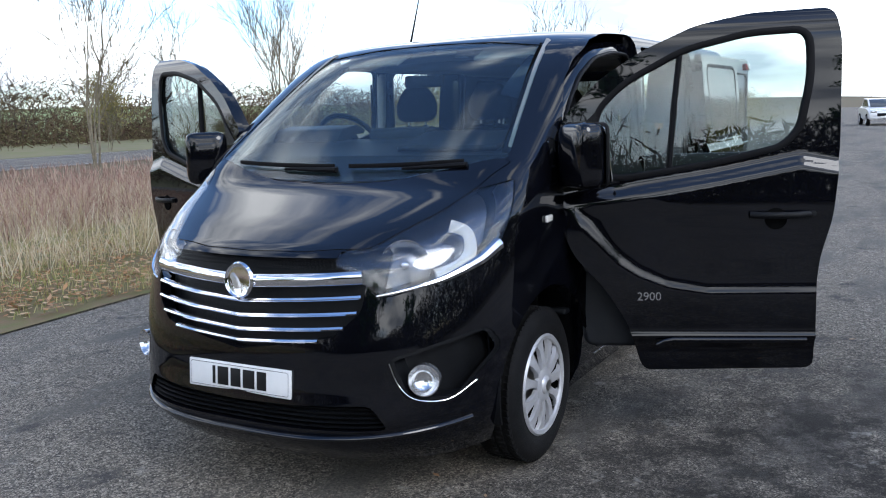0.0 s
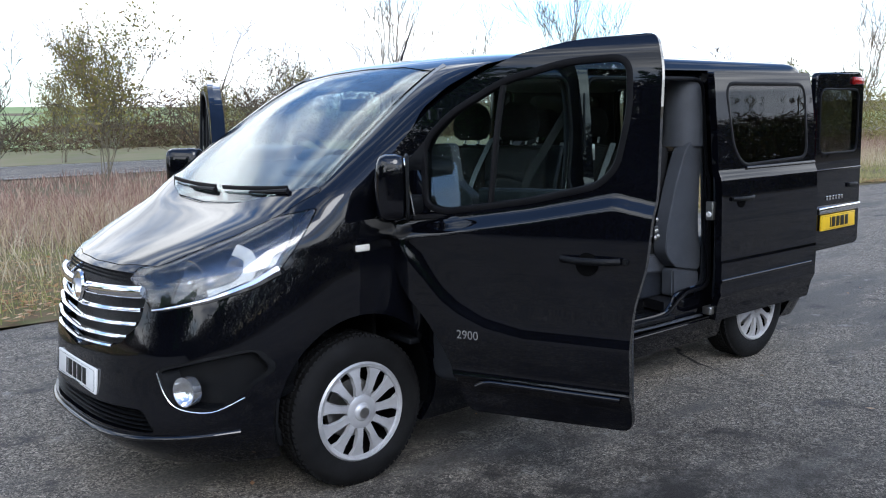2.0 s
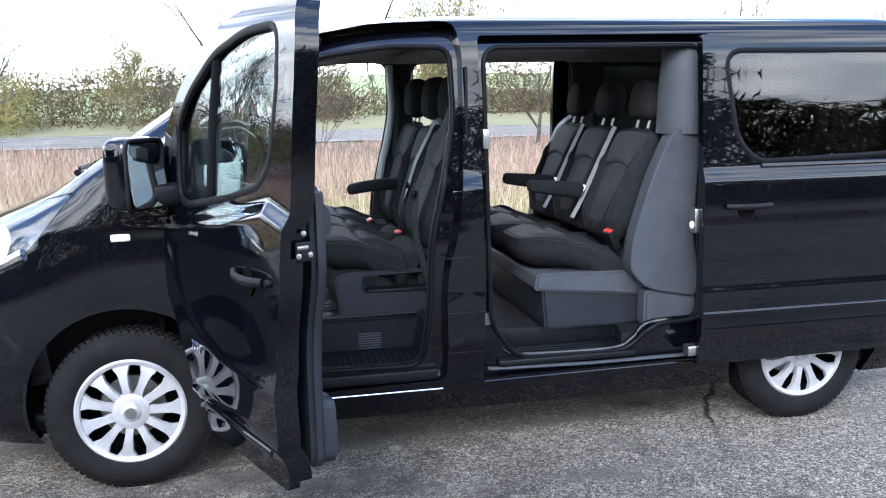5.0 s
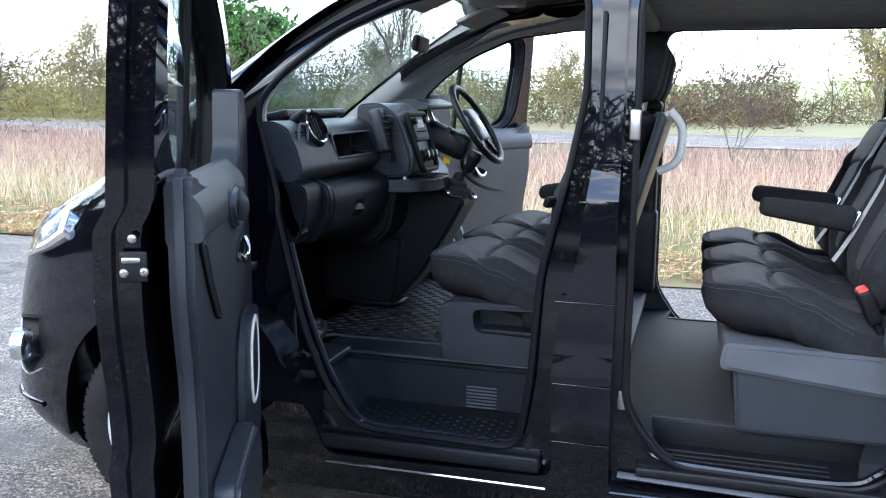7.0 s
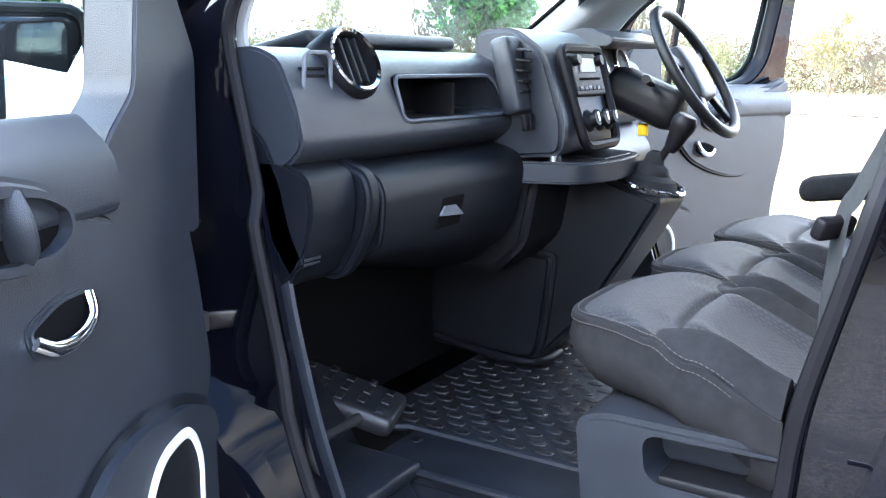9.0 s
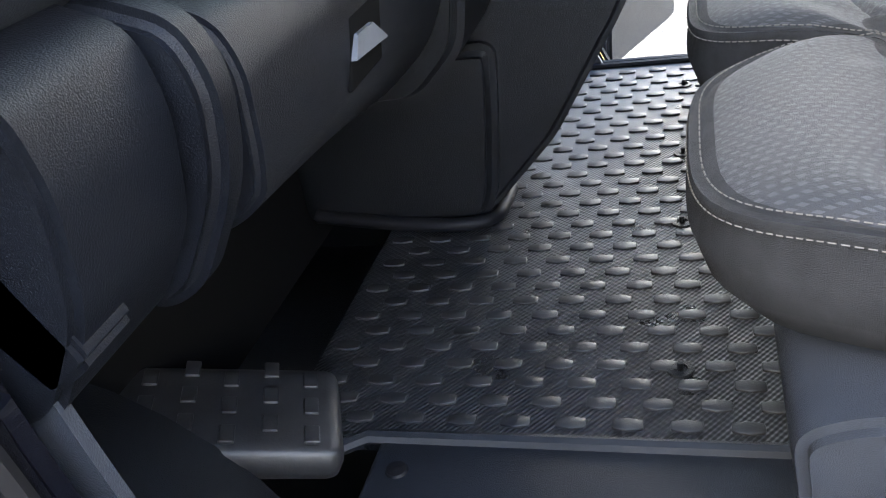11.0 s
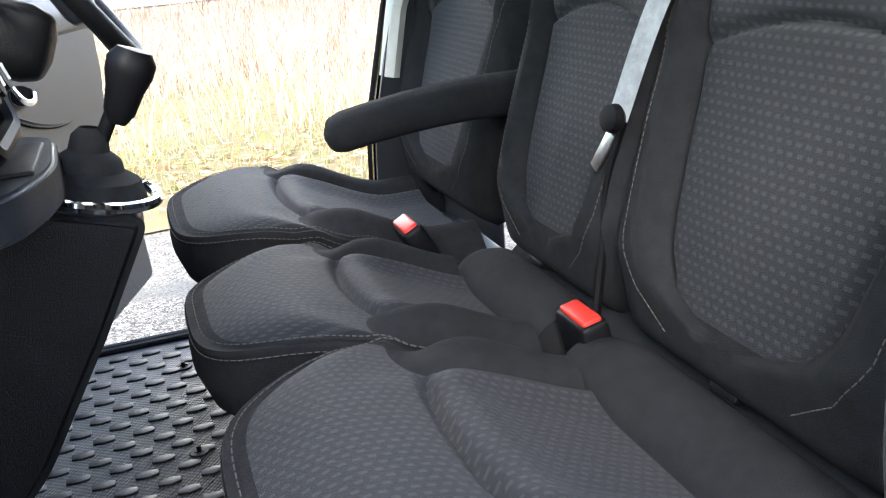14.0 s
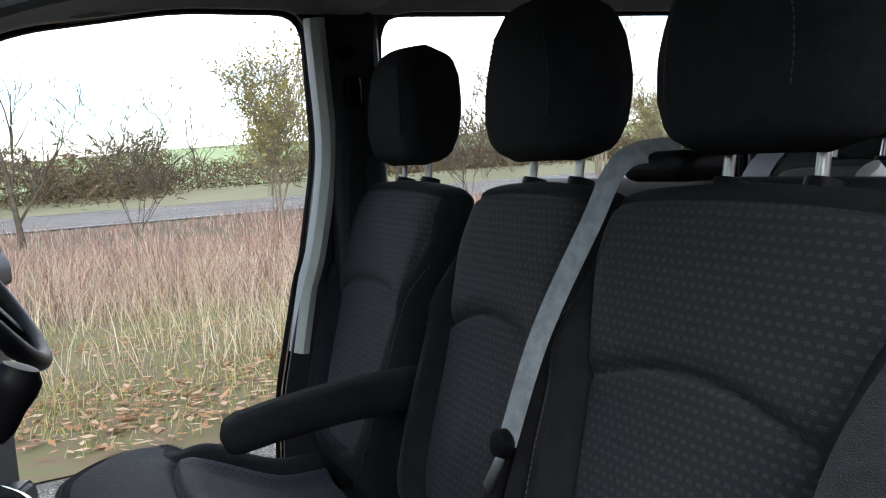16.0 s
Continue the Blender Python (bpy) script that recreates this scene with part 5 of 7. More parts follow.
def front_door(s):
    yr = (-1.3, -0.55)
    leaf = cut(side_patch(0, 0.034, 0.19, 1.45, 0.32, 1.915, 90, 130), prism(offset_poly(DOOR, -0.004), "y", *yr), "INTERSECT")
    leaf = cut(leaf, prism(DOOR_WIN, "y", *yr))
    door = part("front_door", sided(leaf, s), PAINT, van, "glossy black front door standing wide open", 30)
    inner = cut(side_patch(0.030, 0.085, 0.19, 1.45, 0.32, 1.915, 30, 60), prism(offset_poly(DOOR, -0.022), "y", *yr), "INTERSECT")
    inner = cut(inner, prism(offset_poly(DOOR_WIN, 0.012), "y", *yr))
    part("inner_frame", sided(inner, s), PAINT, door, "black painted inner door frame", 30)
    pane = prism(offset_poly(DOOR_WIN, 0.008), "y", -0.002, 0.002)
    for v in pane.verts:
        v.co.y -= np.interp(v.co.z, [1.20, 1.82], [flat_y(0.9, 1.24), flat_y(0.9, 1.80)]) - 0.018
    g = part("window_glass", sided(pane, s), GLASS, door, "clear side glass")
    g.visible_shadow = False
    part("window_seal", tube([(x, s * (flat_y(x, z) - 0.006), z) for x, z in DOOR_WIN], 0, 8, True, flat=(0.016, 0.010, (0, s, 0))), SEAL, door)
    part("window_seal", tube([(x, s * (flat_y(x, z) - 0.05), z) for x, z in offset_poly(DOOR_WIN, 0.006)], 0, 8, True, flat=(0.016, 0.030, (0, s, 0))), SEAL, door)
    bar = [(0.765, 1.752), (0.74, 1.55), (0.712, 1.225)]
    part("window_bar", tube([(p.x, s * (flat_y(p.x, p.z) - 0.016), p.z) for p in bez([(a, 0, b) for a, b in bar], 4)], 0, 8, flat=(0.013, 0.016, (0, s, 0))), SEAL, door)
    # mirror on its foot
    mb = rbox(0.135, 0.215, 0.275, 0.045, 4, fn=lambda v: Vector((v.x * (1 - 0.9 * max(0, -v.x) * (abs(v.z) / 0.14) ** 2 * 3), v.y, v.z)))
    part("mirror_housing", moved(mb, pose(0.335, s * 1.055, 1.32, 0, 0, -s * 30)), PAINT, door, "black wing mirror")
    part("mirror_foot", rbox(0.11, 0.17, 0.085, 0.025, 3, (0.345, s * 0.93, 1.235)), PLASTIC, door)
    part("mirror_rim", moved(tube([(0.0, y, z) for y, z in round_poly([(-0.098, -0.128), (0.098, -0.128), (0.098, 0.128), (-0.098, 0.128)], 0.035)], 0.008, 8, True), pose(0.392, s * 1.026, 1.32, 0, 0, -s * 32)), PLASTIC, door)
    part("mirror_glass", moved(prism(round_poly([(-0.094, -0.124), (0.094, -0.124), (0.094, 0.124), (-0.094, 0.124)], 0.032), "x", -0.003, 0.002), pose(0.400, s * 1.023, 1.32, 0, -9, -s * 32)), MIRROR, door, "mirror glass")
    part("mirror_corner", prism([(0.29, 1.20), (0.42, 1.215), (0.405, 1.50), (0.30, 1.40)], "y", *span(s, 0.835, 0.905)), PLASTIC, door)
    # outer handle over a flat black disc painted as its cup's shade
    hy = lambda x, z: s * flat_y(x, z)
    part("handle_cup_shade", lathe_on([(0.0, 0.0005), (0.038, 0.001), (0.046, 0.0015)], (1.15, hy(1.15, 1.025) + s * 0.002, 1.025), (0, s, 0.05), 28), GAP, door)
    part("door_handle", tube(bez([(1.045, hy(1.05, 1.04) + s * 0.008, 1.043), (1.12, hy(1.12, 1.04) + s * 0.034, 1.042), (1.22, hy(1.22, 1.04) + s * 0.036, 1.042), (1.285, hy(1.28, 1.04) + s * 0.012, 1.043)], 5), 0, 10, flat=(0.011, 0.0145, (0, 0, 1))), PLASTIC, door, "black pull handle")
    part("lock", lathe_on([(0.0, 0.012), (0.011, 0.011), (0.013, 0.0)], (1.302, hy(1.30, 1.043), 1.043), (0, s, 0), 18), PLASTIC, door)
    part("crease_strip", tube([(x, s * (flat_y(x, 0.505) + 0.004), 0.497 + 0.03 * smooth01(0.72, 0.62, x) * -1.2) for x in [0.66 + 0.033 * k for k in range(20)]], 0, 8, flat=(0.012, 0.006, (0, s, 0))), PAINT, door)
    if s < 0:
        b = text_mesh("2900", 0.052, 0.002)
        part("model_number", moved(b, pose(0.625, -flat_y(0.625, 0.692) - 0.0015, 0.692, 90)), CHROME, door, "raised chrome figures 2900")
    # trim inside
    low = bevelled(prism(DOOR_LOW, "y", -0.815, -0.764), 0.020, 4)
    part("door_trim", sided(low, s), TRIM, door, "dark grey moulded door trim")
    sail = bevelled(prism(round_poly([(0.34, 1.10), (0.63, 1.16), (0.60, 1.27), (0.525, 1.33), (0.500, 1.49), (0.40, 1.49), (0.33, 1.38)], 0.02, 3), "y", -0.845, -0.768), 0.012, 3)
    part("mirror_cover", sided(sail, s), TRIM, door, "grey cover behind the mirror")
    shelf = bevelled(prism(round_poly([(-0.82, 1.300), (-0.795, 1.305), (-0.752, 1.262), (-0.742, 1.235), (-0.742, 1.18), (-0.82, 1.17)], 0.015, 3), "x", 0.62, 1.335), 0.012, 3)
    part("sill_roll", sided(shelf, s), TRIM, door, "rounded upper edge of the trim")
    PANEL = round_poly([(0.606, 1.165), (0.628, 1.085), (0.70, 1.028), (0.815, 0.985), (0.933, 0.958), (1.03, 0.952), (1.10, 0.972), (1.196, 1.062), (1.285, 1.170), (1.25, 1.195), (1.04, 1.225), (0.80, 1.215)], 0.04, 5)
    part("trim_groove", sided(prism(offset_poly(PANEL, 0.0035), "y", -0.766, -0.7585), s), GAP, door)
    panel = bevelled(prism(PANEL, "y", -0.768, -0.748), 0.007, 3)
    rimo = round_poly([(0.735, 1.165), (0.785, 1.140), (0.865, 1.138), (0.93, 1.155), (0.985, 1.205), (0.965, 1.248), (0.875, 1.258), (0.785, 1.238), (0.738, 1.205)], 0.03, 5)
    rimi = round_poly([(0.752, 1.178), (0.785, 1.160), (0.865, 1.160), (0.925, 1.172), (0.945, 1.205), (0.915, 1.228), (0.865, 1.234), (0.795, 1.222), (0.757, 1.203)], 0.022, 5)
    surround = cut(bevelled(prism(rimo, "y", -0.765, -0.728), 0.010, 3), prism(rimi, "y", -0.80, -0.70))
    part("trim_panel", sided(panel, s), TRIM, door, "padded centre panel")
    cup = part("pull_cup", sided(surround, s), TRIM, door, "oval pull recess")
    # Floor coloured near-black for the shade inside the cup.
    part("cup_floor", sided(prism(offset_poly(rimi, 0.004), "y", -0.7475, -0.7455), s), GAP, cup)
    part("pull_bar", tube(bez([(0.835, s * 0.744, 1.165), (0.845, s * 0.730, 1.18), (0.852, s * 0.728, 1.205), (0.85, s * 0.742, 1.228)], 5), 0, 10, flat=(0.010, 0.020, (0, s, 0))), TRIM, cup)
    ho = round_poly([(0.695, 1.062), (0.750, 1.036), (0.818, 1.042), (0.834, 1.082), (0.768, 1.106), (0.706, 1.106)], 0.022, 5)
    lh = part("latch_cup", sided(bevelled(prism(ho, "y", -0.752, -0.742), 0.004, 2), s), TRIM, door)
    # Thin black plate painted as the latch cup's inner shade.
    part("latch_shade", sided(prism(offset_poly(ho, -0.009), "y", -0.7425, -0.7405), s), GAP, lh)
    part("latch_handle", tube(bez([(0.822, s * 0.739, 1.066), (0.795, s * 0.730, 1.052), (0.755, s * 0.727, 1.054), (0.725, s * 0.728, 1.072), (0.715, s * 0.738, 1.098)], 6), 0, 10, flat=(0.009, 0.006, (0, s, 0))), CHROME, lh, "chrome inner handle")
    podp = round_poly([(0.345, 0.42), (0.335, 0.66), (0.345, 0.82), (0.44, 0.868), (0.60, 0.884), (0.70, 0.862), (0.765, 0.80), (0.79, 0.68), (0.80, 0.42)], 0.06, 5)
    part("speaker_pod", sided(bevelled(prism(podp, "y", -0.775, -0.742), 0.018, 4), s), TRIM, door, "raised speaker housing")
    ring = round_poly([(0.440, 0.63), (0.500, 0.575), (0.585, 0.585), (0.612, 0.66), (0.605, 0.76), (0.560, 0.812), (0.470, 0.822), (0.435, 0.76)], 0.05, 5)
    part("speaker_ring", tube([(x, s * 0.740, z) for x, z in ring], 0, 10, True, flat=(0.009, 0.005, (0, s, 0))), PALE_TRIM, door, "pale speaker ring")
    part("speaker_grille", prism(offset_poly(ring, -0.004), "y", *span(s, 0.7385, 0.7435)), PLASTIC, door)
    part("door_pocket", sided(bevelled(prism(round_poly([(0.74, 0.40), (0.76, 0.56), (0.82, 0.62), (1.24, 0.62), (1.265, 0.40)], 0.04, 4), "y", -0.77, -0.70), 0.015, 3), s), TRIM, door, "door pocket")
    latch = part("latch", moved(rbox(0.008, 0.052, 0.060, 0.006, 2), pose(1.394, s * 0.868, 1.145)), PLASTIC, door, "black door latch with zinc bolts")
    part("latch_claw", moved(rbox(0.010, 0.036, 0.012, 0.004, 2), pose(1.397, s * 0.872, 1.158)), STEEL, latch, "zinc latch claw")
    for dy, dz in ((0.0, 0.055), (-0.020, -0.010), (0.018, -0.012)):
        part("bolt", lathe_on([(0.0, 0.006), (0.004, 0.006), (0.0045, 0.004), (0.008, 0.003), (0.009, 0.0)], (1.398, s * (0.868 + dy), 1.145 + dz), (1, 0, 0), 12), STEEL, latch)
    part("check_strap", rbox(0.14, 0.02, 0.035, 0.006, 1, (0.28, s * 0.80, 0.93)), STEEL, door)
    for hz in (0.82, 1.08):
        part("hinge", rbox(0.07, 0.03, 0.06, 0.008, 1, (0.25, s * 0.86, hz)), PAINT, door)
    swung(door, 0.20, s * 0.90, -68.2 if s < 0 else 70.0)
    if s < 0:
        door.matrix_basis = Matrix.Translation((-0.01, 0.045, 0)) @ door.matrix_basis


def sliding_door(s):
    yr = (-1.3, -0.55)
    leaf = cut(side_patch(0, 0.045, 1.46, 2.62, 0.33, 1.87, 24, 120), prism(offset_poly(SLIDE, -0.004), "y", *yr), "INTERSECT")
    leaf = cut(leaf, prism(SLIDE_WIN, "y", *yr))
    door = part("sliding_door", sided(leaf, s), PAINT, van, "black sliding side door slid fully back", 30)
    part("window_glass", sided(cut(skin(0.002, 0.006), prism(offset_poly(SLIDE_WIN, -0.001), "y", *yr), "INTERSECT"), s), PRIVACY, door, "dark tinted side glass")
    part("window_seal", tube([(x, s * (side_y(x, z) - 0.003), z) for x, z in SLIDE_WIN], 0, 8, True, flat=(0.014, 0.006, (0, s, 0))), SEAL, door)
    low = cut(skin(0.045, 0.075), prism(round_poly([(1.55, 0.45), (2.53, 0.45), (2.53, 1.25), (1.55, 1.25)], 0.06), "y", *yr), "INTERSECT")
    part("door_trim", sided(low, s), TRIM, door, "grey inner trim")
    fr = cut(skin(0.040, 0.075), prism(offset_poly(SLIDE, -0.02), "y", *yr), "INTERSECT")
    part("inner_frame", sided(cut(fr, prism(offset_poly(SLIDE_WIN, 0.02), "y", *yr)), s), PAINT, door, "", 30)
    hy = lambda x, z: s * side_y(x, z)
    # Flat black disc stands in for the shaded hollow behind the handle.
    part("handle_cup_shade", lathe_on([(0.0, 0.0), (0.035, 0.0008), (0.042, 0.0012)], (1.70, hy(1.70, 1.07) + s * 0.002, 1.07), (0, s, 0.05), 26), GAP, door)
    part("door_handle", tube(bez([(1.60, hy(1.6, 1.08) + s * 0.008, 1.085), (1.66, hy(1.66, 1.08) + s * 0.03, 1.085), (1.76, hy(1.76, 1.08) + s * 0.03, 1.085), (1.82, hy(1.82, 1.08) + s * 0.008, 1.085)], 5), 0, 10, flat=(0.010, 0.0135, (0, 0, 1))), PLASTIC, door, "black pull handle")
    # Added glossy strip in place of the highlight along the lower crease.
    part("crease_strip", tube([(x, s * (side_y(x, 0.60) + 0.004), 0.60) for x in [1.50 + 0.054 * k for k in range(20)]], 0, 8, flat=(0.012, 0.006, (0, s, 0))), PAINT, door)
    # Added rib in place of the sky highlight on the pressed waist.
    part("waist_glint_rib", tube([(x, s * (side_y(x, 1.265) + 0.004), 1.262) for x in [1.78 + 0.08 * k for k in range(11)]], 0, 8, flat=(0.011, 0.006, (0, s, 0.3))), PAINT, door)
    part("edge_latch", rbox(0.03, 0.05, 0.11, 0.006, 1, (1.492, s * 0.865, 1.02)), STEEL, door, "zinc latch on the door edge")
    part("edge_latch_eye", lathe_on([(0.0, 0.006), (0.016, 0.005), (0.018, 0.0)], (1.476, s * 0.865, 1.0), (-1, 0, 0), 14), WHITE_PLATE, door)
    part("roller_arm", rbox(0.20, 0.06, 0.05, 0.01, 1, (1.56, s * 0.87, 0.42)), STEEL, door)
    door.matrix_basis = Matrix.Translation((0.98, s * 0.095, 0))


for s in (-1, 1):
    front_door(s)
    sliding_door(s)

# rear doors and lamps
RD = round_poly([(0.02, 0.62), (0.74, 0.62), (0.74, 1.80), (0.68, 1.865), (0.03, 1.85)], 0.05, 4)
RD_WIN = round_poly([(0.09, 1.30), (0.66, 1.30), (0.66, 1.74), (0.09, 1.74)], 0.07, 5)


def rear_door(m, plated, label):
    leaf = cut(bevelled(prism(RD, "y", -0.05, 0.0), 0.012, 3), prism(RD_WIN, "y", -0.1, 0.1))
    d = part("rear_door", moved(leaf, m), PAINT, van, label, 30)
    part("window_glass", moved(prism(offset_poly(RD_WIN, 0.004), "y", -0.044, -0.040), m), PRIVACY, d, "dark tinted glass")
    part("window_seal", tube([m @ Vector((x, -0.047, z)) for x, z in RD_WIN], 0.008, 6, True), SEAL, d)
    part("door_trim", moved(rbox(0.60, 0.02, 0.56, 0.01, 2, (0.38, 0.01, 0.95)), m), TRIM, d)
    part("waist_strip", moved(rbox(0.68, 0.012, 0.022, 0.005, 1, (0.38, -0.054, 1.18)), m), PAINT, d)
    part("door_handle", moved(rbox(0.13, 0.025, 0.03, 0.008, 2, (0.60, -0.058, 1.06)), m), PLASTIC, d)
    if plated:
        part("plate_lamp_bar", moved(rbox(0.62, 0.04, 0.05, 0.012, 2, (0.38, -0.065, 0.905)), m), CHROME, d, "bright bar above the plate")
        plate("rear_plate", YELLOW_PLATE, m @ pose(0.38, -0.062, 0.815), d, "yellow rear plate with black bars")
        for k in range(6):
            part("badge_bar", moved(rbox(0.026, 0.006, 0.028, 0.002, 1, (0.22 + k * 0.045, -0.053, 0.985)), m), CHROME, d)
        part("brake_lamp", moved(rbox(0.15, 0.03, 0.055, 0.012, 2, (0.62, -0.056, 1.80)), m), RED_LENS, d, "red high brake lamp")


rear_door(Matrix.Translation((3.715, -0.86, 0)) @ pose(0, 0, 0, 0, 0, 2), True, "black rear door swung open with a yellow plate")
rear_door(Matrix.Translation((3.70, 0.76, 0)) @ pose(0, 0, 0, 0, 0, -90) @ Matrix.Diagonal((1, -1, 1, 1)), False, "black rear door with dark glass, shut")
for s in (-1, 1):
    part("tail_lamp", moved(rbox(0.07, 0.10, 0.62, 0.025, 3), pose(3.675, s * 0.868, 1.30, 0, 0, 0)), RED_LENS, van, "tall red tail lamp")
part("rear_bumper", rbox(0.16, 1.78, 0.20, 0.05, 4, (3.70, 0, 0.46)), PLASTIC, van, "dark rear bumper")

# ---- cabin floor and steps ----
FLOOR_Z, REAR_Z = 0.590, 0.495


def cab_floor():
    bm = bmesh.new()
    prism([(0.30, -0.405), (1.50, -0.405), (1.50, 0.835), (0.30, 0.835)], "z", FLOOR_Z - 0.03, FLOOR_Z, bm)
    mat_ = tagged(link("cab_mat", bevelled(bm, 0.004), MAT_RUBBER), "black studded rubber cab floor mat in the van", "floor mat")
    studs = bmesh.new()
    for j in range(38):
        for i in range(9):
            x, y = 0.335 + i * STUD_X + (j % 2) * STUD_X / 2 + 0.006 * ((j // 2) % 2), -0.375 + j * STUD_Y
            if x < 0.90 and y < 0.80:
                rbox(0.036, 0.0215, 0.0050, 0.0016, 2, (x, y, FLOOR_Z + 0.0008), bm=studs, fn=lambda v: Vector((v.x, v.y * (1 - 0.45 * (abs(v.x) / 0.018) ** 4), v.z)))
    st = part("studs", studs, RUBBER, mat_, "raised oblong studs")
    st["kind"] = "stuff"
    for y in (-0.272, 0.095, 0.350, 0.690):
        part("screw_washer", lathe([(0.017, 0.0), (0.016, 0.003), (0.009, 0.0035), (0.008, 0.001), (0.004, 0.001), (0.004, 0.012), (0.0, 0.013)], 18, pose(0.786, y, FLOOR_Z)), PLASTIC, mat_)
    part("far_edge", tube([(x, 0.838, FLOOR_Z + 0.003) for x in (0.36, 0.7, 1.0, 1.4)], 0.009, 8), PLASTIC, mat_)
    return mat_


STUD_X, STUD_Y = 0.0656, 0.0365
cab_floor()


def step_well(s):
    """The moulded step inside a front door, with its ribbed tread and vent."""
    yb, yf = (0.585, 0.875) if s < 0 else (0.855, 0.885)
    bm = bmesh.new()
    prism([(0.50, FLOOR_Z), (1.45, FLOOR_Z), (1.45, FLOOR_Z - 0.17), (0.50, FLOOR_Z - 0.17)], "y", *span(s, yb - 0.03, yb), bm)
    well = tagged(link("door_step", bevelled(bm, 0.01), STEP), "dark grey moulded plastic step inside the front door", "step")
    part("tread", rbox(0.74, yf - yb, 0.03, 0.008, 2, (0.92, s * (yb + yf) / 2, 0.415)), PLASTIC, well)
    part("end_wall", moved(rbox(0.03, yf - yb, 0.22, 0.012, 2), pose(0.565, s * (yb + yf) / 2, 0.505, 0, -32, 0)), STEP, well)
    part("end_wall", moved(rbox(0.03, yf - yb, 0.20, 0.012, 2), pose(1.265, s * (yb + yf) / 2, 0.51, 0, 12, 0)), STEP, well)
    part("front_ledge", rbox(0.28, yf - yb + 0.02, 0.03, 0.01, 2, (0.42, s * (yb + yf) / 2, FLOOR_Z + 0.005)), STEP, well)
    part("rear_ledge", rbox(0.24, yf - yb, 0.03, 0.01, 2, (1.38, s * (yb + yf) / 2, FLOOR_Z - 0.005)), STEP, well)
    if s < 0:
        part("step_top", rbox(0.99, 0.178, 0.03, 0.008, 2, (0.935, -0.498, FLOOR_Z - 0.012)), STEP, well)
        part("mat_edge", tube([(0.365, -0.455, FLOOR_Z + 0.004)] + [(x, -0.412, FLOOR_Z + 0.003) for x in (0.425, 0.7, 1.0, 1.4)], 0.010, 8), STEP, well)
        part("screw_washer", lathe([(0.014, 0.0), (0.012, 0.003), (0.004, 0.003), (0.0, 0.006)], 16, pose(0.475, -0.465, FLOOR_Z + 0.003)), SEAL, well)
        fm = pose(0.265, -0.445, 0.640, 0, 17, 22)
        rest = part("foot_rest", moved(rbox(0.27, 0.17, 0.05, 0.02, 3), fm), RUBBER, well, "sloping corner of the rubber mat")
        fs = bmesh.new()
        for i in range(5):
            for j in range(3):
                rbox(0.018, 0.030, 0.006, 0.002, 1, m=fm @ Matrix.Translation((-0.095 + i * 0.048, -0.055 + j * 0.052 + (i % 2) * 0.02, 0.0255)), bm=fs)
        part("rest_studs", fs, RUBBER, rest)["kind"] = "stuff"
    part("edge_lip", tube([(x, s * (yb + 0.004), FLOOR_Z + 0.002) for x in (0.52, 0.8, 1.1, 1.26)], 0.009, 8), STEP, well)
    st = bmesh.new()
    for i in range(20):
        for j in range(5):
            rbox(0.012, 0.02, 0.004, 0.0015, 1, (0.64 + i * 0.029, s * (0.675 + j * 0.038 + (i % 2) * 0.019), 0.4315), bm=st)
    part("tread_studs", st, PLASTIC, well)["kind"] = "stuff"
    for k in range(7):
        part("vent_slot", rbox(0.105, 0.005, 0.0055, 0.001, 1, (1.035, s * (yb + 0.001), 0.505 - k * 0.0115)), TRIM_MID, well)
    part("sill_plate", rbox(0.78, 0.035, 0.05, 0.01, 2, (0.90, s * (0.885), 0.385)), PLASTIC, well)
    part("sill_lip", tube([(x, s * 0.90, 0.318) for x in (0.60, 0.9, 1.31)], 0.005, 8), CHROME, well, "shiny sill edge")
    if s < 0:
        part("step_bracket", moved(rbox(0.17, 0.11, 0.02, 0.006, 2), pose(0.40, s * 0.70, 0.66, 0, -35, 0)), PLASTIC, well)


for s in (-1, 1):
    step_well(s)

bm = prism([(1.45, -0.86), (3.62, -0.86), (3.62, 0.86), (1.45, 0.86)], "z", REAR_Z - 0.06, REAR_Z)
slot = joined(*[prism(round_poly([(1.60, s * 0.67), (2.22, s * 0.67), (2.16, s * 0.90), (1.62, s * 0.90)], 0.04), "z", 0.3, 0.6) for s in (-1, 1)])
tagged(link("rear_floor", cut(bm, slot), VINYL), "black rubber covering on the rear floor", "floor", kind="structure")


def side_step(s):
    st = tagged(link("side_step", rbox(0.66, 0.25, 0.03, 0.008, 2, (1.90, s * 0.775, 0.405)), PLASTIC), "black plastic step inside the sliding door", "step")
    part("step_wall", rbox(0.62, 0.02, 0.10, 0.006, 2, (1.91, s * 0.668, 0.45)), PLASTIC, st)
    for k in range(3):
        part("tread_rib", rbox(0.46, 0.012, 0.008, 0.003, 1, (1.88, s * (0.74 + k * 0.035), 0.423)), PLASTIC, st)
    part("step_lip", tube(bez([(1.56, s * 0.862, 0.52), (1.62, s * 0.865, 0.45), (1.75, s * 0.866, 0.432), (2.12, s * 0.866, 0.43), (2.22, s * 0.865, 0.47), (2.30, s * 0.862, 0.535), (2.54, s * 0.86, 0.545)], 6), 0.012, 8), PAINT, st)
    part("floor_rail", tube([(1.52, s * 0.885, 0.385), (2.0, s * 0.885, 0.372), (2.50, s * 0.885, 0.372)], 0, 8, flat=(0.02, 0.008, (0, 0, 1))), TRIM_MID, st, "dull steel sliding door rail")
    part("sill_lip", tube([(1.50, s * 0.905, 0.335), (2.56, s * 0.905, 0.345)], 0.006, 8), PAINT, st)


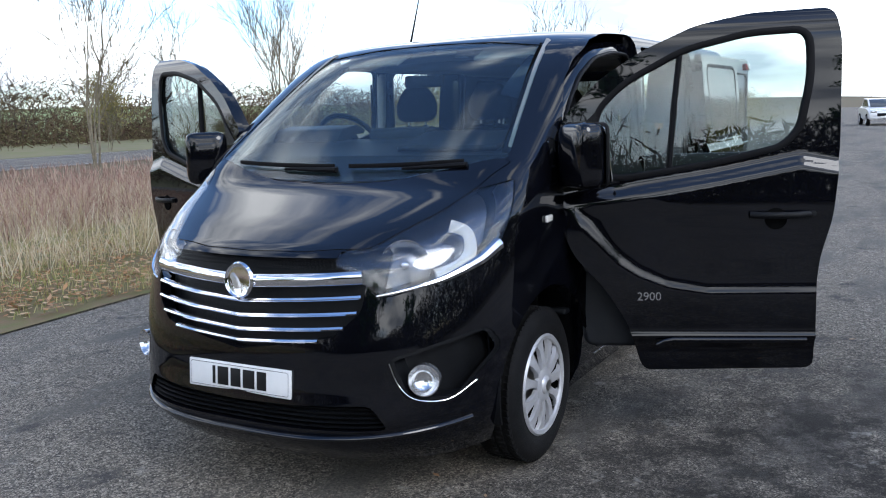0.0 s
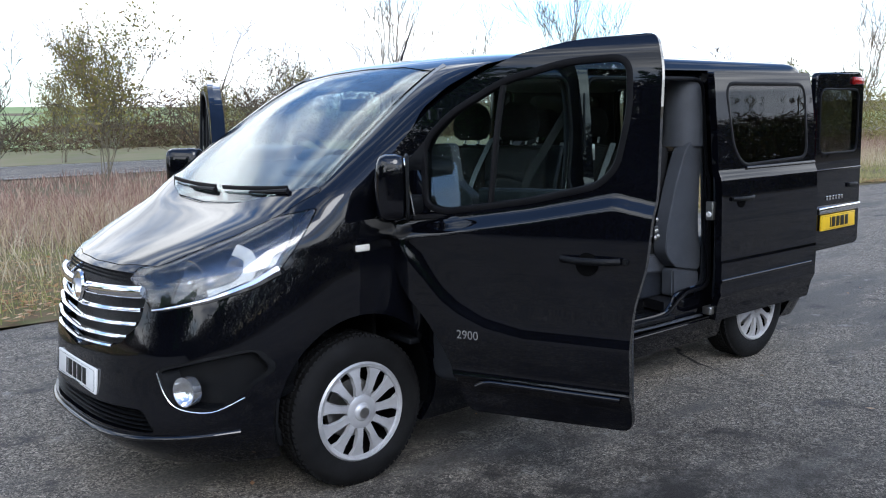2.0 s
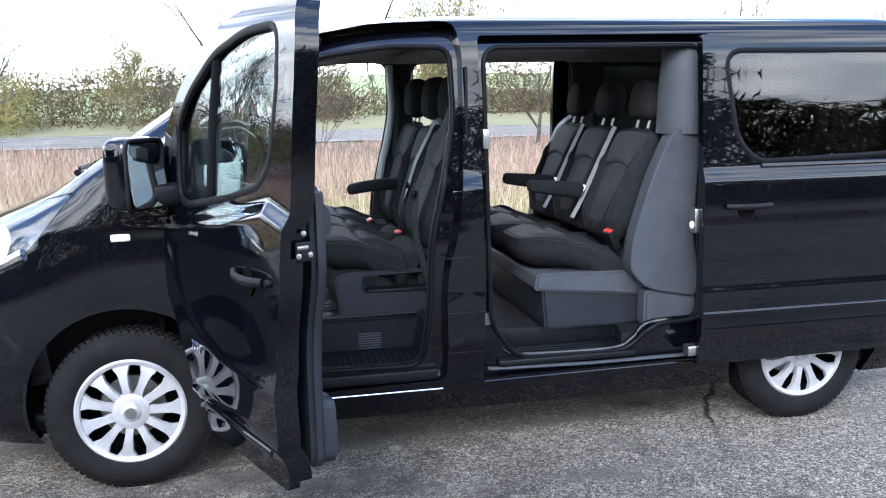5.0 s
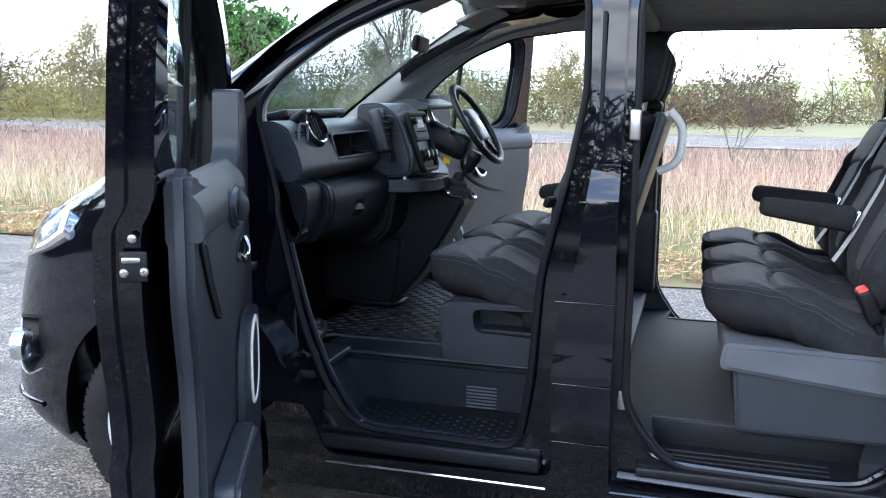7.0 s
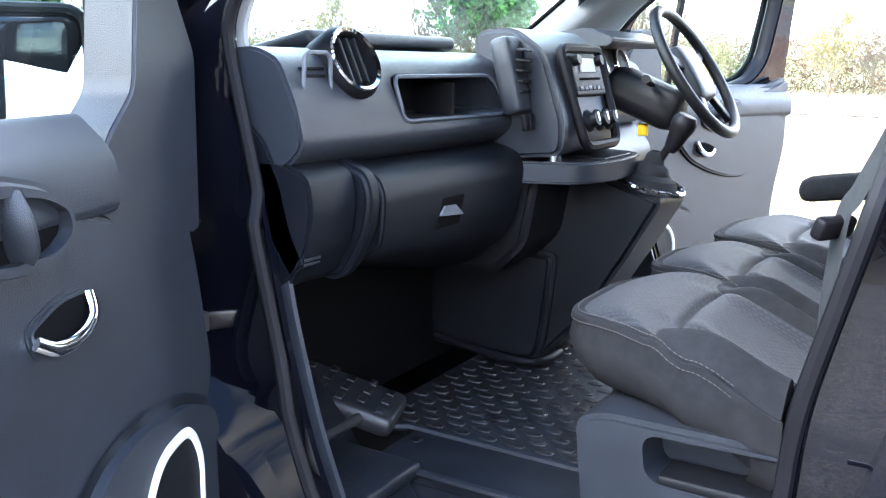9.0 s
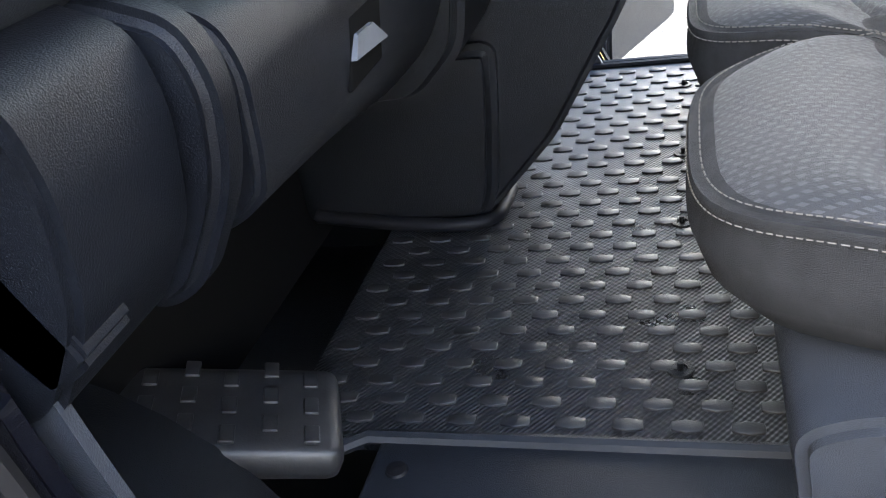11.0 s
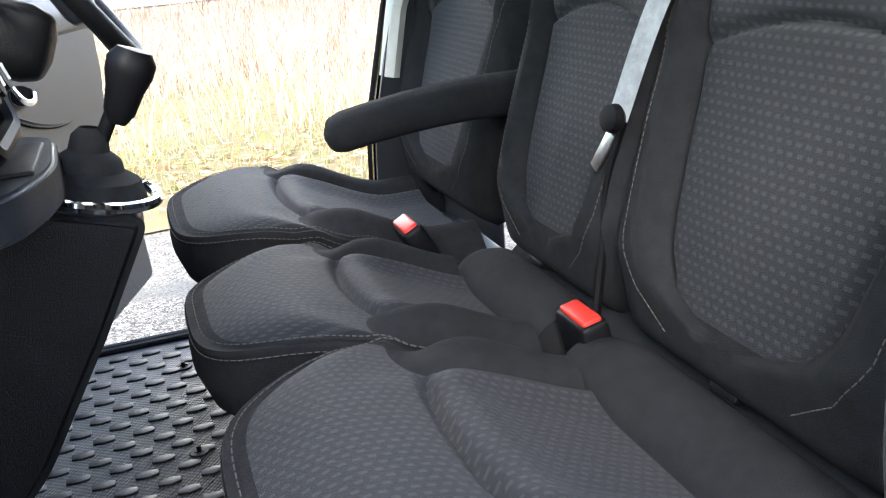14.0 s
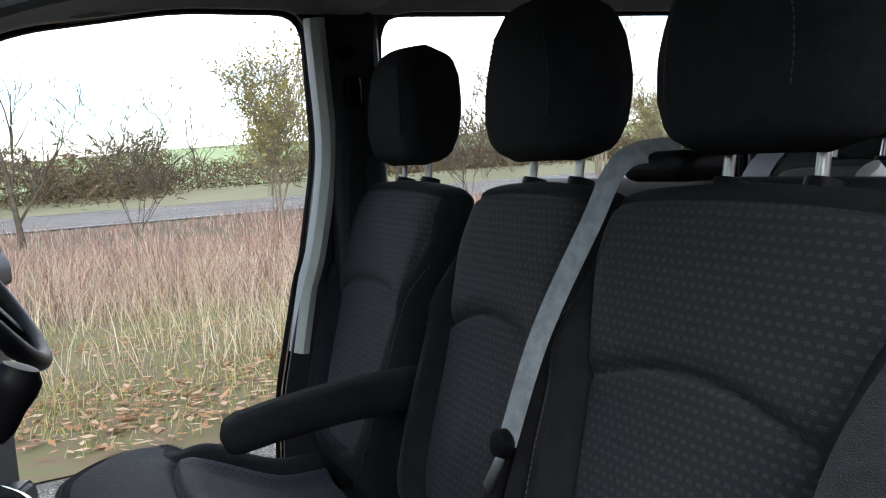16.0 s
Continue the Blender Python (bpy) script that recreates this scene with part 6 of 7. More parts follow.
for s in (-1, 1):
    side_step(s)

# B-pillar fittings
for s in (-1, 1):
    part("striker", rbox(0.045, 0.02, 0.018, 0.004, 1, (1.395, s * 0.862, 1.18)), STEEL, van, "zinc door striker")
    part("pillar_stud", lathe_on([(0.0, 0.012), (0.010, 0.011), (0.012, 0.0)], (1.335, s * 0.845, 1.07), (0, s, 0), 14), SEAL, van)
    for hz in (1.405, 0.625):
        part("pillar_hinge", rbox(0.03, 0.03, 0.085, 0.006, 2, (1.522, s * 0.868, hz)), STEEL, van, "zinc side door catch")
    part("pillar_strip", rbox(0.012, 0.008, 0.62, 0.003, 1, (1.432, s * 0.899, 1.40)), SEAL, van)
    for sz in (0.905, 0.665, 0.485):
        part("pillar_seam", rbox(0.165, 0.004, 0.006, 0.001, 1, (1.41, s * (side_y(1.41, sz) + 0.001), sz)), PAINT, van)
    part("pillar_trim", rbox(0.13, 0.05, 1.15, 0.03, 3, (1.46, s * 0.80, 1.22)), TRIM, van, "moulded pillar cover")
    part("pillar_trim_low", rbox(0.15, 0.06, 0.40, 0.03, 3, (1.46, s * 0.80, 0.78)), TRIM, van)
# Near-black colour puts the footwell's shade on this wall.
part("bulkhead", rbox(0.02, 1.62, 0.75, 0.005, 2, (0.14, 0, 0.92)), GAP, van, "footwell wall with shade in its colour")
part("headliner_rail", rbox(0.10, 1.60, 0.05, 0.02, 3, (1.45, 0, 1.80)), HEADLINER, van)


# ---- seats ----
def rows_of(cuts, n):
    """Even steps between the given cuts, n in each stretch."""
    out = []
    for (a, b), k in zip(zip(cuts, cuts[1:]), n):
        out += [a + (b - a) * j / k for j in range(k)]
    return out + [cuts[-1]]


def cushion_top(u, x, w, length):
    """Height of the cushion's padded top at u across (-1 to 1) and x along."""
    b = abs(u)
    xm = -0.050 - 0.010 * (1 - min(1, b / 0.6) ** 2)
    bol = smooth01(-0.10, 0.04, x)
    ub = cushion_ub(x)
    z = 0.026 * bol * math.exp(-((b - (ub + 0.17)) / 0.17) ** 2) - 0.014 * bol * (1 - smooth01(0.3, 0.62, b))
    z -= 0.017 * math.exp(-((x - xm) / 0.0075) ** 2) * (1 - smooth01(0.54, 0.62, b))
    z += 0.011 * math.exp(-((x - xm - 0.032) / 0.028) ** 2) * (1 - smooth01(0.45, 0.62, b))
    z += 0.005 * math.exp(-((x - xm + 0.035) / 0.03) ** 2) * (1 - smooth01(0.45, 0.62, b))
    z -= 0.016 * math.exp(-((b - ub) / 0.026) ** 2) * bol
    z -= 0.030 * smooth01(-0.17, -0.04, x) + 0.075 * smooth01(-0.04, 0.19, x)
    q = (x + 0.25) / length
    drop = math.hypot(0.030 * (b ** 7), 0.034 * max(0.0, 1 - q / 0.34) ** 2.2 * (1 - 0.9 * b ** 6))
    return z - drop


def cushion_round(u, q):
    """How the front corners of a cushion are drawn back."""
    return 0.17 * abs(u) ** 4.5 * (1 - q) ** 2


def cushion_ub(x):
    return 0.93 - 0.33 * smooth01(-0.125, -0.045, x)


def cushion_bm(w, length=0.50, h=0.20):
    """A cushion: padded top with side rolls and a cross seam, a welt, and plain sides."""
    bm = bmesh.new()
    uvl = bm.loops.layers.uv.verify()
    cols = ([("w", t) for t in rows_of([-1.0, 0.0], [9])] + [("c", t) for t in rows_of([-1.0, 1.0], [22])[1:]] + [("w2", t) for t in rows_of([0.0, 1.0], [9])[1:]])
    qs = rows_of([0.0, 0.06, 0.34, 0.54, 1.0], [4, 12, 26, 18])
    top = []
    for q in qs:
        row = []
        for kind, t in cols:
            x0 = -0.25 + length * q
            ub = cushion_ub(x0)
            u = t * ub if kind == "c" else (-(ub + (1 - ub) * -t) if kind == "w" else ub + (1 - ub) * t)
            x = x0 + cushion_round(u, q)
            y = u * w / 2 * (1 - 0.05 * (1 - q) ** 3)
            v = bm.verts.new((x, y, h / 2 + cushion_top(u, x0, w, length)))
            row.append((v, (x0, y)))
        top.append(row)
    nc = len(cols)
    lo_c, hi_c = 9, nc - 10
    for i in range(len(qs) - 1):
        for j in range(nc - 1):
            vs = (top[i][j], top[i + 1][j], top[i + 1][j + 1], top[i][j + 1])
            f = bm.faces.new([p[0] for p in vs])
            f.material_index = 1 if lo_c <= j < hi_c and 2 <= i else 0
            for lp, p in zip(f.loops, vs):
                lp[uvl].uv = p[1]
    rim = [top[i][0][0] for i in range(len(qs) - 1, -1, -1)] + [top[0][j][0] for j in range(1, nc - 1)] + [top[i][-1][0] for i in range(len(qs))]
    prev, heel = rim, [[], []]
    for dz, grow, pull in ((0.002, 0.012, 0), (-0.004, 0.014, 0), (-0.012, 0.010, 0), (-0.045, 0.016, 0), (-0.085, 0.008, 0.006), (-0.12, -0.012, 0.02), (-0.15, -0.05, 0.05), (-0.158, -0.12, 0.08)):
        ring = []
        for v in rim:
            d = Vector((v.co.x * 0.75 if v.co.x < 0.2 else 0, v.co.y, 0)).normalized()
            ring.append(bm.verts.new((v.co.x + d.x * grow + pull * (v.co.x < 0.1), v.co.y + d.y * grow, v.co.z + dz)))
        for k in range(len(rim) - 1):
            bm.faces.new((prev[k + 1], prev[k], ring[k], ring[k + 1]))
        heel[0].append(ring[0])
        heel[1].append(ring[-1])
        prev = ring
    bm.faces.new(prev)
    bm.faces.new([p[0] for p in top[-1]] + heel[1] + heel[0][::-1])
    bmesh.ops.recalc_face_normals(bm, faces=bm.faces)
    return bm


def back_ub(v):
    """Where the dotted centre of a backrest meets its side rolls."""
    return np.interp(v, [0, 0.10, 0.15, 0.23, 0.35, 0.50, 0.66, 0.76, 0.84, 1.0], [0.03, 0.06, 0.42, 0.53, 0.57, 0.62, 0.70, 0.80, 0.90, 0.92])


def back_width(v):
    return np.interp(v, [0, 0.06, 0.2, 0.45, 0.65, 0.8, 0.93, 0.98, 1.0], [0.80, 0.88, 0.97, 1.0, 0.97, 0.92, 0.88, 0.84, 0.78])


def back_depth(u, v):
    """How far the front of a backrest stands out at u across and v up."""
    b, ub = abs(u), back_ub(v)
    roll = smooth01(0.04, 0.2, v) * (1 - smooth01(0.66, 0.86, v))
    d = 0.058 + 0.026 * roll * smooth01(ub, ub + 0.12, b) + 0.012 * math.exp(-((v - 0.30) / 0.16) ** 2) * (1 - b)
    va = 0.672 - 0.050 * min(1.3, b / 0.62) ** 2
    d -= 0.010 * math.exp(-((v - va) / 0.010) ** 2) * (1 - smooth01(ub - 0.02, ub + 0.03, b))
    d += 0.006 * smooth01(va, va + 0.05, v) * (1 - smooth01(0.8, 0.95, v))
    d -= 0.009 * math.exp(-((b - ub) / 0.025) ** 2) * smooth01(0.12, 0.2, v) * (1 - smooth01(0.80, 0.90, v))
    d -= 0.006 * math.exp(-((v - 0.955) / 0.008) ** 2)
    return d * (max(0.0, 1 - b ** 9)) ** 0.5 * (max(0.0, 1 - abs(2 * v - 1) ** 16)) ** 0.5


def back_bm(w, h=0.62):
    """A backrest with side rolls, an arched cross seam and a rounded rim."""
    bm = bmesh.new()
    uvl = bm.loops.layers.uv.verify()
    wing = [0.0, 0.04, 0.10, 0.2, 0.32, 0.46, 0.6, 0.75, 0.88, 1.0]
    cols = [("w", t) for t in wing] + [("c", t) for t in rows_of([-1.0, 1.0], [22])[1:]] + [("r", 1 - t) for t in wing[::-1]][1:]
    vs = [0.0, 0.006, 0.015, 0.03, 0.05, 0.075, 0.10, 0.125, 0.15, 0.175, 0.20] + rows_of([0.22, 0.60, 0.72, 0.94, 0.97], [15, 18, 10, 5]) + [0.98, 0.99, 0.996, 1.0]
    front, back = [], []
    for v in vs:
        fr, bk = [], []
        ub = back_ub(v)
        for kind, t in cols:
            u = t * ub if kind == "c" else (-(1 - (1 - ub) * t) if kind == "w" else ub + (1 - ub) * t)
            y, z = u * w / 2 * back_width(v), (v - 0.5) * h + 0.012 * (1 - u * u) * smooth01(0.8, 1, v)
            d = back_depth(u, v)
            edge = abs(u) > 0.9999 or v in (0.0, 1.0)
            p = bm.verts.new((-d, y, z))
            fr.append((p, (y, z)))
            bk.append((p if edge else bm.verts.new((min(0.055, d * 0.8), y, z)), (y, z)))
        front.append(fr)
        back.append(bk)
    nc = len(cols)
    for i in range(len(vs) - 1):
        for j in range(nc - 1):
            for lay, fl in ((front, False), (back, True)):
                q = [lay[i][j], lay[i][j + 1], lay[i + 1][j + 1], lay[i + 1][j]]
                if not fl:
                    q.reverse()
                f = bm.faces.new([p[0] for p in q])
                f.material_index = 1 if not fl and 9 <= j < nc - 10 and 0.125 <= vs[i] < 0.955 else 0
                for lp, p in zip(f.loops, q):
                    lp[uvl].uv = p[1]
    bmesh.ops.recalc_face_normals(bm, faces=bm.faces)
    return bm


def stitches(bm_path, parent):
    """Short thread stitches along a path."""
    bm = bmesh.new()
    ps = [Vector(p) for p in bm_path]
    for a, b in zip(ps, ps[1:]):
        n = max(1, int((b - a).length / 0.0075))
        for k in range(n):
            p, q = a.lerp(b, (k + 0.15) / n), a.lerp(b, (k + 0.8) / n)
            tube([p, q], 0.0008, 4, bm=bm)
    o = part("stitching", bm, THREAD, parent, "pale thread stitching")
    o["kind"] = "stuff"
    return o


def seat_unit(root, yc, w, x0, zc, tilt, top_x, top_z, head=True, backlen=0.60, bw=None, hs=1.0, yb=None, length=0.50):
    """One sitting place: cushion, backrest and headrest under root."""
    bw = bw or w
    yb = yc if yb is None else yb
    m = pose(x0 + 0.25, yc, zc - 0.10)
    cu = part("cushion", moved(cushion_bm(w, length), m), [CLOTH, PATTERN], root, "dark cloth seat cushion with a dotted centre", 60)
    for dz, out in ((0.0065, 0.002), (-0.008, 0.0145)):
        pth = []
        for k in range(-24, 25):
            u = max(-1, min(1, k / 16))
            q = max(0, (abs(k) - 16) / 8 * 0.8)
            xx = -0.25 + length * q
            d = Vector((-0.6, u, 0)).normalized() if abs(u) < 1 else Vector((0, u, 0))
            pth.append(m @ Vector((xx + cushion_round(u, q) + (d.x * out if q == 0 else 0), u * w / 2 * (1 - 0.05 * (1 - q) ** 3) + d.y * out, 0.1 + cushion_top(u, xx, w, length) + dz)))
        stitches(pth, cu)
    b = Matrix.Translation((top_x, yb, top_z)) @ pose(0, 0, 0, 0, tilt, 0) @ Matrix.Translation((0.02, 0, -backlen / 2))
    bk = part("backrest", moved(back_bm(bw, backlen), b), [CLOTH, PATTERN], root, "dark cloth backrest with a dotted centre", 60)
    for sd in (-1, 1):
        pth = []
        for k in range(24):
            v = 0.06 + 0.70 * k / 23
            u = np.interp(v, [0.06, 0.12, 0.2, 0.55, 0.76], [0.45, 0.66, 0.76, 0.82, 0.955])
            pth.append(b @ Vector((-back_depth(u, v) - 0.0004, sd * u * bw / 2 * back_width(v), (v - 0.5) * backlen)))
        stitches(pth, bk)
    if head:
        hm = b @ Matrix.Translation((-0.035, 0, backlen / 2 + 0.150)) @ pose(0, 0, 0, 0, -tilt * 0.5, 0) @ Matrix.Scale(hs, 4)

        def shape(v):
            t = v.z / 0.11
            return Vector((v.x * (1 + 0.10 * t) - 0.012 * (1 - (v.y / 0.13) ** 2), v.y * (1 - 0.42 * smooth01(-0.2, 1.15, t) - 0.06 * smooth01(0.2, 1.0, -t)), v.z))

        hb = rbox(0.115, 0.285, 0.225, 0.055, 12, fn=shape)
        hd = part("headrest", moved(hb, hm), CLOTH, root, "black padded headrest")
        for sd in (-1, 1):
            stitches([hm @ (shape(Vector((-0.0575, sd * 0.088, 0.1 * k))) - Vector((0.0005, 0, 0))) for k in (-0.6, -0.3, 0, 0.3, 0.6)], hd)
        for sd in (-1, 1):
            part("headrest_post", tube([b @ Vector((0.0, sd * 0.062, backlen / 2 - 0.02)), b @ Vector((-0.018, sd * 0.062, backlen / 2 + 0.12))], 0.0065, 10), STEEL, root)
            part("post_collar", lathe([(0.020, -0.004), (0.018, 0.014), (0.008, 0.016)], 16, b @ Matrix.Translation((0, sd * 0.062, backlen / 2 + 0.004))), SEAL, root)
    return m, b


def buckle(at, tilt, root):
    mb = Matrix.Translation(at) @ pose(0, 0, 0, 0, tilt, 0)
    k = part("buckle", moved(rbox(0.040, 0.078, 0.10, 0.009, 3), mb), SEAL, root, "black belt buckle with a red button")
    part("red_button", moved(rbox(0.028, 0.066, 0.012, 0.005, 2), mb @ Matrix.Translation((0, 0, 0.049))), RED, k, "red release button")
    part("buckle_stalk", moved(rbox(0.02, 0.04, 0.10, 0.006, 1, (0, 0, -0.085)), mb), SEAL, k)


# double passenger seat
pax = empty("passenger_seat", (1.15, -0.16, FLOOR_Z), "double front passenger seat in dark dotted cloth", "seat")


def under(root):
    """Parts built in world places, under a root that stands elsewhere."""
    inv = Matrix.Translation(-root.location)
    for c in root.children:
        c.matrix_parent_inverse = inv


P3 = 0.61
for yc, yb, w, bw in ((-0.345, -0.325, 0.470, 0.51), (0.080, 0.085, 0.375, 0.40)):
    seat_unit(pax, yc, w, 0.817, 0.965, 17.0, 1.49, 1.425, backlen=0.57, bw=bw, yb=yb, length=0.392)
base = bevelled(prism(round_poly([(0.90, FLOOR_Z), (1.44, FLOOR_Z), (1.44, 0.80), (0.93, 0.80), (0.88, 0.78)], 0.03), "y", -0.60, 0.26), 0.01)
pb = part("seat_base", cut(base, prism(round_poly([(1.01, 0.70), (1.50, 0.69), (1.50, 0.79), (1.00, 0.78)], 0.03), "y", -0.70, -0.50)), TRIM, pax, "dark grey seat base with an open cubby")
part("cubby_tray", rbox(0.38, 0.08, 0.02, 0.006, 2, (1.22, -0.56, 0.705)), PLASTIC, pb)
for ya, yb_ in ((-0.575, -0.110), (-0.040, 0.255)):
    part("hinge_roll", tube([(1.270, ya + (yb_ - ya) * k / 16, 0.824) for k in range(17)], [0.068 * min(1, (0.80 + min(k, 16 - k) * 0.1)) for k in range(17)], 24), CLOTH, pax, "plain cloth roll behind the cushion")
    part("roll_clip", moved(rbox(0.02, 0.045, 0.012, 0.004, 2), pose(1.318, (ya + yb_) / 2 + 0.03, 0.886, 0, 30, 0)), SEAL, pax)
part("seat_heel", bevelled(prism(round_poly([(1.27, 0.72), (1.27, 0.82), (1.34, 0.885), (1.42, 0.90), (1.44, 0.72)], 0.02), "y", -0.585, 0.262), 0.01), CLOTH, pax, "dark cloth between the cushions and the backrests")
belt_path = bez([(1.53, -0.165, 1.470), (1.462, -0.148, 1.462), (1.424, -0.130, 1.39), (1.364, -0.106, 1.265), (1.326, -0.082, 1.138)], 8)
part("seat_belt", tube(belt_path, 0, 6, flat=(0.0165, 0.0016, (-0.95, -0.25, 0.3))), BELT, pax, "grey shoulder belt")
low_belt = bez([(1.334, -0.082, 1.135), (1.316, -0.072, 1.06), (1.305, -0.076, 0.97), (1.285, -0.085, 0.86)], 6)
part("lap_belt", tube(low_belt, 0, 6, flat=(0.008, 0.004, (-0.4, 1.0, 0.2))), SEAL, pax, "folded dark lap belt")
part("belt_stop", lathe_on([(0.0, 0.012), (0.016, 0.010), (0.018, 0.0), (0.012, -0.008), (0.0, -0.008)], (1.320, -0.084, 1.138), (-0.95, -0.1, 0.25), 18), SEAL, pax, "black belt stop")
part("belt_tongue", moved(rbox(0.006, 0.020, 0.052, 0.002, 2), pose(1.318, -0.060, 1.095, 22, 18, 0)), STEEL, pax, "steel belt tongue")
part("belt_guide", rbox(0.085, 0.115, 0.035, 0.015, 4, (1.525, -0.165, 1.452)), SEAL, pax, "black belt guide on the backrest")
buckle((1.275, -0.088, 0.852), -12, pax)
part("seat_back_shell", moved(rbox(0.03, 0.86, 0.56, 0.015, 3), Matrix.Translation((1.535, -0.175, 1.21)) @ pose(0, 0, 0, 0, 15.5, 0) @ Matrix.Translation((-0.01, 0, -0.05))), TRIM, pax, "grey plastic seat back")
part("grab_handle", tube(bez([(1.57, -0.36, 1.24), (1.63, -0.37, 1.28), (1.64, -0.37, 1.38), (1.60, -0.36, 1.44)], 6), 0.014, 10), PALE_TRIM, pax, "pale grab handle")
under(pax)

# driver's seat
drv = empty("driver_seat", (1.15, P3, FLOOR_Z), "driver's seat in dark dotted cloth with one armrest", "seat")
seat_unit(drv, P3, 0.49, 0.825, 0.955, 15.5, 1.495, 1.425, backlen=0.58, bw=0.53)
part("seat_base", bevelled(prism(round_poly([(0.92, FLOOR_Z), (1.42, FLOOR_Z), (1.42, 0.78), (0.92, 0.76)], 0.03), "y", P3 - 0.20, P3 + 0.20), 0.01), TRIM, drv)
am = rbox(0.36, 0.075, 0.065, 0.028, 6, fn=lambda v: Vector((v.x, v.y, v.z * (1 + 0.5 * v.x) - 0.012 * (v.x / 0.18) ** 2)))
part("armrest", moved(am, pose(1.235, 0.325, 1.105, 0, -4, 0)), CLOTH, drv, "black padded fold-down armrest")
part("slide_bar", tube(bez([(0.93, P3 - 0.16, 0.74), (0.84, P3 - 0.16, 0.72), (0.82, P3 - 0.14, 0.68), (0.82, P3 + 0.14, 0.68), (0.84, P3 + 0.16, 0.72), (0.93, P3 + 0.16, 0.74)], 4), 0.006, 8), SEAL, drv)
buckle((1.205, 0.375, 0.86), -28, drv)
part("driver_belt", tube(bez([(1.45, 0.775, 1.60), (1.44, 0.772, 1.40), (1.42, 0.77, 1.10), (1.40, 0.78, 0.75)], 6), 0, 6, flat=(0.024, 0.0016, (-0.4, -1, 0))), SEAL, drv, "black shoulder belt on the pillar")
part("belt_anchor", rbox(0.035, 0.03, 0.06, 0.01, 2, (1.45, 0.765, 1.62)), SEAL, drv)
part("belt_bolt", lathe_on([(0.0, 0.02), (0.018, 0.018), (0.02, 0.0)], (1.44, 0.77, 1.70), (-0.2, -1, 0), 16), SEAL, drv)
under(drv)
near_belt = part("passenger_belt", tube(bez([(1.44, -0.785, 1.64), (1.37, -0.672, 1.42), (1.319, -0.607, 1.285), (1.285, -0.598, 1.203), (1.266, -0.596, 1.15), (1.262, -0.60, 0.95), (1.32, -0.64, 0.72)], 6), 0, 6, flat=(0.022, 0.0016, (-0.8, -0.5, 0.2))), DARK_BELT, van, "dark grey passenger belt hanging beside the seat")
part("belt_tongue", moved(rbox(0.022, 0.072, 0.034, 0.008, 2), pose(1.258, -0.600, 1.150, 0, 20, -30)), SEAL, near_belt, "black belt tongue")

# rear bench
rear = empty("rear_bench_seat", (2.05, -0.08, REAR_Z), "three-place rear bench in dark cloth on grey mouldings", "bench seat")
for k, yc in enumerate((-0.50, -0.065, 0.37)):
    seat_unit(rear, yc, 0.43, 1.745, 0.955, 22, 2.40, 1.405, backlen=0.55, hs=0.86)
    if k < 2:
        part("lap_belt", tube(bez([(2.36, yc + 0.19, 1.42), (2.28, yc + 0.20, 1.25), (2.19, yc + 0.21, 1.05), (2.14, yc + 0.21, 0.96)], 6), 0, 6, flat=(0.022, 0.0016, (-0.95, -0.1, 0.3))), BELT, rear)
        part("belt_tongue", moved(rbox(0.012, 0.03, 0.055, 0.004, 2), pose(2.20, yc + 0.205, 1.10, 0, 22, 0)), CHROME, rear)
for yc in (-0.285, 0.15):
    am = rbox(0.30, 0.06, 0.075, 0.025, 5, fn=lambda v: Vector((v.x, v.y, v.z * (1 + 1.2 * v.x))))
    part("armrest", moved(am, pose(2.05, yc, 1.115, 0, 7, 0)), CLOTH, rear, "black folding armrest")
buckle((2.185, -0.70, 0.905), -25, rear)
part("bench_rail", bevelled(prism(round_poly([(1.79, 0.69), (1.80, 0.77), (2.40, 0.76), (2.40, 0.63)], 0.02), "y", -0.74, 0.60), 0.012), TRIM_MID, rear, "slate grey moulded rail")
part("bench_base", bevelled(prism(round_poly([(1.85, REAR_Z), (1.83, 0.70), (2.45, 0.70), (2.45, REAR_Z)], 0.02), "y", -0.72, 0.58), 0.012), TRIM, rear, "dark grey base")
SIDE = round_poly([(2.22, 0.78), (2.235, 0.93), (2.32, 1.20), (2.41, 1.40), (2.60, 1.53), (2.62, 1.305), (2.548, 1.24), (2.537, 0.91), (2.567, 0.78), (2.567, 0.635), (2.31, 0.685)], 0.05, 5)
part("side_moulding", bevelled(prism(SIDE, "y", -0.83, -0.735), 0.022, 3), TRIM_MID, rear, "slate grey side moulding")
part("side_moulding_low", bevelled(prism(round_poly([(2.30, 0.50), (2.30, 0.68), (2.565, 0.64), (2.565, 0.535)], 0.03), "y", -0.825, -0.735), 0.012, 2), TRIM_MID, rear)
part("side_moulding", bevelled(prism(SIDE, "y", 0.60, 0.70), 0.022, 3), TRIM_MID, rear)
under(rear)
part("corner_column", moved(lathe([(0.13, 0.0), (0.125, 0.2), (0.105, 0.40)], 32), pose(2.53, -0.72, 1.40)), TRIM_MID, van, "rounded grey corner column")
part("partition", rbox(0.03, 1.45, 0.85, 0.01, 2, (2.60, 0.0, 0.93)), TRIM, van, "grey panel behind the rear bench")


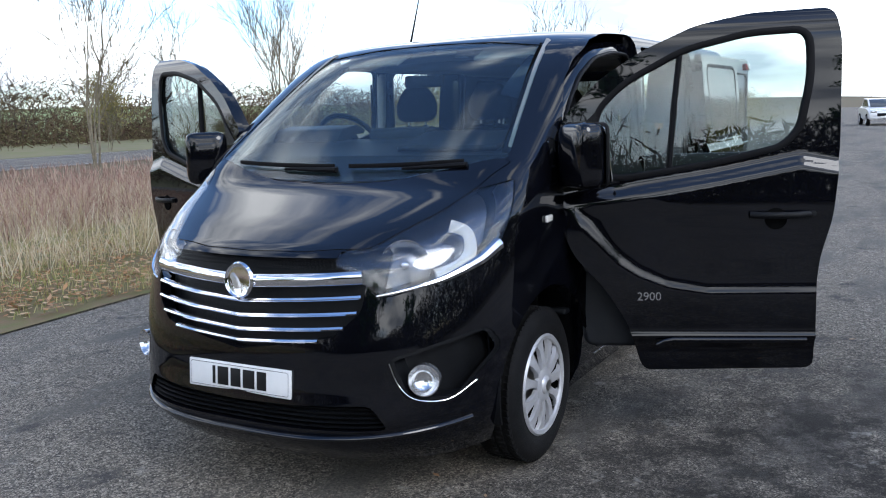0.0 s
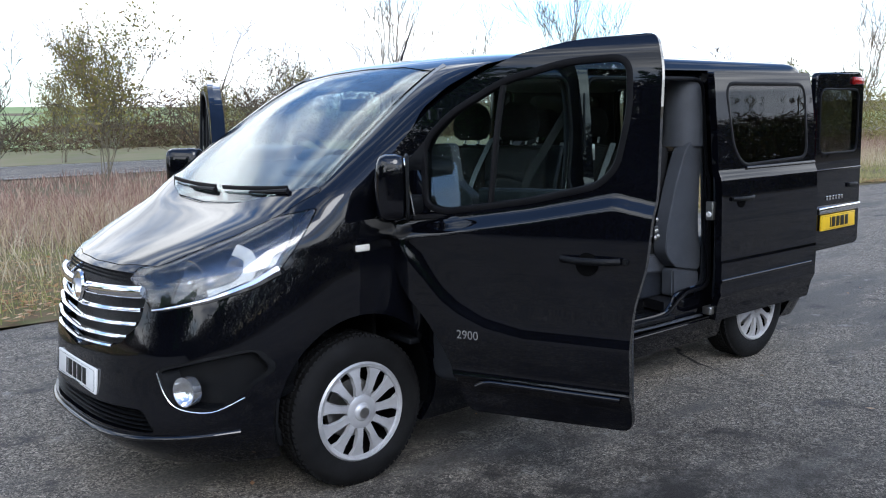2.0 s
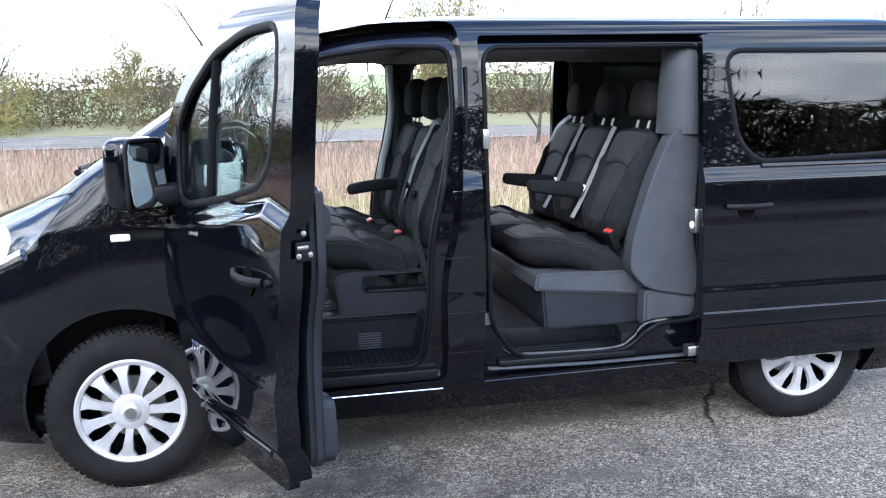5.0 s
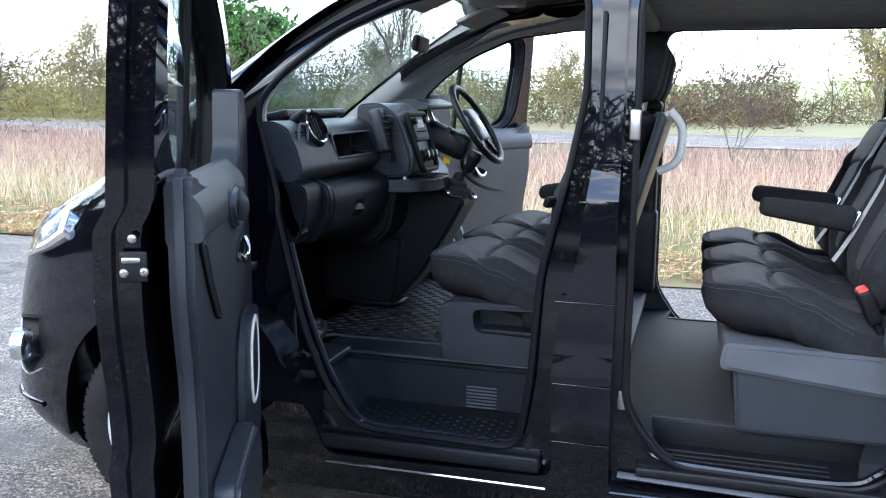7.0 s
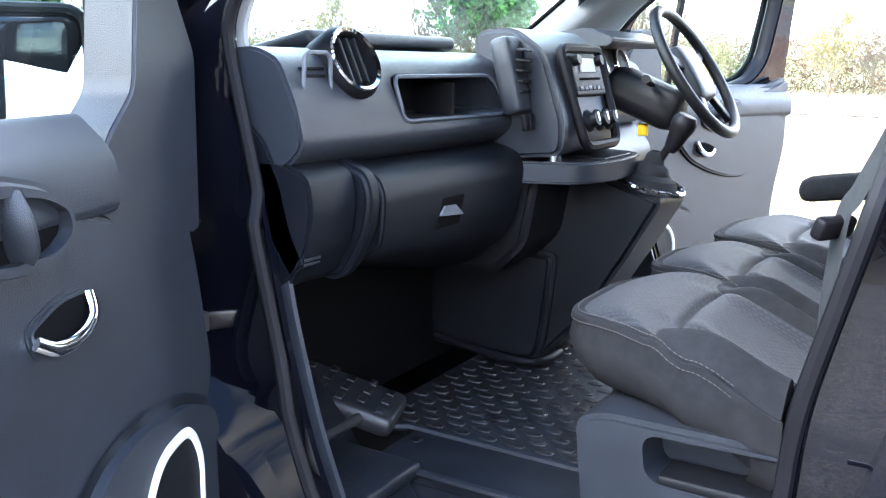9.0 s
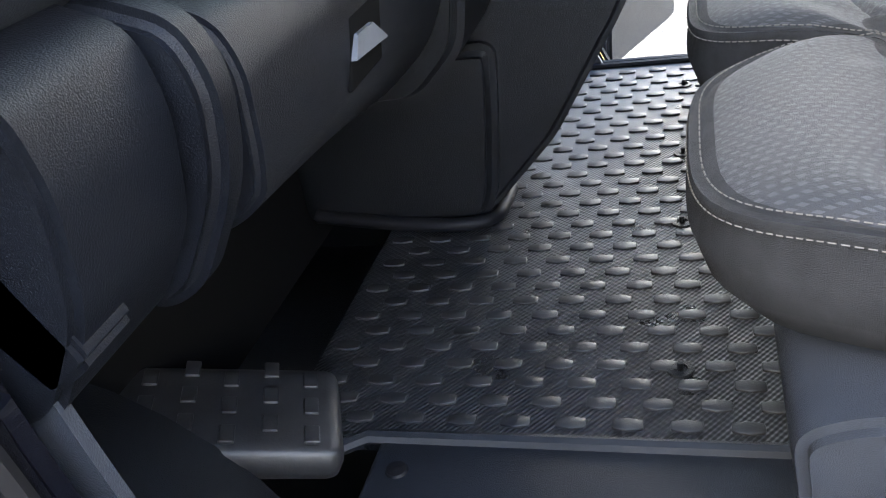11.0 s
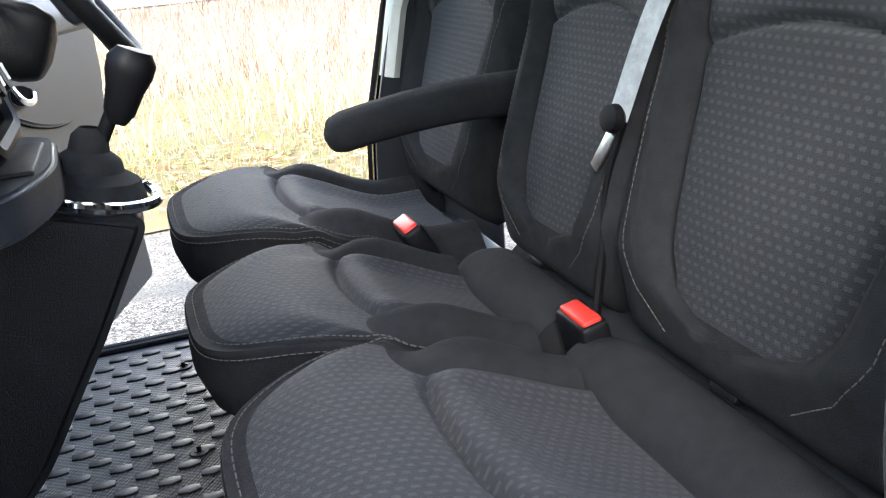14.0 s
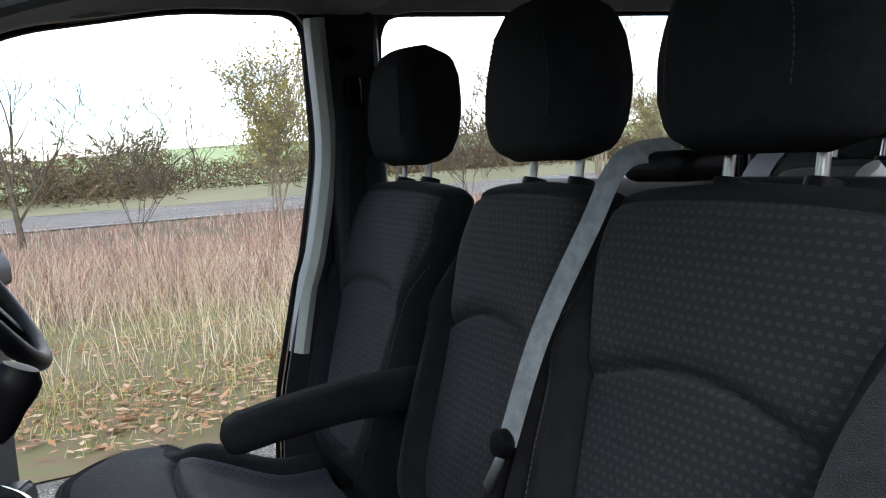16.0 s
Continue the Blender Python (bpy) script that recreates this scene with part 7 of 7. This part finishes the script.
# ---- dashboard ----
dash = empty("dashboard", (0.35, 0, 0.80), "dark grey moulded dashboard with chrome-ringed vents", "dashboard")
PROF = round_poly([(-0.10, 1.24), (0.02, 1.325), (0.28, 1.385), (0.405, 1.395), (0.455, 1.375), (0.49, 1.30), (0.505, 1.235), (0.475, 1.205), (0.44, 1.19), (0.30, 0.95), (0.05, 0.95)], 0.02, 4)
db = prism(PROF, "y", -0.845, 0.845)
tray = round_poly([(-0.545, 1.262), (-0.555, 1.345), (-0.175, 1.345), (-0.13, 1.262)], 0.025, 4)
db = cut(db, prism(tray, "x", 0.33, 0.60))
part("dash_top", bevelled(db, 0.006, 2, 40), TRIM, dash, "grey moulded dash with an open tray")
part("tray_rim", tube([(np.interp(z, [1.2, 1.3, 1.38], [0.497, 0.489, 0.462]) + 0.003, y, z) for y, z in tray], 0.0045, 6, True), TRIM_MID, dash)
part("tray_back", prism(offset_poly(tray, 0.01), "x", 0.325, 0.332), PLASTIC, dash)
part("tray_divider", rbox(0.10, 0.006, 0.07, 0.002, 1, (0.39, -0.27, 1.295)), PLASTIC, dash)
part("pad", moved(rbox(0.30, 0.52, 0.03, 0.012, 4), pose(0.22, -0.40, 1.385, 0, -12, 0)), TRIM, dash)


def slanted(bm, y0, left, right):
    """Draws the sides of a moulding in towards its foot."""
    for v in bm.verts:
        d = max(0.0, 1.19 - v.co.z)
        v.co.y += d * (left if v.co.y < y0 else right)
    return bm


lid = prism(round_poly([(0.475, 1.195), (0.530, 1.172), (0.542, 1.14), (0.536, 1.06), (0.505, 0.985), (0.43, 0.92), (0.34, 0.885), (0.28, 0.95), (0.40, 1.19)], 0.035, 5), "y", -0.676, -0.115)
for v in lid.verts:
    if v.co.y < -0.4:
        v.co.z += 0.105 * max(0.0, 1.05 - v.co.z) / 0.165
# Lid and mouldings here use the trim darkened for footwell shade.
glove = part("glovebox", slanted(bevelled(lid, 0.012, 3), -0.4, 0.02, -0.12), SHADED_DASH, dash, "closed glovebox lid")
# Flush black plate; the pocket's shade is colour, not depth.
part("latch_shade", moved(rbox(0.008, 0.090, 0.062, 0.004, 2, fn=lambda v: Vector((v.x, v.y + 0.25 * v.z, v.z))), pose(0.5345, -0.440, 1.085, 0, 4, 0)), GAP, glove, "black plate for the shaded latch pocket")
part("latch_flap", prism([(-0.486, 1.080), (-0.470, 1.098), (-0.430, 1.096), (-0.398, 1.073)], "x", 0.5385, 0.5435), LATCH, glove, "slanting latch flap")
flange = prism(round_poly([(0.46, 1.212), (0.532, 1.186), (0.546, 1.145), (0.536, 1.08), (0.492, 1.005), (0.455, 0.985), (0.36, 1.02), (0.36, 1.19)], 0.03, 5), "y", -0.722, -0.682)
part("lid_flange", bevelled(flange, 0.010, 3), SHADED_DASH, dash, "raised moulding beside the glovebox")
side = prism(round_poly([(0.45, 1.215), (0.515, 1.190), (0.524, 1.14), (0.512, 1.07), (0.470, 1.005), (0.43, 0.99), (0.30, 1.02), (0.26, 1.19)], 0.02), "y", -0.850, -0.726)
part("lower_panel", bevelled(side, 0.006, 2), SHADED_DASH, dash)
kick = bevelled(prism(round_poly([(0.36, 1.30), (0.425, 1.245), (0.462, 1.17), (0.480, 1.10), (0.507, 1.045), (0.474, 1.022), (0.42, 1.10), (0.36, 1.25)], 0.008, 2), "y", -0.850, -0.800), 0.005, 2)
part("kick_trim", kick, SHADED_DASH, dash, "grey strip between dash and door seal")
part("lower_panel", bevelled(prism(round_poly([(0.45, 1.20), (0.52, 1.12), (0.46, 0.85), (0.30, 0.80), (0.25, 1.1)], 0.03), "y", 0.36, 0.845), 0.012, 2), TRIM, dash)
vent = part("round_vent", lathe_on([(0.066, -0.03), (0.068, 0.02), (0.060, 0.032), (0.050, 0.03), (0.046, 0.0), (0.0, -0.01)], (0.446, -0.662, 1.362), (0.90, -0.05, 0.42), 36), SEAL, dash, "round air vent with a chrome ring")
part("vent_ring", lathe_on([(0.062, 0.026), (0.058, 0.036), (0.052, 0.033)], (0.446, -0.662, 1.362), (0.90, -0.05, 0.42), 36), CHROME, vent)
for k in (-0.02, 0.0, 0.02):
    part("vent_fin", moved(rbox(0.006, 0.084, 0.02, 0.002, 1), Matrix.Translation((0.446, -0.662, 1.362)) @ Vector((0.90, -0.05, 0.42)).to_track_quat("Z", "Y").to_matrix().to_4x4() @ Matrix.Translation((k, 0, 0.018))), PLASTIC, vent)
for k in range(7):
    part("louvre", rbox(0.02, 0.06, 0.006, 0.002, 1, (0.458 - 0.002 * k + 0.012, -0.772, 1.287 + k * 0.0120)), SEAL, dash)
part("louvre_frame", tube([(0.475, y, z) for y, z in round_poly([(-0.81, 1.285), (-0.735, 1.285), (-0.735, 1.385), (-0.80, 1.385)], 0.015)], 0.004, 6, True), TRIM_MID, dash)

stack = part("radio_console", bevelled(prism(round_poly([(0.40, 1.445), (0.50, 1.452), (0.575, 1.40), (0.63, 1.24), (0.625, 1.17), (0.40, 1.15)], 0.03, 4), "y", -0.115, 0.235), 0.02, 3), TRIM, dash, "raised centre console with radio and heater knobs")
SM = Matrix.Translation((0.612, 0.06, 1.30)) @ pose(0, 0, 0, 0, -17, 0)
part("stack_frame", moved(tube([(0.006, y, z) for y, z in round_poly([(-0.10, -0.12), (0.10, -0.12), (0.12, 0.11), (-0.12, 0.11)], 0.03)], 0.012, 8, True), SM), SEAL, stack)
part("radio", moved(rbox(0.018, 0.175, 0.095, 0.006, 2, (0.004, 0, 0.045)), SM), PLASTIC, stack, "radio with a small pale display")
part("radio_display", moved(rbox(0.004, 0.085, 0.032, 0.001, 1, (0.0145, 0.0, 0.068)), SM), PALE_TRIM, stack)
part("cd_slot", moved(rbox(0.004, 0.12, 0.005, 0.001, 1, (0.0145, 0, 0.036)), SM), GAP, stack)
for k in range(6):
    part("radio_key", moved(rbox(0.006, 0.02, 0.010, 0.002, 1, (0.014, -0.0625 + k * 0.025, 0.014)), SM), TRIM_MID, stack)
for sd in (-1, 1):
    part("radio_knob", moved(lathe_on([(0.013, 0.0), (0.012, 0.016), (0.0, 0.017)], (0.012, sd * 0.068, 0.078), (1, 0, 0), 18), SM), SEAL, stack)
for k in (-1, 0, 1):
    kn = part("heater_knob", moved(lathe_on([(0.026, 0.0), (0.025, 0.006), (0.018, 0.012), (0.016, 0.026), (0.0, 0.028)], (0.008, k * 0.056, -0.062), (1, 0, 0), 24), SM), SEAL, stack)
    part("knob_mark", moved(rbox(0.003, 0.003, 0.02, 0.0005, 1, (0.037, k * 0.056, -0.058)), SM), WHITE_PLATE, kn)
for k in range(5):
    part("side_louvre", moved(rbox(0.02, 0.045, 0.006, 0.002, 1), pose(0.545 + 0.0, -0.15, 1.40 - k * 0.022, 0, 10, 0)), SEAL, stack)
part("vent_surround", moved(rbox(0.05, 0.07, 0.17, 0.015, 3), pose(0.515, -0.15, 1.345, 0, -14, 0)), TRIM, stack)
for k in range(2):
    part("switch", moved(rbox(0.012, 0.02, 0.035, 0.003, 1), pose(0.56, -0.165 + k * 0.027, 1.245, 0, -10, 0)), SEAL, stack)
cup = part("cup_shelf", bevelled(prism(round_poly([(0.45, -0.16), (0.66, -0.08), (0.70, 0.05), (0.69, 0.25), (0.60, 0.30), (0.45, 0.30)], 0.05, 5), "z", 1.105, 1.155), 0.012, 3), TRIM, dash, "shelf with a lighter socket")
part("lighter", lathe([(0.018, 0.0), (0.019, 0.016), (0.014, 0.02), (0.0, 0.021)], 20, pose(0.58, -0.055, 1.155)), CHROME, cup)
part("shelf_mat", moved(rbox(0.09, 0.17, 0.006, 0.003, 2), pose(0.635, 0.10, 1.157)), PLASTIC, cup)
part("console_foot", tube(bez([(0.18, 0.085, 0.63), (0.33, 0.082, 0.612), (0.44, 0.088, 0.604), (0.487, 0.12, 0.602), (0.495, 0.22, 0.602)], 6), 0.012, 10), SEAL, dash, "glossy foot of the console")
# Console pieces take near-black plastic to carry the footwell's shade.
part("console", bevelled(prism(round_poly([(0.15, 0.60), (0.475, 0.60), (0.497, 0.65), (0.515, 0.79), (0.525, 0.90), (0.15, 0.90)], 0.03), "y", 0.095, 0.34), 0.018, 3), PLASTIC, dash, "dark lower console")
part("console_front", bevelled(prism(round_poly([(0.25, 0.87), (0.455, 0.88), (0.525, 0.95), (0.555, 1.12), (0.25, 1.12)], 0.03), "y", -0.085, 0.30), 0.018, 3), PLASTIC, dash, "dark panel below the shelf")
gear = part("gear_console", bevelled(prism(round_poly([(0.40, 0.60), (0.480, 0.605), (0.598, 0.733), (0.690, 0.885), (0.700, 0.90), (0.755, 1.0), (0.785, 1.055), (0.60, 1.11), (0.42, 1.05)], 0.025), "y", 0.125, 0.365), 0.02, 3), PLASTIC, dash, "gear lever console")
part("gaiter_ring", tube([(0.715 + 0.085 * math.cos(a), 0.225 + 0.10 * math.sin(a), 1.082 - 0.022 * math.cos(a)) for a in [2 * math.pi * k / 32 for k in range(32)]], 0.008, 8, True), CHROME, gear, "chrome gaiter ring")
part("gaiter", lathe([(0.075, -0.005), (0.065, 0.02), (0.045, 0.03), (0.04, 0.045), (0.026, 0.055), (0.022, 0.075), (0.012, 0.085)], 24, pose(0.715, 0.225, 1.08, 0, 12, 0)), CLOTH, gear, "black gaiter")
part("gear_stick", tube([(0.73, 0.225, 1.12), (0.765, 0.222, 1.18)], 0.010, 10), SEAL, gear)
part("gear_knob", lathe([(0.012, -0.045), (0.020, -0.03), (0.024, 0.0), (0.030, 0.02), (0.031, 0.038), (0.022, 0.052), (0.0, 0.055)], 24, pose(0.785, 0.22, 1.205, 0, 24, 0)), SEAL, gear, "black gear knob")
part("cluster_hood", bevelled(prism(round_poly([(0.28, 1.36), (0.34, 1.45), (0.48, 1.47), (0.56, 1.44), (0.54, 1.42), (0.44, 1.42), (0.42, 1.36)], 0.02, 3), "y", 0.36, 0.79), 0.012, 3), TRIM, dash, "hood over the instruments")
part("cluster_face", moved(rbox(0.012, 0.36, 0.13, 0.02, 2), pose(0.455, 0.575, 1.37, 0, -20, 0)), SEAL, dash)
for k in (0.485, 0.665):
    part("dial_ring", lathe_on([(0.052, 0.0), (0.050, 0.012), (0.046, 0.012), (0.045, 0.0)], (0.463, k, 1.37), (1, 0, 0.36), 28), CHROME, dash)
part("column_shroud", moved(rbox(0.24, 0.12, 0.12, 0.04, 4), pose(0.58, 0.565, 1.28, 0, 22, 0)), PLASTIC, dash)
part("stalk", tube([(0.62, 0.50, 1.32), (0.635, 0.40, 1.335)], [0.009, 0.012], 10), SEAL, dash)
part("yellow_tag", rbox(0.03, 0.008, 0.035, 0.003, 1, (0.58, 0.56, 1.19)), YELLOW_PLATE, dash)
under(dash)

wheel_m = Matrix.Translation((0.70, 0.575, 1.345)) @ Vector((0.80, 0.0, 0.52)).to_track_quat("Z", "Y").to_matrix().to_4x4()
steer = tagged(link("steering_wheel", tube([wheel_m @ Vector((0.195 * math.cos(a), 0.195 * math.sin(a), 0.02)) for a in [2 * math.pi * k / 48 for k in range(48)]], 0.0155, 12, True), PLASTIC), "black four-spoke steering wheel", "steering wheel")
part("airbag_pad", moved(rbox(0.15, 0.17, 0.05, 0.022, 5, fn=lambda v: Vector((v.x, v.y, v.z + 0.012 * (1 - (v.length / 0.12) ** 2)))), wheel_m), TRIM, steer, "grey centre pad")
part("centre_badge", lathe([(0.022, 0.032), (0.024, 0.036), (0.0, 0.038)], 20, wheel_m), CHROME, steer)
for a in (20, 160, 235, 305):
    q = wheel_m @ pose(0, 0, 0, 0, 0, a)
    part("spoke", moved(rbox(0.13, 0.032, 0.018, 0.006, 2, (0.12, 0, 0.008)), q), PLASTIC, steer)
tagged(part("mirror_inside", moved(rbox(0.03, 0.22, 0.065, 0.02, 3), pose(0.62, 0.02, 1.68, 0, 8, 6)), SEAL, van), "interior mirror")
dl = part("dome_lamp", rbox(0.20, 0.14, 0.035, 0.012, 3, (0.93, 0.0, 1.835)), HEADLINER, van, "roof lamp unit")
part("lamp_lens", rbox(0.07, 0.05, 0.008, 0.003, 2, (0.97, -0.02, 1.816)), WHITE_PLATE, dl)
for s in (-1, 1):
    part("sun_visor", moved(rbox(0.17, 0.38, 0.02, 0.008, 3), pose(0.78, s * 0.42, 1.812, 0, -22, 0)), HEADLINER, van)

# pale inner edge of the driver's door opening
edge = bez([(1.306, 0, 1.08), (1.336, 0, 1.231), (1.372, 0, 1.40), (1.386, 0, 1.52), (1.380, 0, 1.66), (1.374, 0, 1.77)], 6)
part("pillar_edge", tube([(p.x + 0.010, side_y(p.x, p.z) - 0.092, p.z) for p in edge], 0, 8, flat=(0.022, 0.034, (0, 1, 0))), PALE_TRIM, van, "pale cream pillar edge trim")

# windscreen pillar covers
for s in (-1, 1):
    pth = []
    for k in range(13):
        z = 1.33 + 0.49 * k / 12
        y = np.interp(z, [1.315, 1.822], [0.795, 0.665]) + 0.028
        pth.append((nose_x(y, z) + 0.075, s * (y - 0.045), z))
    # Strip behind the glass, placed to hide the pillar cover from the camera.
    part("screen_border", tube([(x - 0.045, y + s * 0.030, z) for x, y, z in pth], 0, 8, flat=(0.066, 0.002, (-0.6, s * 0.4, 0.7))), GAP, van, "black border of the windscreen")
    part("pillar_cover", tube(pth, 0, 12, flat=(0.050, 0.020, (-0.25, s * 0.95, 0.2))), PILLAR, van, "pale grey windscreen pillar cover")
